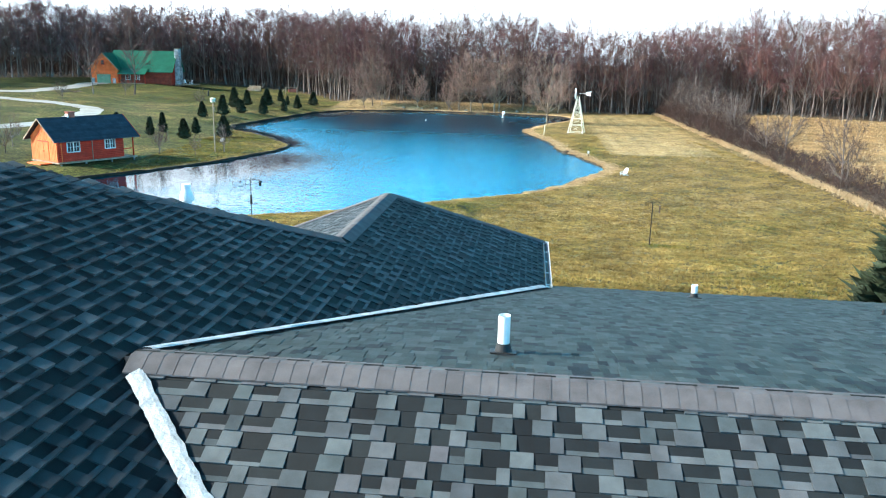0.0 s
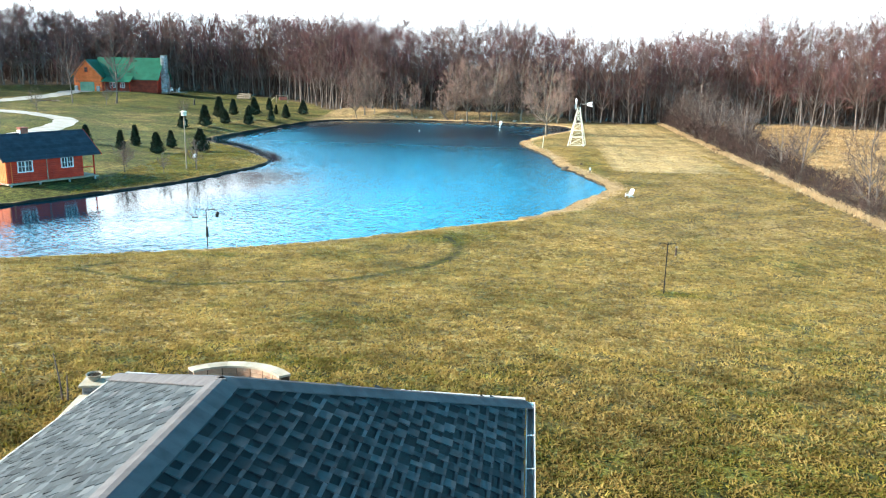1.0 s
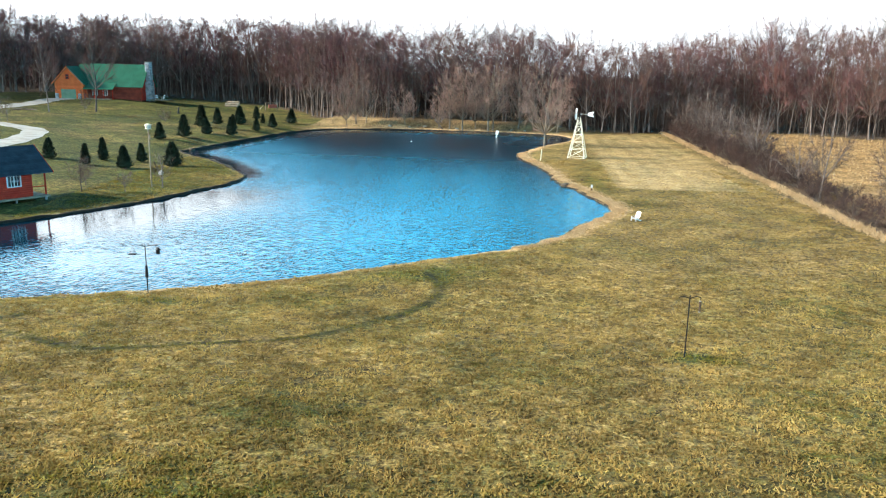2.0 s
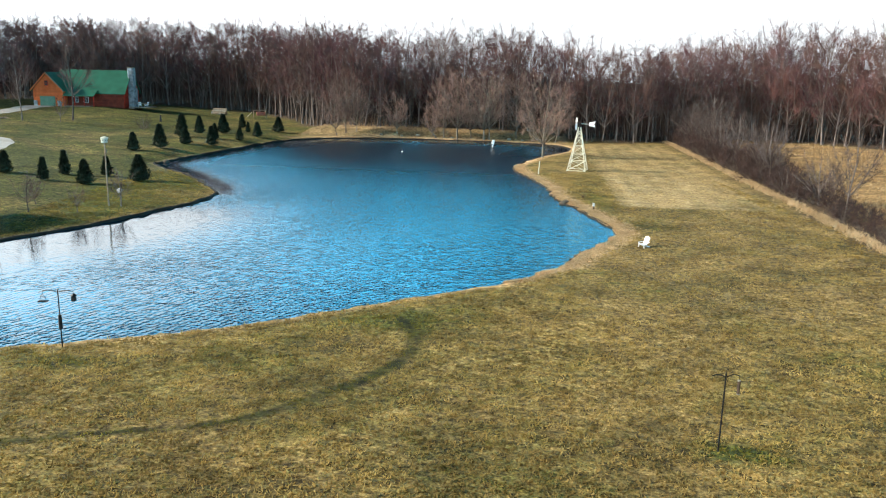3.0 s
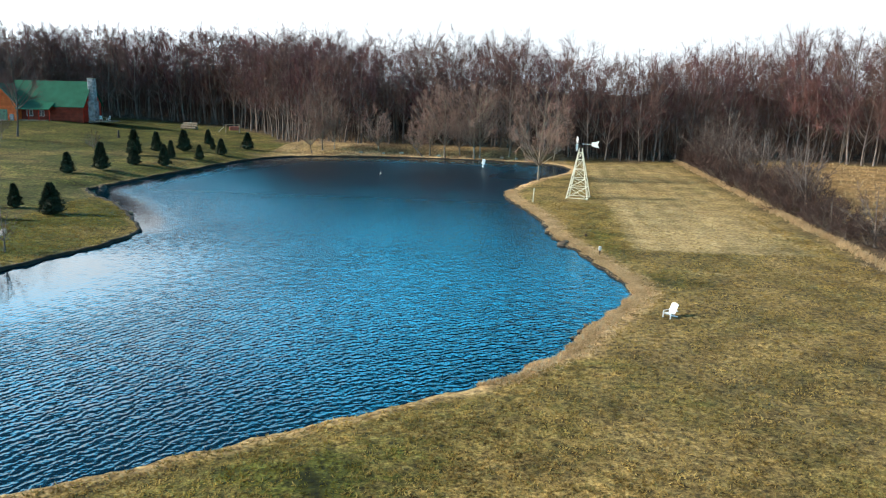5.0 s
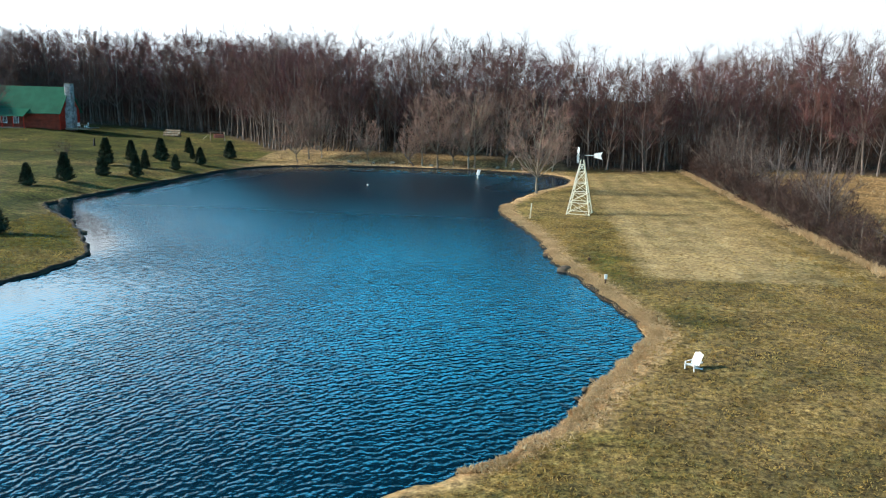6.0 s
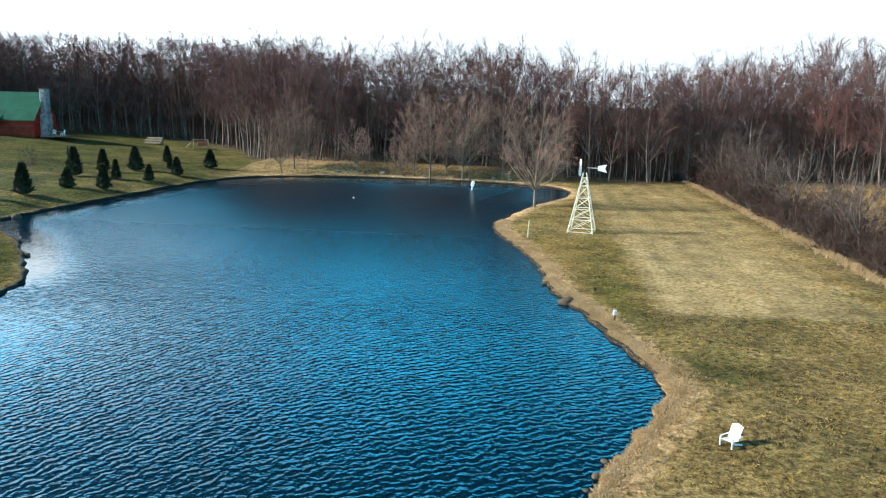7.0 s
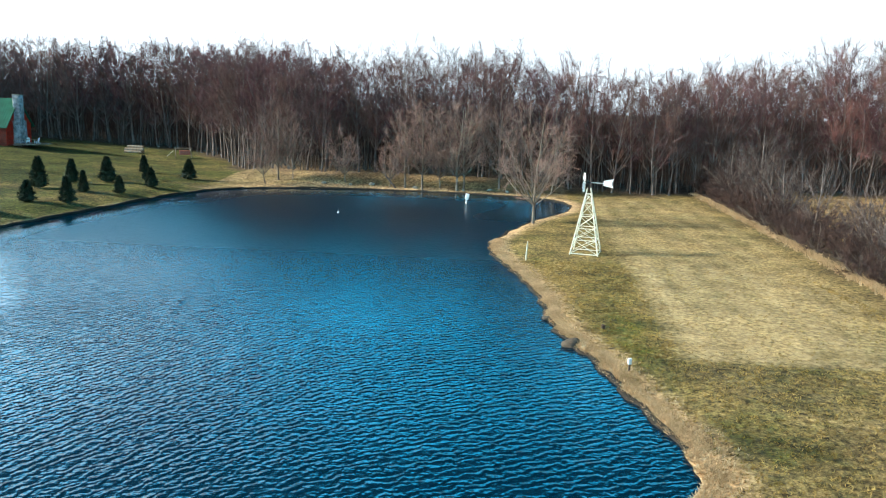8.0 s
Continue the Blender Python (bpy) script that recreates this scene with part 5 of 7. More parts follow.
def conifer_meshes(seed, tall, wide, n):
    """A small cone-shaped evergreen: trunk, and a crown of ragged needle sprays over a dark core."""
    rng = np.random.default_rng(seed)
    bm = bmesh.new()
    rod(bm, (0, 0, 0), (0, 0, tall * 0.9), 0.06 * wide, 0.015, 7)
    trunk = as_mesh("trunk", bm, BARK)
    q = rng.random(n) ** 0.72
    az = rng.uniform(0, 2 * math.pi, n)
    lobe = 1 + 0.14 * np.sin(az * 3 + seed) + 0.1 * np.sin(az * 7 + q * 9 + seed) + 0.1 * np.sin(q * 21 + seed)
    r = wide * (1 - q) ** 0.78 * lobe * np.minimum(1, 0.55 + q * 4)
    inset = rng.uniform(0.35, 0.95, n)
    p = np.stack([np.cos(az) * r * inset, np.sin(az) * r * inset, tall * (0.04 + 0.93 * q)], 1)
    d = unit(np.stack([np.cos(az), np.sin(az), rng.uniform(0.05, 0.9, n)], 1) + rng.normal(size=(n, 3)) * 0.35)
    sprays = slivers(p, d, tall * rng.uniform(0.06, 0.13, n), tall * 0.045 * rng.uniform(0.6, 1.3, n), rng)
    rings, sides = 9, 12
    cv = []
    for i in range(rings):
        f = i / (rings - 1)
        for j in range(sides):
            a = 2 * math.pi * j / sides
            rr = wide * 0.72 * (1 - f) ** 0.8 * (1 + 0.14 * math.sin(3 * a + seed) + 0.1 * rng.normal()) * min(1, 0.55 + 4 * f)
            cv.append((math.cos(a) * rr, math.sin(a) * rr, tall * (0.04 + 0.9 * f)))
    cf = [(i * sides + j, i * sides + (j + 1) % sides, (i + 1) * sides + (j + 1) % sides) for i in range(rings - 1) for j in range(sides)]
    cf += [(i * sides + j, (i + 1) * sides + (j + 1) % sides, (i + 1) * sides + j) for i in range(rings - 1) for j in range(sides)]
    v, f = joined([sprays, (np.array(cv), np.array(cf))])
    return trunk, mesh_np("crown", v, f, NEEDLE)


conifers = [conifer_meshes(61, 3.0, 1.1, 2600), conifer_meshes(62, 3.0, 0.95, 2400), conifer_meshes(63, 3.0, 1.35, 2800), conifer_meshes(64, 3.0, 0.75, 2200)]
for i, (x, y, tall, k) in enumerate([
        (-38.8, 117.6, 3.2, 2), (-42.9, 112.8, 2.9, 0), (-48.6, 118.1, 3.0, 3), (-48.0, 112.9, 2.7, 3), (-54.1, 114.9, 2.7, 0), (-44.0, 119.5, 2.5, 1), (-53.8, 145.2, 2.9, 0), (-51.8, 150.2, 3.9, 1),
        (-51.4, 158.9, 2.7, 2), (-57.1, 170.2, 4.3, 1), (-47.8, 161.4, 3.4, 1), (-50.8, 170.3, 3.0, 3), (-57.2, 178.3, 3.5, 1), (-53.9, 182.2, 3.9, 0), (-46.8, 172.5, 2.5, 0), (-46.3, 180.8, 3.0, 0),
        (-46.3, 194.3, 3.3, 2), (-55.4, 196.9, 3.0, 1), (-51.0, 188.5, 2.2, 3), (-47.2, 91.6, 2.5, 0), (-51.5, 92.5, 2.3, 3)]):
    trunk, crown = conifers[k]
    size = tall / 3.0
    ob = thing("evergreen", "small dark green cone-shaped evergreen planted in the lawn", "evergreen tree", pose(x, y, ground_at(x, y) - 0.03, 0, 0, 70 * i) @ Matrix.Diagonal((size, size, size, 1)), "planted evergreens")
    part("trunk", trunk, None, ob)
    part("crown", crown, None, ob)
spruce = thing("spruce", "dark spruce with spreading lower boughs beside the house", "spruce tree", pose(20.0, 30.2, 3.05))
trunk, crown = conifer_meshes(71, 6.6, 2.55, 9000)
part("trunk", trunk, None, spruce)
part("crown", crown, None, spruce)


# ---- grasses ----
def grass_mesh(name, x, y, z, tall, width, blades, mat, rng, splay=0.5):
    n = len(x) * blades
    p = np.repeat(np.stack([x, y, z], 1), blades, 0) + np.concatenate([rng.normal(size=(n, 2)) * width * 1.2, np.zeros((n, 1))], 1)
    d = unit(np.concatenate([rng.normal(size=(n, 2)) * np.repeat(np.broadcast_to(splay, len(x)), blades)[:, None], np.ones((n, 1))], 1))
    v, f = slivers(p, d, np.repeat(tall, blades) * rng.uniform(0.6, 1.3, n), width * rng.uniform(0.6, 1.4, n), rng)
    return mesh_np(name, v, f, mat)


grass_rng = np.random.default_rng(3)
n = 460000
gy1 = 24 + 116 * grass_rng.random(n) ** 1.45
gx1 = 7.5 - 0.1 * (gy1 - 15) + grass_rng.uniform(-1, 1, n) * np.minimum(38, 8 + 0.55 * (gy1 - 12))
gd1 = shore_distance(gx1, gy1)
bunch = np.sin(gx1 * 1.9 + 2 * np.sin(gy1 * 0.8)) * np.sin(gy1 * 2.3 + np.sin(gx1)) + grass_rng.normal(size=n) * 0.7
trench_gap = np.full(n, 9.0)
by_trench = (gx1 > -20) & (gx1 < 5) & (gy1 > 48) & (gy1 < 73)
trench_gap[by_trench] = np.min(np.hypot(gx1[by_trench][:, None] - trench[None, ::2, 0], gy1[by_trench][:, None] - trench[None, ::2, 1]), axis=1)
keep = (gd1 > np.where((gx1 > 4) & (gy1 > 76), 1.0 + 0.4 * np.sin(gy1 * 1.3), 0.4)) & (gx1 < 36.5) & (bunch > -0.35) & (trench_gap > 0.2) & ~((gx1 > 18) & (gx1 < 33) & (gy1 > 112.8) & (grass_rng.random(n) > 0.1)) & ~((gx1 > -5.6) & (gx1 < 2.1) & (gy1 < 32.5)) & (np.hypot(gx1 + 1.9, gy1 - 32.6) > 2.75)
thin = (gx1 > 11) & (gy1 > 72) & (gy1 < 113) & (grass_rng.random(n) < 0.4)       # thinner sward on the east lawn
keep &= ~thin
gx1, gy1, gd1, trench_gap = gx1[keep], gy1[keep], gd1[keep], trench_gap[keep]
lawn_grass = new("lawn_grass", grass_mesh("lawn_grass", gx1, gy1, ground_height(gx1, gy1, gd1) - 0.01, np.where(trench_gap < 0.7, 0.09, 0.15), 0.065, 2, TURF, grass_rng, 1.3))
at = lawn_grass.data.attributes.new("green", "FLOAT", "POINT")
at.data.foreach_set("value", np.repeat(green_share(gx1, gy1) + 1.6 * np.clip(1.6 - trench_gap / 0.4, 0, 1), 6).astype(np.float32))
tagged(lawn_grass, "short straw and green tufts of dormant lawn grass", "grass", kind="stuff")

# pale dry grass on the east bank and along the hedgerow
s = grass_rng.uniform(0, 1, 14000)
ey = 80 + s * 72
tmp_x = np.array([x for x, y in SHORE if x > 0 and 76 < y < 156]), np.array([y for x, y in SHORE if x > 0 and 76 < y < 156])
order = np.argsort(tmp_x[1])
ex = np.interp(ey, tmp_x[1][order], tmp_x[0][order]) + np.abs(grass_rng.normal(size=len(ey))) * 0.65 + 0.15
ed = shore_distance(ex, ey)
ok = ed > 0.1
hx = HEDGE_X - 1.7 + grass_rng.normal(size=4000) * 0.4
hy = grass_rng.uniform(66, 204, 4000)
fx = grass_rng.uniform(43, 90, 2500)
fy = grass_rng.uniform(90, 200, 2500)
fo = fy < woods_edge(fx)
dry_x, dry_y = np.concatenate([ex[ok], hx, fx[fo]]), np.concatenate([ey[ok], hy, fy[fo]])
dry_t = np.concatenate([np.full(ok.sum(), 0.2), np.full(len(hx), 0.45), np.full(fo.sum(), 0.45)])
dry_z = np.concatenate([ground_height(ex[ok], ey[ok], ed[ok]), open_height(hx, hy), open_height(fx[fo], fy[fo])])
dry_grass = new("dry_grass", grass_mesh("dry_grass", dry_x, dry_y, dry_z - 0.02, dry_t, 0.05, 5, STRAW, grass_rng, np.where(dry_t < 0.3, 1.5, 0.4)))
tagged(dry_grass, "long pale dry grass on the bank and along the hedgerow", "grass", kind="stuff")

# wet soil of the undercut bank, shade put in its colour: east, north, west shore
p = SHORE
run = (p[:, 1] > 101) | (p[:, 0] < -26) & (p[:, 1] > 66)
walls = p[run]
out = np.gradient(p, axis=0)[run]
out /= np.linalg.norm(out, axis=1)[:, None]
out = np.stack([out[:, 1], -out[:, 0]], 1)
wobble = grass_rng.normal(size=len(walls)) * 0.05
tops = np.where(walls[:, 0] < -20, 0.24, 0.17) * (0.6 + 0.7 * grass_rng.random(len(walls)))
rows = [np.stack([walls[:, 0] + out[:, 0] * k, walls[:, 1] + out[:, 1] * k, z * np.ones(len(walls))], 1) for k, z in ((-0.12, -0.3), (-0.05 + wobble, 0.05), (0.08 + wobble, tops), (0.26, tops * 0.95), (0.45, 0.0))]
v = np.stack(rows, 1)
i = np.arange(len(walls) * 5).reshape(-1, 5)
f = np.stack([i[:-1, :-1], i[:-1, 1:], i[1:, 1:], i[1:, :-1]], -1)
gap = np.linalg.norm(np.diff(walls, axis=0), axis=1) < 3
bank_edge = new("bank", mesh_np("bank", v.reshape(-1, 3), f[gap].reshape(-1, 4), MUD, smooth=True))
tagged(bank_edge, "wet soil edge of the pond bank, darkened in colour for shade", "bank", kind="structure")

# ---- red log cabin by the pond ----
CAB_TURN = math.degrees(math.atan2(0.888, 0.46))
CAB_Z = 0.95
cabin = thing("cabin", "red log cabin with orange gable and dark blue shingle roof", "cabin", pose(-43.2, 82.3, CAB_Z, 0, 0, CAB_TURN))
# local axes: x along the pond side, y back from the pond
CL, CW, CH, CP = 7.9, 4.9, 2.55, 9.5      # room length, width, wall height, roof length with porch


def log_wall(parent, a, b, height, mat, name="wall", label="", top=None, log=0.2):
    """A wall of round-faced logs from a to b in plan; top: height above the base at a share of the way, for a gable."""
    a, b = Vector(a), Vector(b)
    bm = bmesh.new()
    box(bm, ((a.x + b.x) / 2, (a.y + b.y) / 2, height / 2), ((b - a).length, 0.12, height), Matrix.Rotation(math.atan2(b.y - a.y, b.x - a.x), 3, "Z"))
    wall = part(name, bm, mat, parent, label)
    peak = top or height
    me = None
    n = int(peak / log)
    for i in range(n):
        z = (i + 0.5) * log
        cut = 0.0 if z <= height else 0.5 * (z - height) / (peak - height)
        p, q = a.lerp(b, cut + 0.002), b.lerp(a, cut + 0.002)
        if (q - p).length < 0.4:
            continue
        g = bmesh.new()
        rod(g, (p.x, p.y, z), (q.x, q.y, z), log * 0.52, sides=8)
        part("log", g, mat, wall)
    return wall


log_wall(cabin, (0, 0), (CL, 0), CH, LOG_RED, label="red stained log wall facing the pond")
log_wall(cabin, (CL, 0.1), (CL, CW), CH, LOG_ORANGE, top=4.2, label="orange log gable under the porch")
log_wall(cabin, (0, CW), (CL, CW), CH, LOG_RED, label="red stained log back wall")
# gable end of upright orange boards
bm = bmesh.new()
for y0, h0, y1, h1 in ((0, CH, CW / 2, 4.35), (CW / 2, 4.35, CW, CH)):
    v = [bm.verts.new((x, y, z)) for x in (-0.06, 0.06) for y, z in ((y0, 0), (y1, 0), (y1, h1), (y0, h0))]
    for f in ((3, 2, 1, 0), (4, 5, 6, 7), (0, 1, 5, 4), (1, 2, 6, 5), (2, 3, 7, 6), (3, 0, 4, 7)):
        bm.faces.new([v[k] for k in f])
gable = part("gable_wall", bm, LOG_ORANGE, cabin, "orange stained board gable wall")
for i in range(17):
    y = 0.15 + i * (CW - 0.3) / 16
    h = CH + (4.3 - CH) * (1 - abs(y - CW / 2) / (CW / 2))
    g = bmesh.new()
    box(g, (-0.075, y, h / 2), (0.03, 0.25, h - 0.05), bevel=0.006)
    part("board", g, LOG_ORANGE, gable)
g = bmesh.new()
for y in (CW * 0.5 - 0.46, CW * 0.5 + 0.46):
    box(g, (-0.1, y, 1.02), (0.05, 0.9, 2.0), bevel=0.01)
door = part("double_door", g, LOG_ORANGE, cabin, "orange plank double door")
g = bmesh.new()
box(g, (-0.13, CW * 0.5, 2.12), (0.06, 2.0, 0.1), bevel=0.01)
part("lintel", g, LOG_RED, door)
for y in (CW * 0.5 - 0.1, CW * 0.5 + 0.1):
    g = bmesh.new()
    rod(g, (-0.15, y, 0.95), (-0.15, y, 1.15), 0.015)
    part("handle", g, DARK_METAL, door)


def casement(parent, x, z, w, h, y, out):
    """A white double window with glazing bars and dark panes; out: -1 or 1, the side it faces."""
    bm = bmesh.new()
    for px, pz, sx, sz in ((0, h / 2 + 0.05, w + 0.2, 0.1), (0, -h / 2 - 0.05, w + 0.2, 0.1), (-w / 2 - 0.05, 0, 0.1, h), (w / 2 + 0.05, 0, 0.1, h), (0, 0, 0.1, h)):
        box(bm, (x + px, y, z + pz), (sx, 0.1, sz), bevel=0.008)
    win = part("window", bm, WHITE, parent, "white framed double window")
    for k in (-1, 1):
        g = bmesh.new()
        box(g, (x + k * w / 4, y - out * 0.02, z), (w / 2 - 0.1, 0.03, h))
        part("pane", g, GLASS, win)
        g = bmesh.new()
        box(g, (x + k * w / 4, y, z), (0.035, 0.06, h - 0.01))
        box(g, (x + k * w / 4, y, z), (w / 2 - 0.11, 0.056, 0.035))
        part("glazing_bar", g, WHITE, win)
    return win


casement(cabin, 1.75, 1.55, 1.35, 1.0, -0.13, -1)
casement(cabin, 6.15, 1.6, 1.15, 0.95, -0.13, -1)
for x in (0.35, 3.95):
    g = bmesh.new()
    rod(g, (x, -0.17, 0.02), (x, -0.17, CH), 0.045, sides=10)
    part("downpipe", g, LOG_ORANGE if x < 1 else WOOD, cabin, "slim upright pipe")
for y in (0.1, CW - 0.1):
    g = bmesh.new()
    rod(g, (CP - 0.25, y, 0), (CP - 0.25, y, CH), 0.09, 0.08, 10)
    part("porch_post", g, LOG_RED, cabin, "round red porch post")
g = bmesh.new()
rod(g, (CL, 0.1, 0.85), (CP - 0.2, 0.1, 0.85), 0.05)
part("porch_rail", g, LOG_RED, cabin)
g = bmesh.new()
rod(g, (CP - 0.25, 0.1, CH + 0.02), (CP - 0.25, CW - 0.1, CH + 0.02), 0.1)
part("porch_beam", g, LOG_RED, cabin)
# roof: two slabs with courses of shingles
rise = 4.45 - CH
for side in (0, 1):
    bm = bmesh.new()
    ye, yr = (-0.55, CW / 2) if side == 0 else (CW + 0.55, CW / 2)
    ze = CH - rise * 0.55 / (CW / 2) + 0.02
    v = [bm.verts.new((x, y, z + d)) for d in (0, 0.11) for x, y, z in ((-0.6, ye, ze), (CP + 0.25, ye, ze), (CP + 0.25, yr, 4.47), (-0.6, yr, 4.47))]
    for f in ((3, 2, 1, 0), (4, 5, 6, 7), (0, 1, 5, 4), (1, 2, 6, 5), (2, 3, 7, 6), (3, 0, 4, 7)):
        bm.faces.new([v[k] for k in f])
    slab = part("roof", bm, ROOF_BLUE, cabin, "dark blue-grey shingle roof")
    for i in range(17):
        f = i / 17
        y, z = ye + (yr - ye) * f, ze + (4.47 - ze) * f + 0.118
        g = bmesh.new()
        box(g, ((CP - 0.35) / 2, y + (yr - ye) / 34, z + (4.47 - ze) / 34), (CP + 0.84, abs(yr - ye) / 17 * 1.12 / math.cos(math.atan2(4.47 - ze, abs(yr - ye))), 0.018),
            Matrix.Rotation(math.atan2(4.47 - ze, yr - ye) + (-0.05 if side == 0 else 0.05 + math.pi), 3, "X"))
        part("shingle_course", g, ROOF_BLUE, slab)
    for x in (-0.63, CP + 0.28):
        g = bmesh.new()
        v = [g.verts.new((x + dx, y, z + d)) for dx in (0, 0.03) for y, z, d in ((ye, ze, -0.06), (ye, ze, 0.13), (yr, 4.47, 0.13), (yr, 4.47, -0.06))]
        for f in ((0, 1, 2, 3), (7, 6, 5, 4), (0, 4, 5, 1), (1, 5, 6, 2), (2, 6, 7, 3), (3, 7, 4, 0)):
            g.faces.new([v[k] for k in f])
        part("bargeboard", g, WOOD if x < 0 else LOG_RED, cabin, "pale bargeboard along the gable")
chim = bmesh.new()
box(chim, (3.35, CW / 2 + 0.2, 4.55), (0.75, 0.65, 1.0), bevel=0.02)
chimney = part("chimney", chim, BRICK_RED, cabin, "short red brick chimney")
g = bmesh.new()
box(g, (3.35, CW / 2 + 0.2, 5.08), (0.87, 0.77, 0.09), bevel=0.01)
part("chimney_cap", g, BRICK_RED, chimney)
g = bmesh.new()
box(g, (2.9, CW / 2 + 0.1, 4.5), (0.1, 0.5, 0.7), bevel=0.01)
part("flashing", g, WHITE, chimney, "white metal flashing")
# floor, posts under it, boarded landing before the door
g = bmesh.new()
box(g, ((CP - 0.2) / 2, CW / 2 - 0.15, -0.09), (CP + 0.1, CW + 0.5, 0.16), bevel=0.01)
part("floor", g, WOOD, cabin, "weathered boarded floor")
for x in (0.2, 3.1, 6.2, 9.1):
    for y in (-0.15, CW - 0.2):
        g = bmesh.new()
        rod(g, (x, y, -1.0), (x, y, -0.15), 0.11)
        part("pier", g, FIELDSTONE, cabin)
g = bmesh.new()
box(g, (-0.75, CW / 2 - 0.1, -0.2), (1.4, 2.6, 0.1), bevel=0.01)
landing = part("landing", g, LOG_ORANGE, cabin, "boarded landing before the door")
for i in range(9):
    g = bmesh.new()
    box(g, (-1.35 + i * 0.15, CW / 2 - 0.1, -0.135), (0.135, 2.6, 0.03), bevel=0.004)
    part("plank", g, LOG_ORANGE, landing)

# ---- log house by the woods ----
LH_TURN = 6.0
loghouse = thing("log_house", "orange log house with green metal roof and stone chimney", "house", pose(-111.4, 208.3, 4.1, 0, 0, LH_TURN))


def hull(bm, corners):
    """Adds the solid between two equal outlines given as 3D corners: front ones first, then back ones."""
    k = len(corners) // 2
    v = [bm.verts.new(c) for c in corners]
    bm.faces.new(v[:k][::-1]), bm.faces.new(v[k:])
    for i in range(k):
        j = (i + 1) % k
        bm.faces.new((v[i], v[j], v[k + j], v[k + i]))
    return bm


GW, GE, GP = 7.1, 4.2, 8.0      # garage wing: width, eave, peak
prof = [(0, 0), (GW, 0), (GW, GE), (GW / 2, GP), (0, GE)]
bm = hull(bmesh.new(), [(x, 0, z) for x, z in prof] + [(x, 6.0, z) for x, z in prof])
wing = part("garage_wing", bm, LOG_ORANGE, loghouse, "orange log gable wing with a garage")
for i in range(31):
    z = 0.13 + i * 0.25
    inset = 0.0 if z < GE else (z - GE) / (GP - GE) * GW / 2
    if GW - 2 * inset < 0.5:
        continue
    g = bmesh.new()
    rod(g, (inset + 0.02, -0.02, z), (GW - inset - 0.02, -0.02, z), 0.13, sides=6)
    part("log", g, LOG_ORANGE, wing)
g = bmesh.new()
box(g, (3.4, -0.15, 1.25), (3.7, 0.1, 2.5), bevel=0.02)
gdoor = part("garage_door", g, GREEN_DOOR, loghouse, "muted green panelled garage door")
for r in range(4):
    for c in range(4):
        g = bmesh.new()
        box(g, (3.4 - 1.38 + c * 0.92, -0.21, 0.36 + r * 0.6), (0.8, 0.03, 0.48), bevel=0.01)
        part("door_panel", g, GREEN_DOOR, gdoor)
for x in (0.5, 6.2):
    g = bmesh.new()
    box(g, (x, -0.2, 0.75), (0.8, 0.5, 1.5), bevel=0.08)
    part("stone_pier", g, FIELDSTONE, loghouse, "pale stone pier beside the garage door")
g = bmesh.new()
box(g, (3.35, -0.15, 5.6), (0.95, 0.1, 1.3), bevel=0.01)
gwin = part("window", g, LOG_RED, loghouse, "dark gable window")
for z in (5.3, 5.9):
    g = bmesh.new()
    box(g, (3.35, -0.21, z), (0.7, 0.03, 0.5))
    part("pane", g, GLASS, gwin)


def roof_slab(name, parent, low, high, x_low, x_high, thick, mat, label=""):
    """A sloping slab between an eave line and a ridge line, each a pair of 3D points."""
    (a, b), (c, d) = low, high
    bm = hull(bmesh.new(), [a, b, d, c] + [(p[0], p[1], p[2] + thick) for p in (a, b, d, c)])
    return part(name, bm, mat, parent, label)


for s in (0, 1):
    xe = -0.5 if s == 0 else GW + 0.5
    ze = GE - (GP - GE) * 0.5 / (GW / 2)
    roof_slab("roof", loghouse, ((xe, -0.6, ze), (xe, 6.5, ze)), ((GW / 2, -0.6, GP), (GW / 2, 6.5, GP)), 0, 0, 0.16, ROOF_GREEN, "green metal roof")
    g = hull(bmesh.new(), [(xe, -0.66, ze - 0.1), (GW / 2, -0.66, GP - 0.1), (GW / 2, -0.66, GP + 0.18), (xe, -0.66, ze + 0.18), (xe, -0.6, ze - 0.1), (GW / 2, -0.6, GP - 0.1), (GW / 2, -0.6, GP + 0.18), (xe, -0.6, ze + 0.18)])
    part("bargeboard", g, LOG_ORANGE if s == 0 else WOOD, loghouse)
# main range
M0, M1, MF, MB, ME, MP = 4.0, 20.8, 2.4, 11.6, 3.9, 8.7
prof = [(MF, -1.4), (MB, -1.4), (MB, ME), ((MF + MB) / 2, MP), (MF, ME)]
bm = hull(bmesh.new(), [(M0, y, z) for y, z in prof] + [(M1, y, z) for y, z in prof])
main = part("main_range", bm, LOG_RED_SHADED, loghouse, "red log main range, its front shade darkened into the colour")
for i in range(15):
    g = bmesh.new()
    rod(g, (M0 + 2.8, MF - 0.02, 0.13 + i * 0.25), (M1, MF - 0.02, 0.13 + i * 0.25), 0.13, sides=6)
    part("log", g, LOG_RED_SHADED, main)
for i in range(32):
    z = 0.13 + i * 0.25
    inset = 0.0 if z < ME else (z - ME) / (MP - ME) * (MB - MF) / 2
    if MB - MF - 2 * inset < 0.6:
        continue
    g = bmesh.new()
    rod(g, (M1 + 0.02, MF + inset, z), (M1 + 0.02, MB - inset, z), 0.13, sides=6)
    part("log", g, LOG_RED, main)
ym = (MF + MB) / 2
ze = ME - (MP - ME) * 0.7 / (ym - MF)
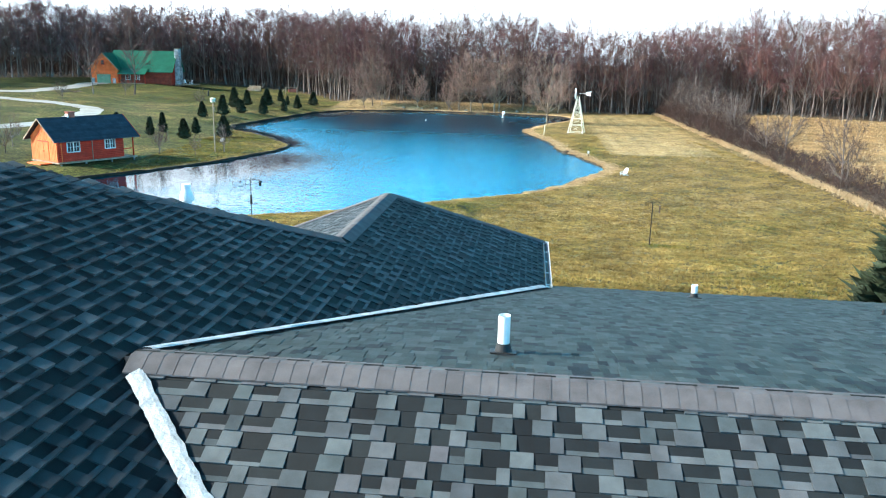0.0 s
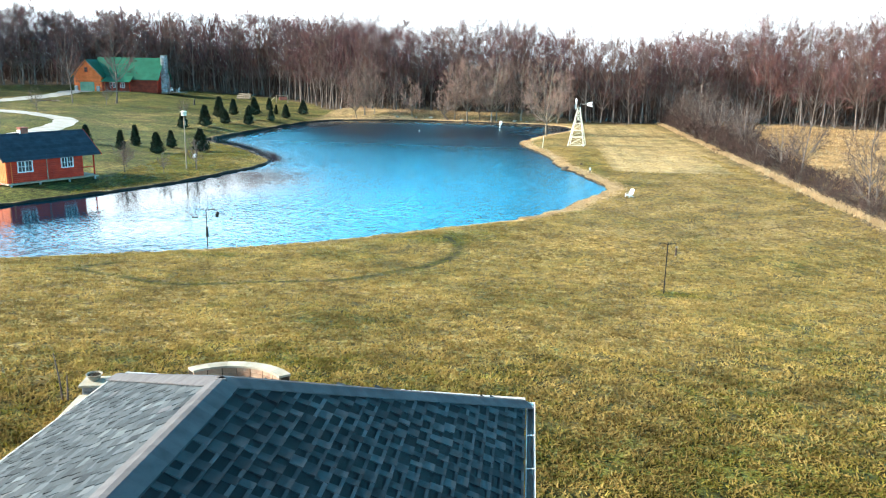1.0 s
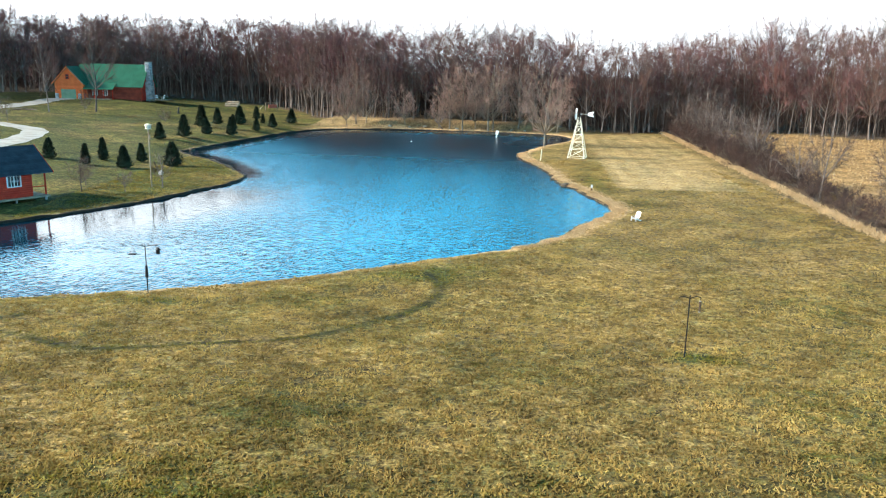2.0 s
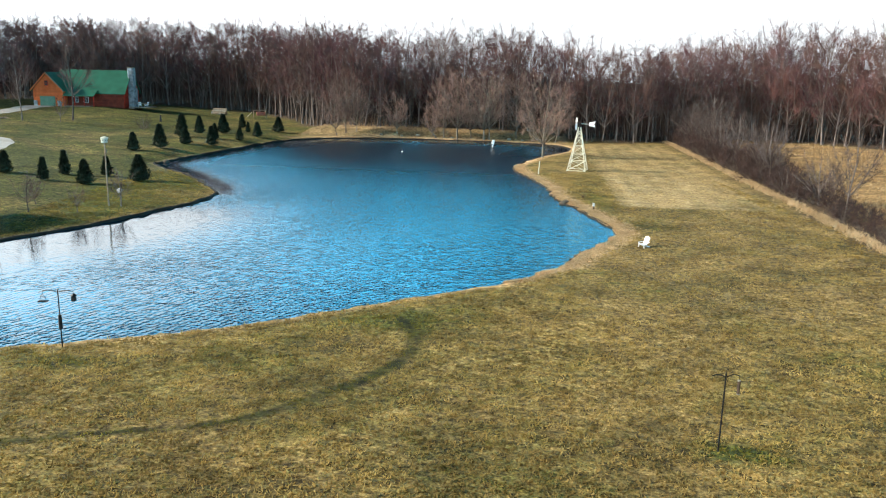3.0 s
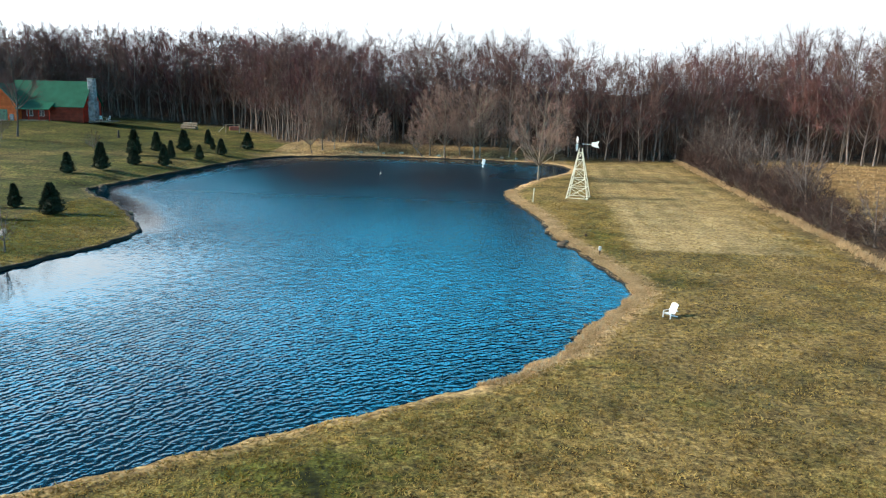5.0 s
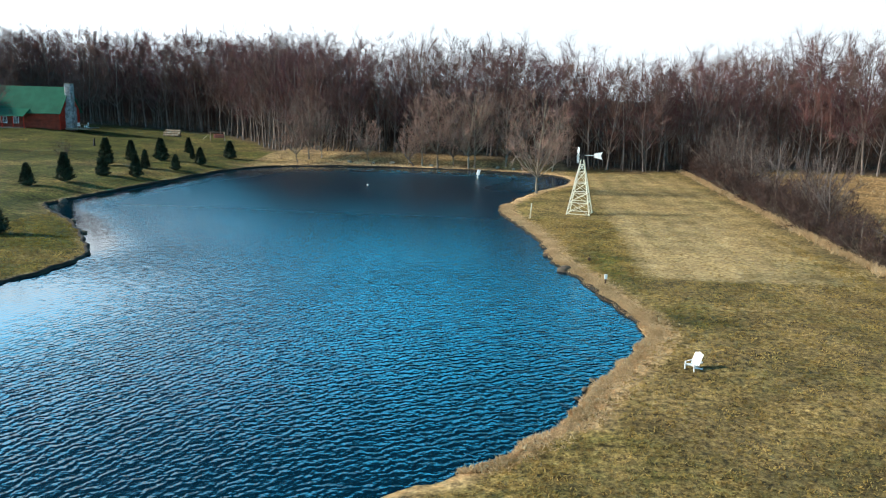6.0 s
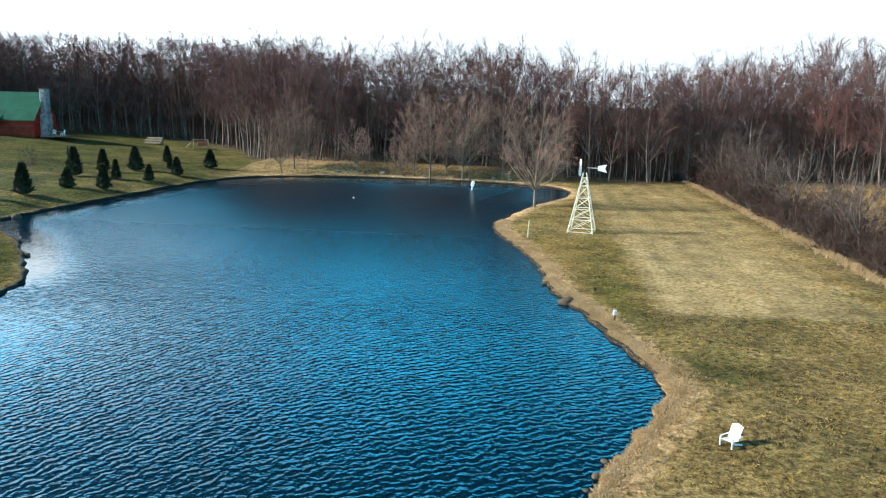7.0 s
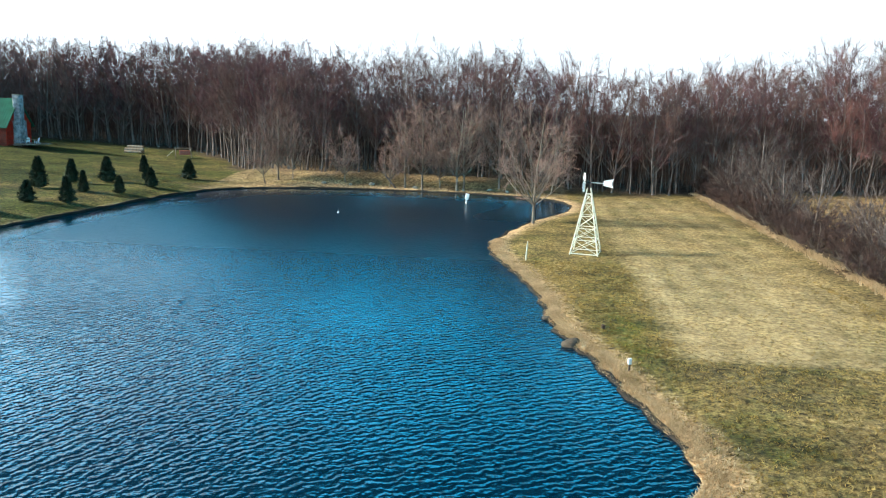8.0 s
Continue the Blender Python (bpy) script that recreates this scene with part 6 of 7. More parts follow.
front = roof_slab("roof", loghouse, ((M0 - 0.4, MF - 0.7, ze), (M1 + 0.6, MF - 0.7, ze)), ((M0 - 0.4, ym, MP), (M1 + 0.6, ym, MP)), 0, 0, 0.16, ROOF_GREEN, "green metal roof")
roof_slab("roof", loghouse, ((M0 - 0.4, MB + 0.7, ze), (M1 + 0.6, MB + 0.7, ze)), ((M0 - 0.4, ym, MP), (M1 + 0.6, ym, MP)), 0, 0, 0.16, ROOF_GREEN, "green metal roof")
for i in range(36):
    x = M0 - 0.3 + i * (M1 - M0 + 0.8) / 35
    g = hull(bmesh.new(), [(x, MF - 0.7, ze + 0.16), (x + 0.04, MF - 0.7, ze + 0.16), (x + 0.04, MF - 0.7, ze + 0.21), (x, MF - 0.7, ze + 0.21), (x, ym, MP + 0.16), (x + 0.04, ym, MP + 0.16), (x + 0.04, ym, MP + 0.21), (x, ym, MP + 0.21)])
    part("roof_seam", g, ROOF_GREEN, front)
# porch roof over the entry, red bay with windows
roof_slab("porch_roof", loghouse, ((7.2, MF - 2.9, 2.6), (14.6, MF - 2.9, 2.6)), ((7.2, MF + 0.2, 4.1), (14.6, MF + 0.2, 4.1)), 0, 0, 0.14, ROOF_GREEN, "green metal porch roof")
for x in (7.5, 9.8, 12.1, 14.4):
    g = bmesh.new()
    rod(g, (x, MF - 2.4, 0), (x, MF - 2.4, 2.95), 0.1)
    part("porch_post", g, LOG_RED, loghouse)
g = bmesh.new()
box(g, (10.4, MF - 1.2, 0.15), (6.4, 2.6, 0.3), bevel=0.02)
part("porch_floor", g, WOOD, loghouse)
for x, w in ((9.0, 1.2), (11.6, 1.0)):
    casement(loghouse, x, 1.75, w, 1.2, MF - 0.2, -1)
# stone chimney on the gable end
bm = bmesh.new()
box(bm, (M1 + 0.75, ym - 0.8, 1.5), (1.5, 2.6, 6.2), bevel=0.08)
box(bm, (M1 + 0.7, ym - 0.8, 6.9), (1.3, 1.7, 5.2), bevel=0.08)
stack = part("chimney", bm, FIELDSTONE, loghouse, "tall grey fieldstone chimney")
stone_rng = random.Random(4)
for i in range(70):
    z = stone_rng.uniform(0.2, 9.2)
    w = 1.15 if z < 4.5 else 0.7
    s = stone_rng.uniform(0.16, 0.34)
    g = bmesh.new()
    if i % 2:
        c = (M1 + 1.48 if z < 4.5 else M1 + 1.33, ym - 0.8 + stone_rng.uniform(-w, w), z)
    else:
        c = (M1 + stone_rng.uniform(0.2, 1.2), ym - 0.8 - (1.28 if z < 4.5 else 0.83), z)
    bmesh.ops.create_icosphere(g, subdivisions=1, radius=s, matrix=Matrix.Translation(c) @ Matrix.Diagonal((0.9, 0.9, 0.6, 1)))
    part("stone", g, FIELDSTONE, stack)
g = bmesh.new()
box(g, (M1 + 0.7, ym - 0.8, 9.55), (1.5, 1.9, 0.15), bevel=0.03)
part("chimney_cap", g, STONE, stack, "pale stone cap")
# deck beside the chimney, with pale chairs
deck = thing("deck", "low timber deck beside the stone chimney", "deck", pose(-111.4, 208.3, 4.1, 0, 0, LH_TURN))
g = bmesh.new()
box(g, (24.0, 6.0, 0.1), (5.0, 5.5, 0.2), bevel=0.02)
part("platform", g, WOOD, deck)
for x in (21.7, 24.0, 26.3):
    g = bmesh.new()
    rod(g, (x, 3.3, 0.1), (x, 3.3, 1.1), 0.05)
    part("rail_post", g, WOOD, deck)
g = bmesh.new()
rod(g, (21.6, 3.3, 1.1), (26.4, 3.3, 1.1), 0.05)
part("rail", g, WOOD, deck)


def plain_chair(m, mat, label, group=""):
    """A slatted garden armchair with a raked back."""
    ob = thing("garden_chair", label, "chair", m, group)
    for i in range(5):
        g = bmesh.new()
        box(g, (-0.24 + i * 0.12, 0.0, 0.36 + 0.0), (0.118, 0.55, 0.03), Matrix.Rotation(radians(-8), 3, "X"), 0.006)
        part("seat_slat", g, mat, ob)
        g = bmesh.new()
        h = 0.78 + 0.08 * (1 - abs(i - 2) / 2)
        box(g, (-0.24 + i * 0.12, 0.4, 0.33 + h / 2), (0.118, 0.03, h), Matrix.Rotation(radians(-24), 3, "X"), 0.006)
        part("back_slat", g, mat, ob)
    for s in (-1, 1):
        g = bmesh.new()
        box(g, (s * 0.35, 0.1, 0.54), (0.08, 0.6, 0.03), None, 0.008)
        part("armrest", g, mat, ob)
        g = bmesh.new()
        box(g, (s * 0.33, -0.27, 0.29), (0.05, 0.09, 0.58), None, 0.006)
        part("front_leg", g, mat, ob)
        g = bmesh.new()
        box(g, (s * 0.31, 0.14, 0.19), (0.035, 0.9, 0.1), Matrix.Rotation(radians(-18), 3, "X"), 0.006)
        part("back_leg", g, mat, ob)
    g = bmesh.new()
    box(g, (0, 0.47, 0.55), (0.7, 0.03, 0.08), None, 0.006)
    part("back_rail", g, mat, ob)
    return ob


lh = pose(-111.4, 208.3, 4.1, 0, 0, LH_TURN)
for x, y, r in ((23.5, 5.2, 20), (25.0, 5.6, -30)):
    plain_chair(lh @ pose(x, y, 0.2, 0, 0, r), WHITE, "white garden chair on the deck", "chairs on the deck")

# white chair on the lawn by the pond
plain_chair(pose(17.35, 92.3, ground_at(17.35, 92.3), 0, 0, -50) @ Matrix.Diagonal((0.85, 0.85, 0.76, 1)), PVC, "white slatted garden chair facing the pond on the lawn")

# ---- windmill ----
MX, MY = 14.9, 144.6
mill = thing("windmill", "pale painted garden windmill with four braced legs and white tail vane", "windmill", pose(MX, MY, ground_at(MX, MY), 0, 0, -12))
TALL, FOOT, HEAD = 6.3, 1.32, 0.16


def leg_at(sx, sy, z):
    k = FOOT + (HEAD - FOOT) * z / TALL
    return Vector((sx * k, sy * k, z))


CORNERS = ((-1, -1), (1, -1), (1, 1), (-1, 1))
for c in CORNERS:
    g = bmesh.new()
    rod(g, leg_at(*c, -0.1), leg_at(*c, TALL), 0.062, 0.05, 6)
    part("leg", g, MILL, mill)
LEVELS = (0.12, 1.4, 2.5, 3.65, 4.9, 5.75)
for a, b in zip(CORNERS, CORNERS[1:] + CORNERS[:1]):
    for z in LEVELS:
        g = bmesh.new()
        rod(g, leg_at(*a, z), leg_at(*b, z), 0.036, sides=6)
        part("girt", g, MILL, mill)
    for z0, z1 in zip(LEVELS, LEVELS[1:]):
        for p, q in ((a, b), (b, a)):
            g = bmesh.new()
            rod(g, leg_at(*p, z0), leg_at(*q, z1), 0.025, sides=6)
            part("brace", g, MILL, mill)
g = bmesh.new()
rod(g, (0, 0, TALL - 0.2), (0, 0, TALL + 0.45), 0.06)
box(g, (-0.1, 0, TALL + 0.5), (0.5, 0.18, 0.2), bevel=0.03)
part("head", g, DARK_METAL, mill, "dark gear head")
wheel_c = Vector((-0.5, 0, TALL + 0.5))
bm = bmesh.new()
rod(bm, wheel_c + Vector((-0.1, 0, 0)), wheel_c + Vector((0.3, 0, 0)), 0.05)
wheel = part("wheel", bm, WHITE, mill, "white multi-blade wheel seen edge-on")
for i in range(14):
    a = 2 * math.pi * i / 14
    g = bmesh.new()
    turn = Matrix.Rotation(a, 3, "X") @ Matrix.Rotation(radians(35), 3, "Z")
    box(g, wheel_c + Matrix.Rotation(a, 3, "X") @ Vector((0, 0, 0.6)), (0.012, 0.2, 0.62), turn)
    part("blade", g, WHITE, wheel)
bm = bmesh.new()
rod(bm, (0.1, 0, TALL + 0.52), (1.35, 0, TALL + 0.52), 0.03)
tail = part("tail", bm, WHITE, mill, "white tail boom and vane")
g = hull(bmesh.new(), [(1.3, -0.01, TALL + 0.3), (2.25, -0.01, TALL + 0.1), (2.05, -0.01, TALL + 0.52), (2.25, -0.01, TALL + 0.95), (1.3, -0.01, TALL + 0.75), (1.3, 0.01, TALL + 0.3), (2.25, 0.01, TALL + 0.1), (2.05, 0.01, TALL + 0.52), (2.25, 0.01, TALL + 0.95), (1.3, 0.01, TALL + 0.75)])
part("vane", g, WHITE, tail)

# ---- bird house on a tall pole, feeders ----
bird = thing("bird_house", "white round bird house on a tall weathered wooden pole", "bird house", pose(-33.3, 100.6, ground_at(-33.3, 100.6)))
g = bmesh.new()
rod(g, (0, 0, -0.1), (0, 0, 6.3), 0.075, 0.06, 10)
part("pole", g, WOOD, bird)
g = bmesh.new()
rod(g, (0, 0, 6.25), (0, 0, 6.68), 0.31, 0.33, 14)
bird_box = part("nest_box", g, MILL, bird)
for i in range(8):
    a = math.pi * i / 4
    g = bmesh.new()
    rod(g, (0.29 * math.cos(a), 0.29 * math.sin(a), 6.45), (0.335 * math.cos(a), 0.335 * math.sin(a), 6.45), 0.04)
    part("entrance", g, DARK_METAL, bird_box)
g = bmesh.new()
rod(g, (0, 0, 6.68), (0, 0, 6.82), 0.42, 0.12, 14)
part("roof", g, MILL, bird)
g = bmesh.new()
box(g, (0.08, 0, 5.4), (0.16, 0.2, 0.5), bevel=0.02)
part("winch", g, WOOD, bird)
dish = thing("satellite_dish", "small pale round dish on a short post", "dish", pose(-32.6, 101.6, ground_at(-32.6, 101.6)))
g = bmesh.new()
rod(g, (0, 0, -0.1), (0, 0, 1.3), 0.03)
part("post", g, DARK_METAL, dish)
g = bmesh.new()
bmesh.ops.create_uvsphere(g, u_segments=14, v_segments=8, radius=0.3, matrix=Matrix.Translation((0, -0.1, 1.45)) @ Matrix.Rotation(radians(60), 4, "X") @ Matrix.Diagonal((1, 1, 0.25, 1)))
part("reflector", g, FIELDSTONE, dish)


def bracket_pole(name, x, y, tall, arm, mat, label, baffle, feeders):
    """A thin pole with a cross arm, hanging feeders and, on some, a squirrel baffle."""
    ob = thing(name, label, "bird feeder", pose(x, y, ground_at(x, y), 0, 0, 8))
    g = bmesh.new()
    rod(g, (0, 0, -0.1), (0, 0, tall), 0.034, 0.028)
    part("pole", g, mat, ob)
    for s in (-1, 1):
        g = bmesh.new()
        pts = [Vector((s * arm * k, 0, tall - 0.16 + 0.1 * math.sin(k * 2.6))) for k in np.linspace(0, 1, 7)]
        for a, b in zip(pts, pts[1:]):
            rod(g, a, b, 0.02, sides=6)
        part("arm", g, mat, ob)
        g = bmesh.new()
        rod(g, pts[-1], pts[-1] + Vector((0, 0, -0.18)), 0.006, sides=6)
        part("hook", g, mat, ob)
    if baffle:
        g = bmesh.new()
        rod(g, (0, 0, tall * 0.32), (0, 0, tall * 0.56), 0.1, 0.075, 12)
        part("baffle", g, DARK_METAL, ob, "black stovepipe baffle")
    for s, kind, mt in feeders:
        p = Vector((s * arm, 0, tall - 0.42))
        g = bmesh.new()
        if kind == "tube":
            rod(g, p + Vector((0, 0, -0.35)), p + Vector((0, 0, 0.12)), 0.05, sides=12)
            f = part("feeder", g, mt, ob, "hanging tube feeder")
            for z in (-0.37, 0.12):
                h = bmesh.new()
                rod(h, p + Vector((0, 0, z)), p + Vector((0, 0, z + 0.045)), 0.054, sides=12)
                part("cap", h, STONE, f)
        elif kind == "lantern":
            box(g, p + Vector((0, 0, -0.05)), (0.2, 0.2, 0.28), None, 0.02)
            f = part("feeder", g, mt, ob, "dark hanging box feeder")
            h = bmesh.new()
            rod(h, p + Vector((0, 0, 0.09)), p + Vector((0, 0, 0.22)), 0.19, 0.03, 4)
            part("roof", h, mt, f)
        else:
            box(g, p + Vector((0, 0, -0.2)), (0.42, 0.3, 0.06), None, 0.01)
            f = part("feeder", g, mt, ob, "dark hanging tray feeder")
            for k in (-0.18, 0.18):
                h = bmesh.new()
                rod(h, p + Vector((k, 0, -0.2)), p + Vector((0, 0, 0.24)), 0.008, sides=6)
                part("hanger", h, mt, f)
    return ob


bracket_pole("feeder_pole", -15.0, 63.0, 3.0, 0.75, DARK_METAL, "dark bird feeder pole with black baffle at the water's edge", True, ((-1, "tray", DARK_METAL), (1, "lantern", DARK_METAL)))
bracket_pole("feeder_pole", 14.75, 54.45, 2.95, 0.48, DARK_METAL, "dark iron bird feeder pole standing in the lawn", False, ((1, "tube", RUST),))

# ---- patio with fire pit behind the house ----
PZ = 3.08
patio = thing("patio", "curved brown brick paver patio with pale stone border", "patio", pose(0, 0, 0))
arc_c = (-1.95, 32.9)


def arc(cx, cy, r, a0, a1, n):
    return [(cx + r * math.cos(radians(a)), cy + r * math.sin(radians(a))) for a in np.linspace(a0, a1, n)]


outline = [(-5.2, 24.0), (2.0, 24.0), (1.4, 31.6), (1.0, 32.5), (0.5, 33.4), (-0.2, 34.1)] + arc(*arc_c, 2.1, 42, 138, 10) + [(-3.42, 34.05), (-3.86, 33.34), (-4.34, 32.74), (-4.74, 32.32), (-5.1, 31.7)]
bm = bmesh.new()
prism(bm, outline, PZ - 0.3, PZ - 0.008)
bed = part("bed", bm, SAND, patio, "sand bedding under the pavers")
paver_box = bmesh.new()
box(paver_box, (0, 0, 0), (0.345, 0.225, 0.05), bevel=0.012)
paver_mesh = as_mesh("paver", paver_box, PAVER)
pavers = []
for j, r in enumerate(np.arange(1.05, 6.0, 0.235)):
    n = int(2 * math.pi * r / 0.355)
    for i in range(n):
        a = 2 * math.pi * (i + 0.5 * (j % 2)) / n
        x, y = -1.95 + r * math.cos(a), 32.25 + r * math.sin(a)
        if y > 30.4 and in_plan(np.array(x), np.array(y), outline) and in_plan(np.array(x + 0.14 * math.cos(a)), np.array(y + 0.14 * math.sin(a)), outline):
            pavers.append(pose(x, y, PZ - 0.012 + stone_rng.uniform(-0.003, 0.003), 0, 0, math.degrees(a) + 90))


def curved_wall(name, cx, cy, r, a0, a1, wide, z0, z1, parent, mat, cap_mat, label, blocks=0.42):
    """A curved wall of blocks in courses with cap stones over it."""
    bm = bmesh.new()
    n = 24
    inner, outer = arc(cx, cy, r - wide / 2 + 0.02, a0, a1, n), arc(cx, cy, r + wide / 2 - 0.02, a0, a1, n)
    prism(bm, inner + outer[::-1], z0 - 0.2, z1)
    wall = part(name, bm, MUD, parent, label)
    course = (z1 - z0) / max(1, round((z1 - z0) / 0.15))
    for k in range(max(1, round((z1 - z0) / 0.15))):
        for s in (-1, 1):
            rr = r + s * (wide / 2)
            m = max(1, int(abs(radians(a1 - a0)) * rr / blocks))
            for i in range(m):
                f0, f1 = (i + 0.03) / m, (i + 0.97) / m
                g = bmesh.new()
                p, q = arc(cx, cy, rr - 0.03, a0 + (a1 - a0) * f0, a0 + (a1 - a0) * f1, 3), arc(cx, cy, rr + 0.03, a0 + (a1 - a0) * f0, a0 + (a1 - a0) * f1, 3)
                prism(g, p + q[::-1], z0 + k * course + 0.005, z0 + (k + 1) * course - 0.006)
                part("block", g, mat, wall)
    m = max(1, int(abs(radians(a1 - a0)) * r / 0.55))
    for i in range(m):
        f0, f1 = (i + 0.005) / m, (i + 0.995) / m
        g = bmesh.new()
        p, q = arc(cx, cy, r - wide / 2 - 0.05, a0 + (a1 - a0) * f0, a0 + (a1 - a0) * f1, 5), arc(cx, cy, r + wide / 2 + 0.05, a0 + (a1 - a0) * f0, a0 + (a1 - a0) * f1, 5)
        prism(g, p + q[::-1], z1 + 0.002, z1 + 0.07)
        part("cap_stone", g, cap_mat, wall, "pale limestone cap")
    return wall


seat_wall = thing("seat_wall", "curved block seat wall with pale limestone cap on the patio", "wall", pose(0, 0, 0))
curved_wall("wall", -1.88, 32.9, 2.05, 41, 139, 0.3, PZ, PZ + 0.45, seat_wall, BLOCK, STONE, "block wall")
border = thing("patio_border", "pale limestone border stones along the patio edge", "border", pose(0, 0, 0))
LEFT_EDGE = [(-3.42, 34.05), (-3.86, 33.34), (-4.34, 32.74), (-4.74, 32.32), (-5.02, 31.8)]
RIGHT_EDGE = [(-0.2, 33.97), (0.14, 33.64), (0.41, 33.28), (0.63, 32.9), (0.8, 32.5), (0.95, 32.15), (1.13, 31.8)]
for a, b in list(zip(LEFT_EDGE, LEFT_EDGE[1:])) + list(zip(RIGHT_EDGE, RIGHT_EDGE[1:])):
    g = bmesh.new()
    d = Vector((b[0] - a[0], b[1] - a[1], 0))
    wide = 0.3 if a[0] < -2 else 0.5
    box(g, ((a[0] + b[0]) / 2, (a[1] + b[1]) / 2, PZ + (0.02 if wide < 0.4 else 0.05)), (d.length + 0.02, wide, 0.14 if wide < 0.4 else 0.24), Matrix.Rotation(math.atan2(d.y, d.x), 3, "Z"), 0.02)
    part("border_stone", g, STONE, border)

pit = thing("fire_pit", "round stone fire pit with wide pale cap ring", "fire pit", pose(-1.68, 31.93, PZ) @ Matrix.Diagonal((0.92, 0.92, 1, 1)))
for k in range(3):
    for i in range(14):
        a0, a1 = 360 / 14 * (i + 0.5 * (k % 2)), 360 / 14 * (i + 0.96 + 0.5 * (k % 2))
        g = bmesh.new()
        prism(g, arc(0, 0, 0.6, a0, a1, 4) + arc(0, 0, 0.82, a0, a1, 4)[::-1], k * 0.13, k * 0.13 + 0.124)
        part("block", g, BLOCK, pit)
for i in range(8):
    g = bmesh.new()
    prism(g, arc(0, 0, 0.53, 45 * i, 45 * i + 44.6, 6) + arc(0, 0, 0.9, 45 * i, 45 * i + 44.6, 6)[::-1], 0.392, 0.46)
    part("cap_stone", g, STONE, pit, "pale limestone cap ring")
g = bmesh.new()
ring(g, arc(0, 0, 0.55, 0, 352, 30), arc(0, 0, 0.59, 0, 352, 30), 0.02, 0.39)
part("liner", g, DARK_METAL, pit, "black steel liner")
g = bmesh.new()
rod(g, (0, 0, 0.0), (0, 0, 0.08), 0.55, sides=20)
part("ash_bed", g, MUD, pit)
for i in range(5):
    a = i * 1.3
    g = bmesh.new()
    rod(g, (0.3 * math.cos(a), 0.3 * math.sin(a), 0.12), (-0.25 * math.cos(a + 0.5), -0.25 * math.sin(a + 0.5), 0.2), 0.05)
    part("charred_log", g, DARK_METAL, pit)


def pillar(x, y, turn):
    ob = thing("pillar", "square stone pillar with pale cap and a bowl planter beside the patio", "pillar", pose(x, y, PZ, 0, 0, turn), "patio pillars")
    g = bmesh.new()
    box(g, (0, 0, 0.43), (0.5, 0.5, 0.9))
    core = part("shaft", g, MUD, ob, "grey stone shaft")
    for k in range(6):
        for s in range(4):
            w = 0.3 if (k + s) % 2 else 0.24
            m = Matrix.Rotation(s * math.pi / 2, 4, "Z")
            for x0, x1 in ((-0.285, -0.285 + w), (-0.275 + w, 0.245)):
                h = bmesh.new()
                box(h, m @ Vector(((x0 + x1) / 2, -0.26, 0.07 + k * 0.145)), (x1 - x0, 0.06, 0.137), m.to_3x3(), 0.01)
                part("stone", h, FIELDSTONE, core)
    g = bmesh.new()
    box(g, (0, 0, 0.915), (0.72, 0.72, 0.08), bevel=0.015)
    part("cap", g, STONE, ob, "pale stone cap")
    return ob


def planter(x, y, z):
    ob = thing("planter", "pale bowl planter with dead stalks on a pillar", "planter", pose(x, y, z), "pillar planters")
    g = bmesh.new()
    prof = [(0.1, 0.0), (0.15, 0.05), (0.2, 0.16), (0.24, 0.2), (0.21, 0.2), (0.17, 0.13)]
    rows = [[g.verts.new((r * math.cos(2 * math.pi * i / 20), r * math.sin(2 * math.pi * i / 20), h)) for i in range(20)] for r, h in prof]
    for a, b in zip(rows, rows[1:]):
        for i in range(20):
            j = (i + 1) % 20
            g.faces.new((a[i], a[j], b[j], b[i]))
    g.faces.new(rows[0][::-1]), g.faces.new(rows[-1])
    part("bowl", g, STONE, ob)
    g = bmesh.new()
    rod(g, (0, 0, 0.12), (0, 0, 0.165), 0.16, 0.185, 18)
    part("soil", g, MUD, ob, "dark potting soil")
    v, f = slivers(np.concatenate([np.random.default_rng(2).normal(size=(60, 2)) * 0.07, np.full((60, 1), 0.13)], 1), unit(np.concatenate([np.random.default_rng(3).normal(size=(60, 2)) * 0.5, np.ones((60, 1))], 1)), np.full(60, 0.14), np.full(60, 0.012), np.random.default_rng(4))
    part("dead_plant", mesh_np("dead_plant", v, f, MUD), None, ob)


for x, y, t in ((-5.3, 31.95, 12), (1.68, 31.95, -10)):
    pillar(x, y, t)
    planter(x - 0.02, y + 0.02, PZ + 0.957)
    side = -1 if x < 0 else 1
    ob = thing("garden_wall", "low block wall with pale cap running back from the patio pillar", "wall", pose(0, 0, 0), "patio side walls")
    a, b = Vector((x + side * 0.05, y - 0.42, 0)), Vector((x - side * 0.2, y - 2.0, 0))
    d = b - a
    turn = Matrix.Rotation(math.atan2(d.y, d.x), 3, "Z")
    mid = (a + b) / 2
    g = bmesh.new()
    box(g, (mid.x, mid.y, PZ + 0.3), (d.length, 0.28, 0.62), turn)
    w = part("wall", g, MUD, ob)
    for k in range(4):
        for i in range(6):
            for s in (-1, 1):
                h = bmesh.new()
                c = mid + turn @ Vector((-d.length / 2 + (i + 0.5) * d.length / 6, s * 0.15, 0))
                box(h, (c.x, c.y, PZ + 0.075 + k * 0.15), (d.length / 6 - 0.01, 0.05, 0.143), turn, 0.01)
                part("block", h, BLOCK, w)
    g = bmesh.new()
    box(g, (mid.x, mid.y, PZ + 0.65), (d.length + 0.06, 0.42, 0.07), turn, 0.015)
    part("cap", g, STONE, ob, "pale limestone cap")

# ---- small things round the pond ----


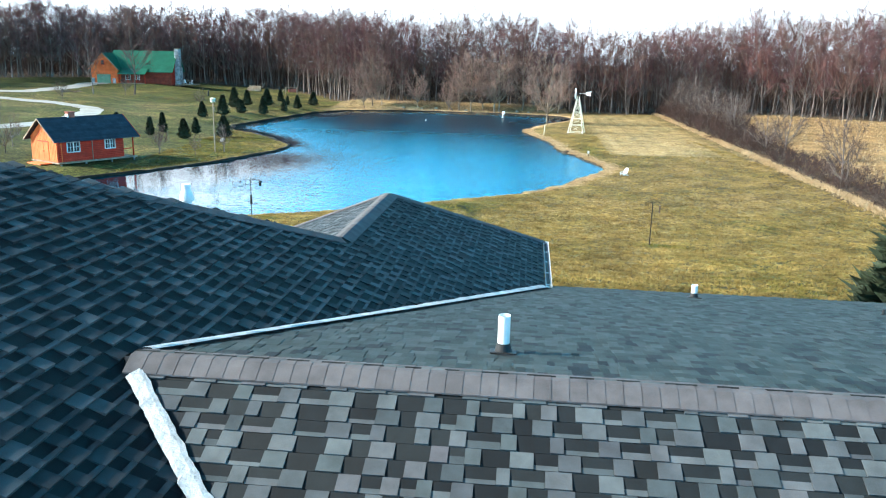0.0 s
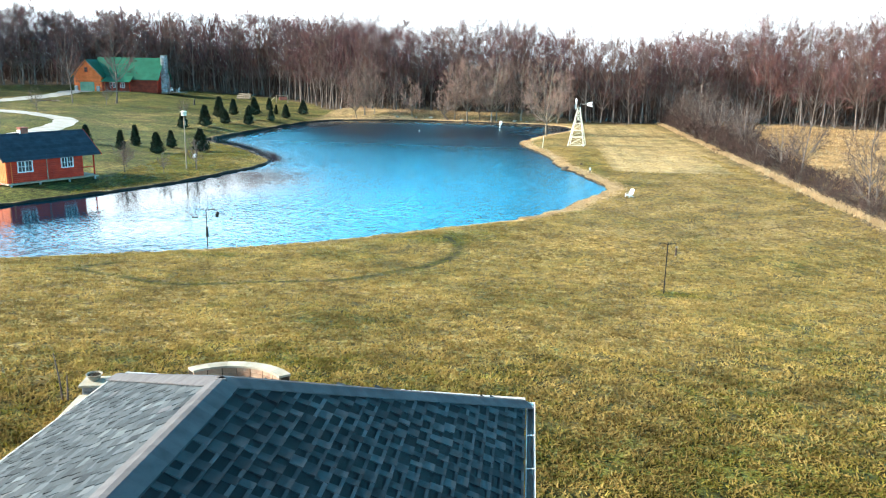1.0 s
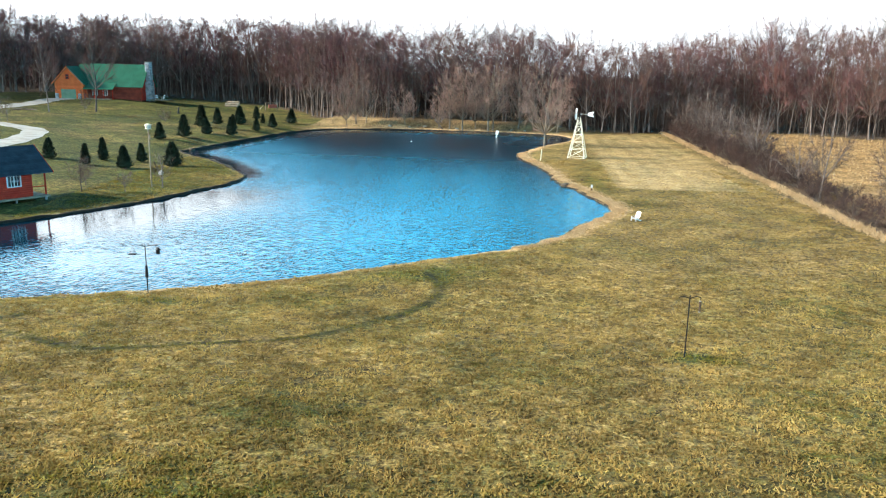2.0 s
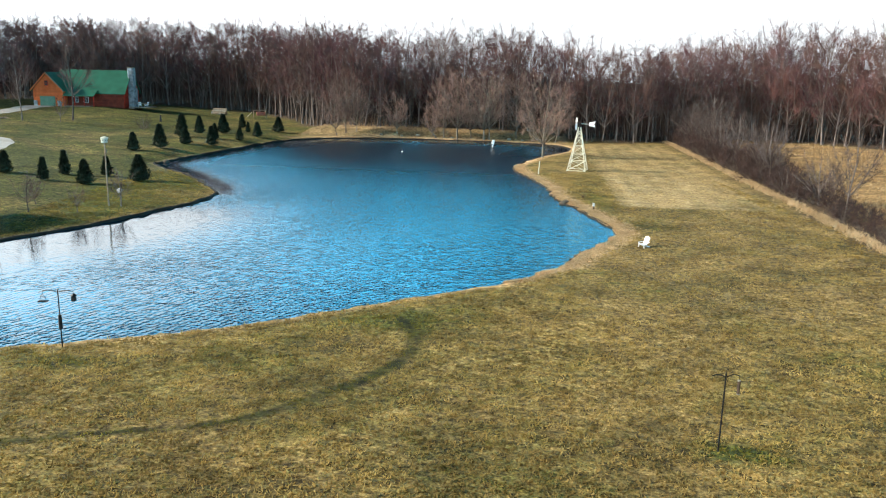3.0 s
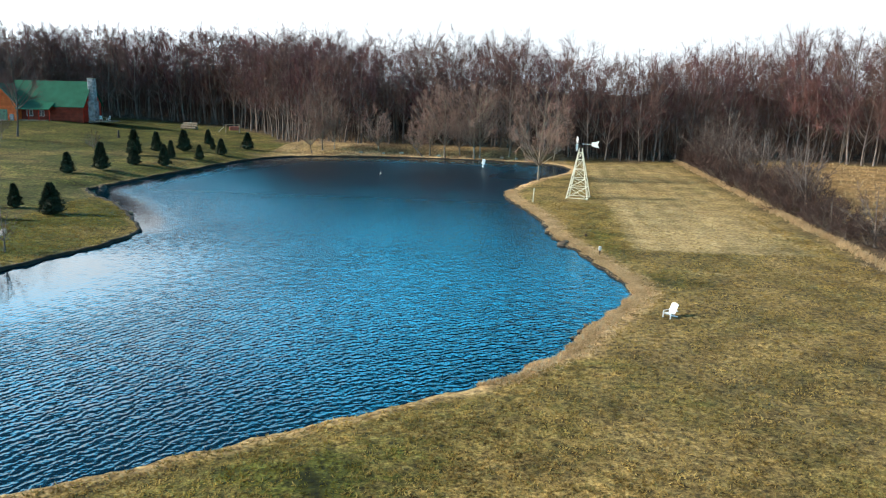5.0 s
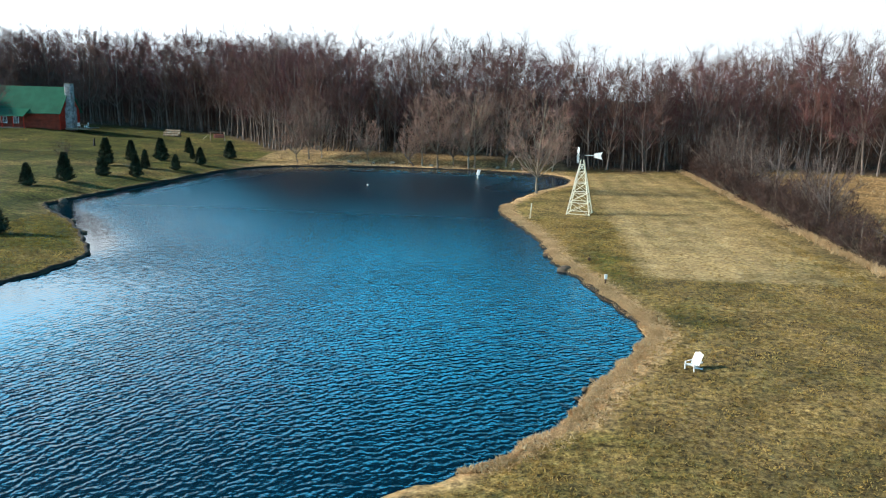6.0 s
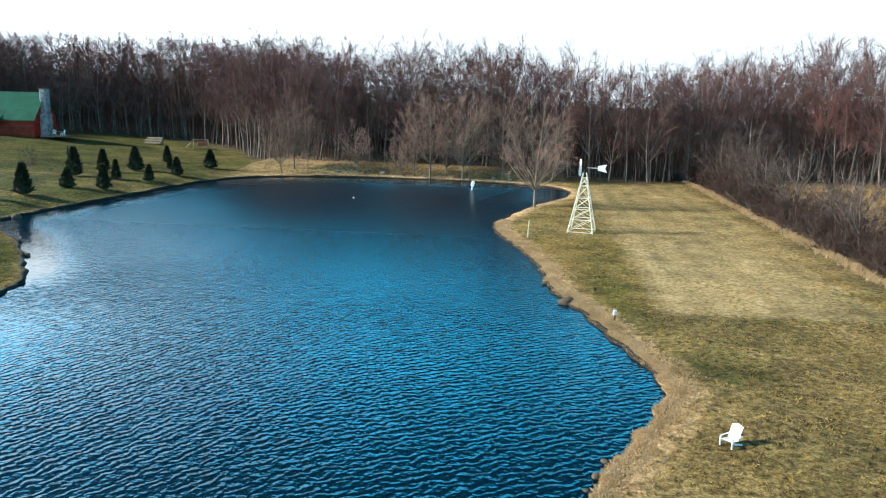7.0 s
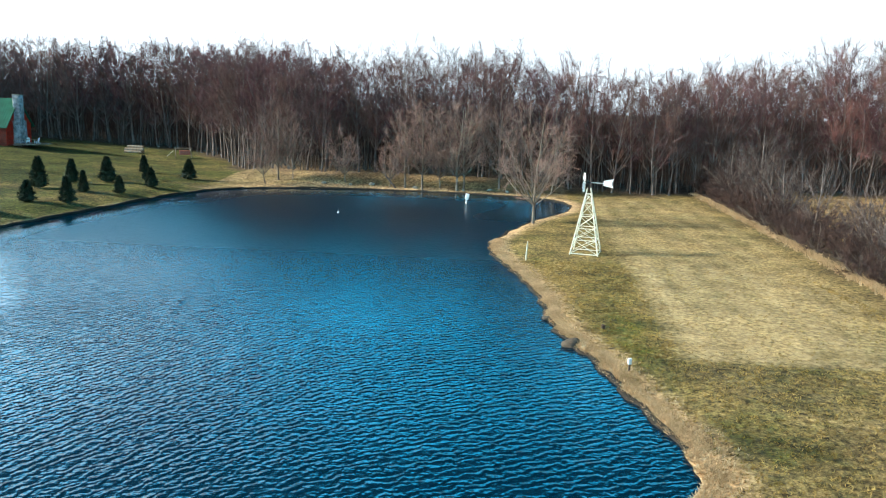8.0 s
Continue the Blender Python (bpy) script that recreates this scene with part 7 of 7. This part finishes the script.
def boulder(name, x, y, size, mat, label, squash=0.6, seed=1, z=None, group=""):
    bm = bmesh.new()
    bmesh.ops.create_icosphere(bm, subdivisions=3, radius=1.0)
    for v in bm.verts:
        k = 1 + 0.22 * noise.noise(v.co * 1.3 + Vector((seed * 7.1, 0, 0))) + 0.1 * noise.noise(v.co * 3.1 + Vector((0, seed * 3.3, 0)))
        v.co = Vector((v.co.x * size[0] * k, v.co.y * size[1] * k, v.co.z * size[2] * k))
    ob = new(name, as_mesh(name, bm, mat, smooth=True))
    ob.matrix_basis = pose(x, y, ground_at(x, y) + size[2] * 0.25 if z is None else z, 0, 0, 40 * seed)
    return tagged(ob, label, "rock", group)


boulder("rock", 12.0, 115.7, (0.72, 0.5, 0.32), ROCK, "tan flat rock at the water's edge", seed=1, z=0.1)
for i, (x, y, s) in enumerate([(11.75, 89.4, 0.17), (12.2, 90.7, 0.14), (11.3, 88.2, 0.1), (10.6, 121.3, 0.25), (10.3, 126.6, 0.2), (-46.3, 140.6, 0.5), (-37.5, 128, 0.3), (-33.0, 122.2, 0.28)]):
    boulder("rock", x, y, (s * 1.4, s, s * 0.7), ROCK, "small brown rock at the water's edge", seed=i + 2, z=0.08, group="shore rocks")
for i, (x, y, s) in enumerate([(-20, 198.3, 0.3), (-16.5, 198.8, 0.4), (-9, 198.2, 0.35), (3.4, 197.4, 0.4), (6.2, 196.8, 0.3), (-24.5, 198.0, 0.35)]):
    boulder("rock", x, y, (s * 1.3, s, s * 0.7), STONE, "pale stone lying on the far bank", seed=i + 12, group="far bank stones")


def stake(x, y, tall, wide, mat, label, top=None, category="post", lean=0):
    ob = thing("marker_post", label, category, pose(x, y, ground_at(x, y), lean, lean * 0.5, 15))
    g = bmesh.new()
    box(g, (0, 0, tall / 2 - 0.1), (wide, wide, tall + 0.2), bevel=wide * 0.12)
    part("post", g, mat, ob)
    if top:
        g = bmesh.new()
        box(g, (0, 0, tall * 0.82), (wide * 1.9, wide * 1.6, tall * 0.45), bevel=0.015)
        part("top", g, top, ob, "pale box on top")
    return ob


stake(9.2, 140.4, 1.75, 0.1, MILL, "pale weathered stake leaning near the shore", lean=4)
stick = thing("garden_stick", "pair of thin bare sticks standing in the lawn", "stick", pose(-6.6, 32.3, ground_at(-6.6, 32.3)))
for x, lean, tall in ((0.0, -0.16, 1.45), (0.16, 0.05, 0.8)):
    g = bmesh.new()
    rod(g, (x, 0, -0.1), (x + lean * 0.4, 0.02, tall * 0.5), 0.035, 0.026, 7)
    rod(g, (x + lean * 0.4, 0.02, tall * 0.5), (x + lean, 0, tall), 0.026, 0.014, 7)
    part("stem", g, BARK, stick)
boulder("rock", -25.6, 54.1, (0.4, 0.3, 0.28), RUBBER, "dark wet stone on the lawn's edge above the pond", seed=31)
stake(14.7, 110.6, 0.75, 0.1, RUST, "short brown post with a pale box by the pond", WHITE)
stake(14.1, 118.6, 0.25, 0.22, RUST, "short dark stump in the bank grass")
buoy = thing("buoy", "white float with a slim mast standing in the pond", "buoy", pose(0.6, 183.0, 0))
g = bmesh.new()
rod(g, (0, 0, -0.4), (0, 0, 0.55), 0.16, 0.1, 10)
part("float", g, PVC, buoy)
g = bmesh.new()
box(g, (0.1, 0, 1.0), (0.55, 0.16, 0.9), Matrix.Rotation(radians(14), 3, "Y"), 0.06)
part("mast_panel", g, PVC, buoy)
for x, y in ((-14.9, 168.0),):
    fl = thing("float", "small white float on the pond", "float", pose(x, y, 0.0), "pond floats")
    g = bmesh.new()
    bmesh.ops.create_uvsphere(g, u_segments=12, v_segments=8, radius=0.16)
    part("ball", g, PVC, fl)
    g = bmesh.new()
    rod(g, (0, 0, 0.15), (0, 0, 0.5), 0.02)
    part("stem", g, DARK_METAL, fl)

# log pile and timber climbing frame by the woods
pile = thing("log_pile", "heap of pale cut logs beside the woods", "log pile", pose(-73.5, 228.5, float(open_height(-73.5, 228.5))))
for i, (y, z) in enumerate([(0, 0.28), (0.6, 0.28), (1.2, 0.28), (0.3, 0.8), (0.9, 0.8), (0.6, 1.3)]):
    g = bmesh.new()
    rod(g, (-1.9 + 0.2 * (i % 3), y, z), (1.8 + 0.25 * (i % 2), y + 0.1, z), 0.3, 0.27, 10)
    part("log", g, WOOD, pile)
for i, (x, y, r) in enumerate([(-96.5, 172, 30), (-94.8, 172.8, -20)]):
    lg = thing("fallen_branch", "grey fallen branches lying on the lawn", "branch", pose(x, y, ground_at(x, y), 0, 0, r), "fallen branches")
    g = bmesh.new()
    rod(g, (-1.4, 0, 0.15), (1.4, 0.3, 0.25), 0.16, 0.08)
    rod(g, (0.2, 0.1, 0.2), (1.0, -0.8, 0.7), 0.07, 0.03)
    rod(g, (-0.4, 0.0, 0.2), (0.3, 0.9, 0.6), 0.06, 0.02)
    part("branch", g, BARK, lg)
frame_t = thing("climbing_frame", "weathered timber climbing frame beside the woods", "play frame", pose(-62.0, 227.5, float(open_height(-62.0, 227.5)), 0, 0, 25))
for x in (-1.6, 1.6):
    for y in (-0.7, 0.7):
        g = bmesh.new()
        rod(g, (x, y, 0), (x * 0.94, y * 0.5, 2.0), 0.08)
        part("post", g, WOOD, frame_t)
g = bmesh.new()
rod(g, (-1.8, 0, 2.0), (1.8, 0, 2.0), 0.09)
part("beam", g, WOOD, frame_t)
g = bmesh.new()
box(g, (0.3, 0, 1.1), (2.2, 1.0, 0.9), bevel=0.05)
part("platform", g, BRICK_RED, frame_t, "red-brown boarded platform")
g = bmesh.new()
box(g, (-2.6, 0, 0.9), (1.6, 0.5, 0.06), Matrix.Rotation(radians(-42), 3, "Y"), 0.02)
part("slide", g, STONE, frame_t, "pale slide")
ornament = thing("garden_ornament", "dark upright garden ornament on the lawn", "ornament", pose(-73.5, 195.5, ground_at(-73.5, 195.5)))
g = bmesh.new()
rod(g, (0, 0, 0), (0, 0, 0.9), 0.28, 0.16, 8)
rod(g, (0, 0, 0.9), (0.1, 0, 1.5), 0.2, 0.12, 8)
part("body", g, DARK_METAL, ornament)

# ---- pieces last: shingles, ridge caps, pavers ----
for job in close_jobs:
    parent, m, me, piece = job
    ob = new(piece, me)
    ob.parent = parent
    ob.matrix_basis = m
for m in pavers:
    ob = new("paver", paver_mesh)
    ob.parent = patio
    ob.matrix_basis = m
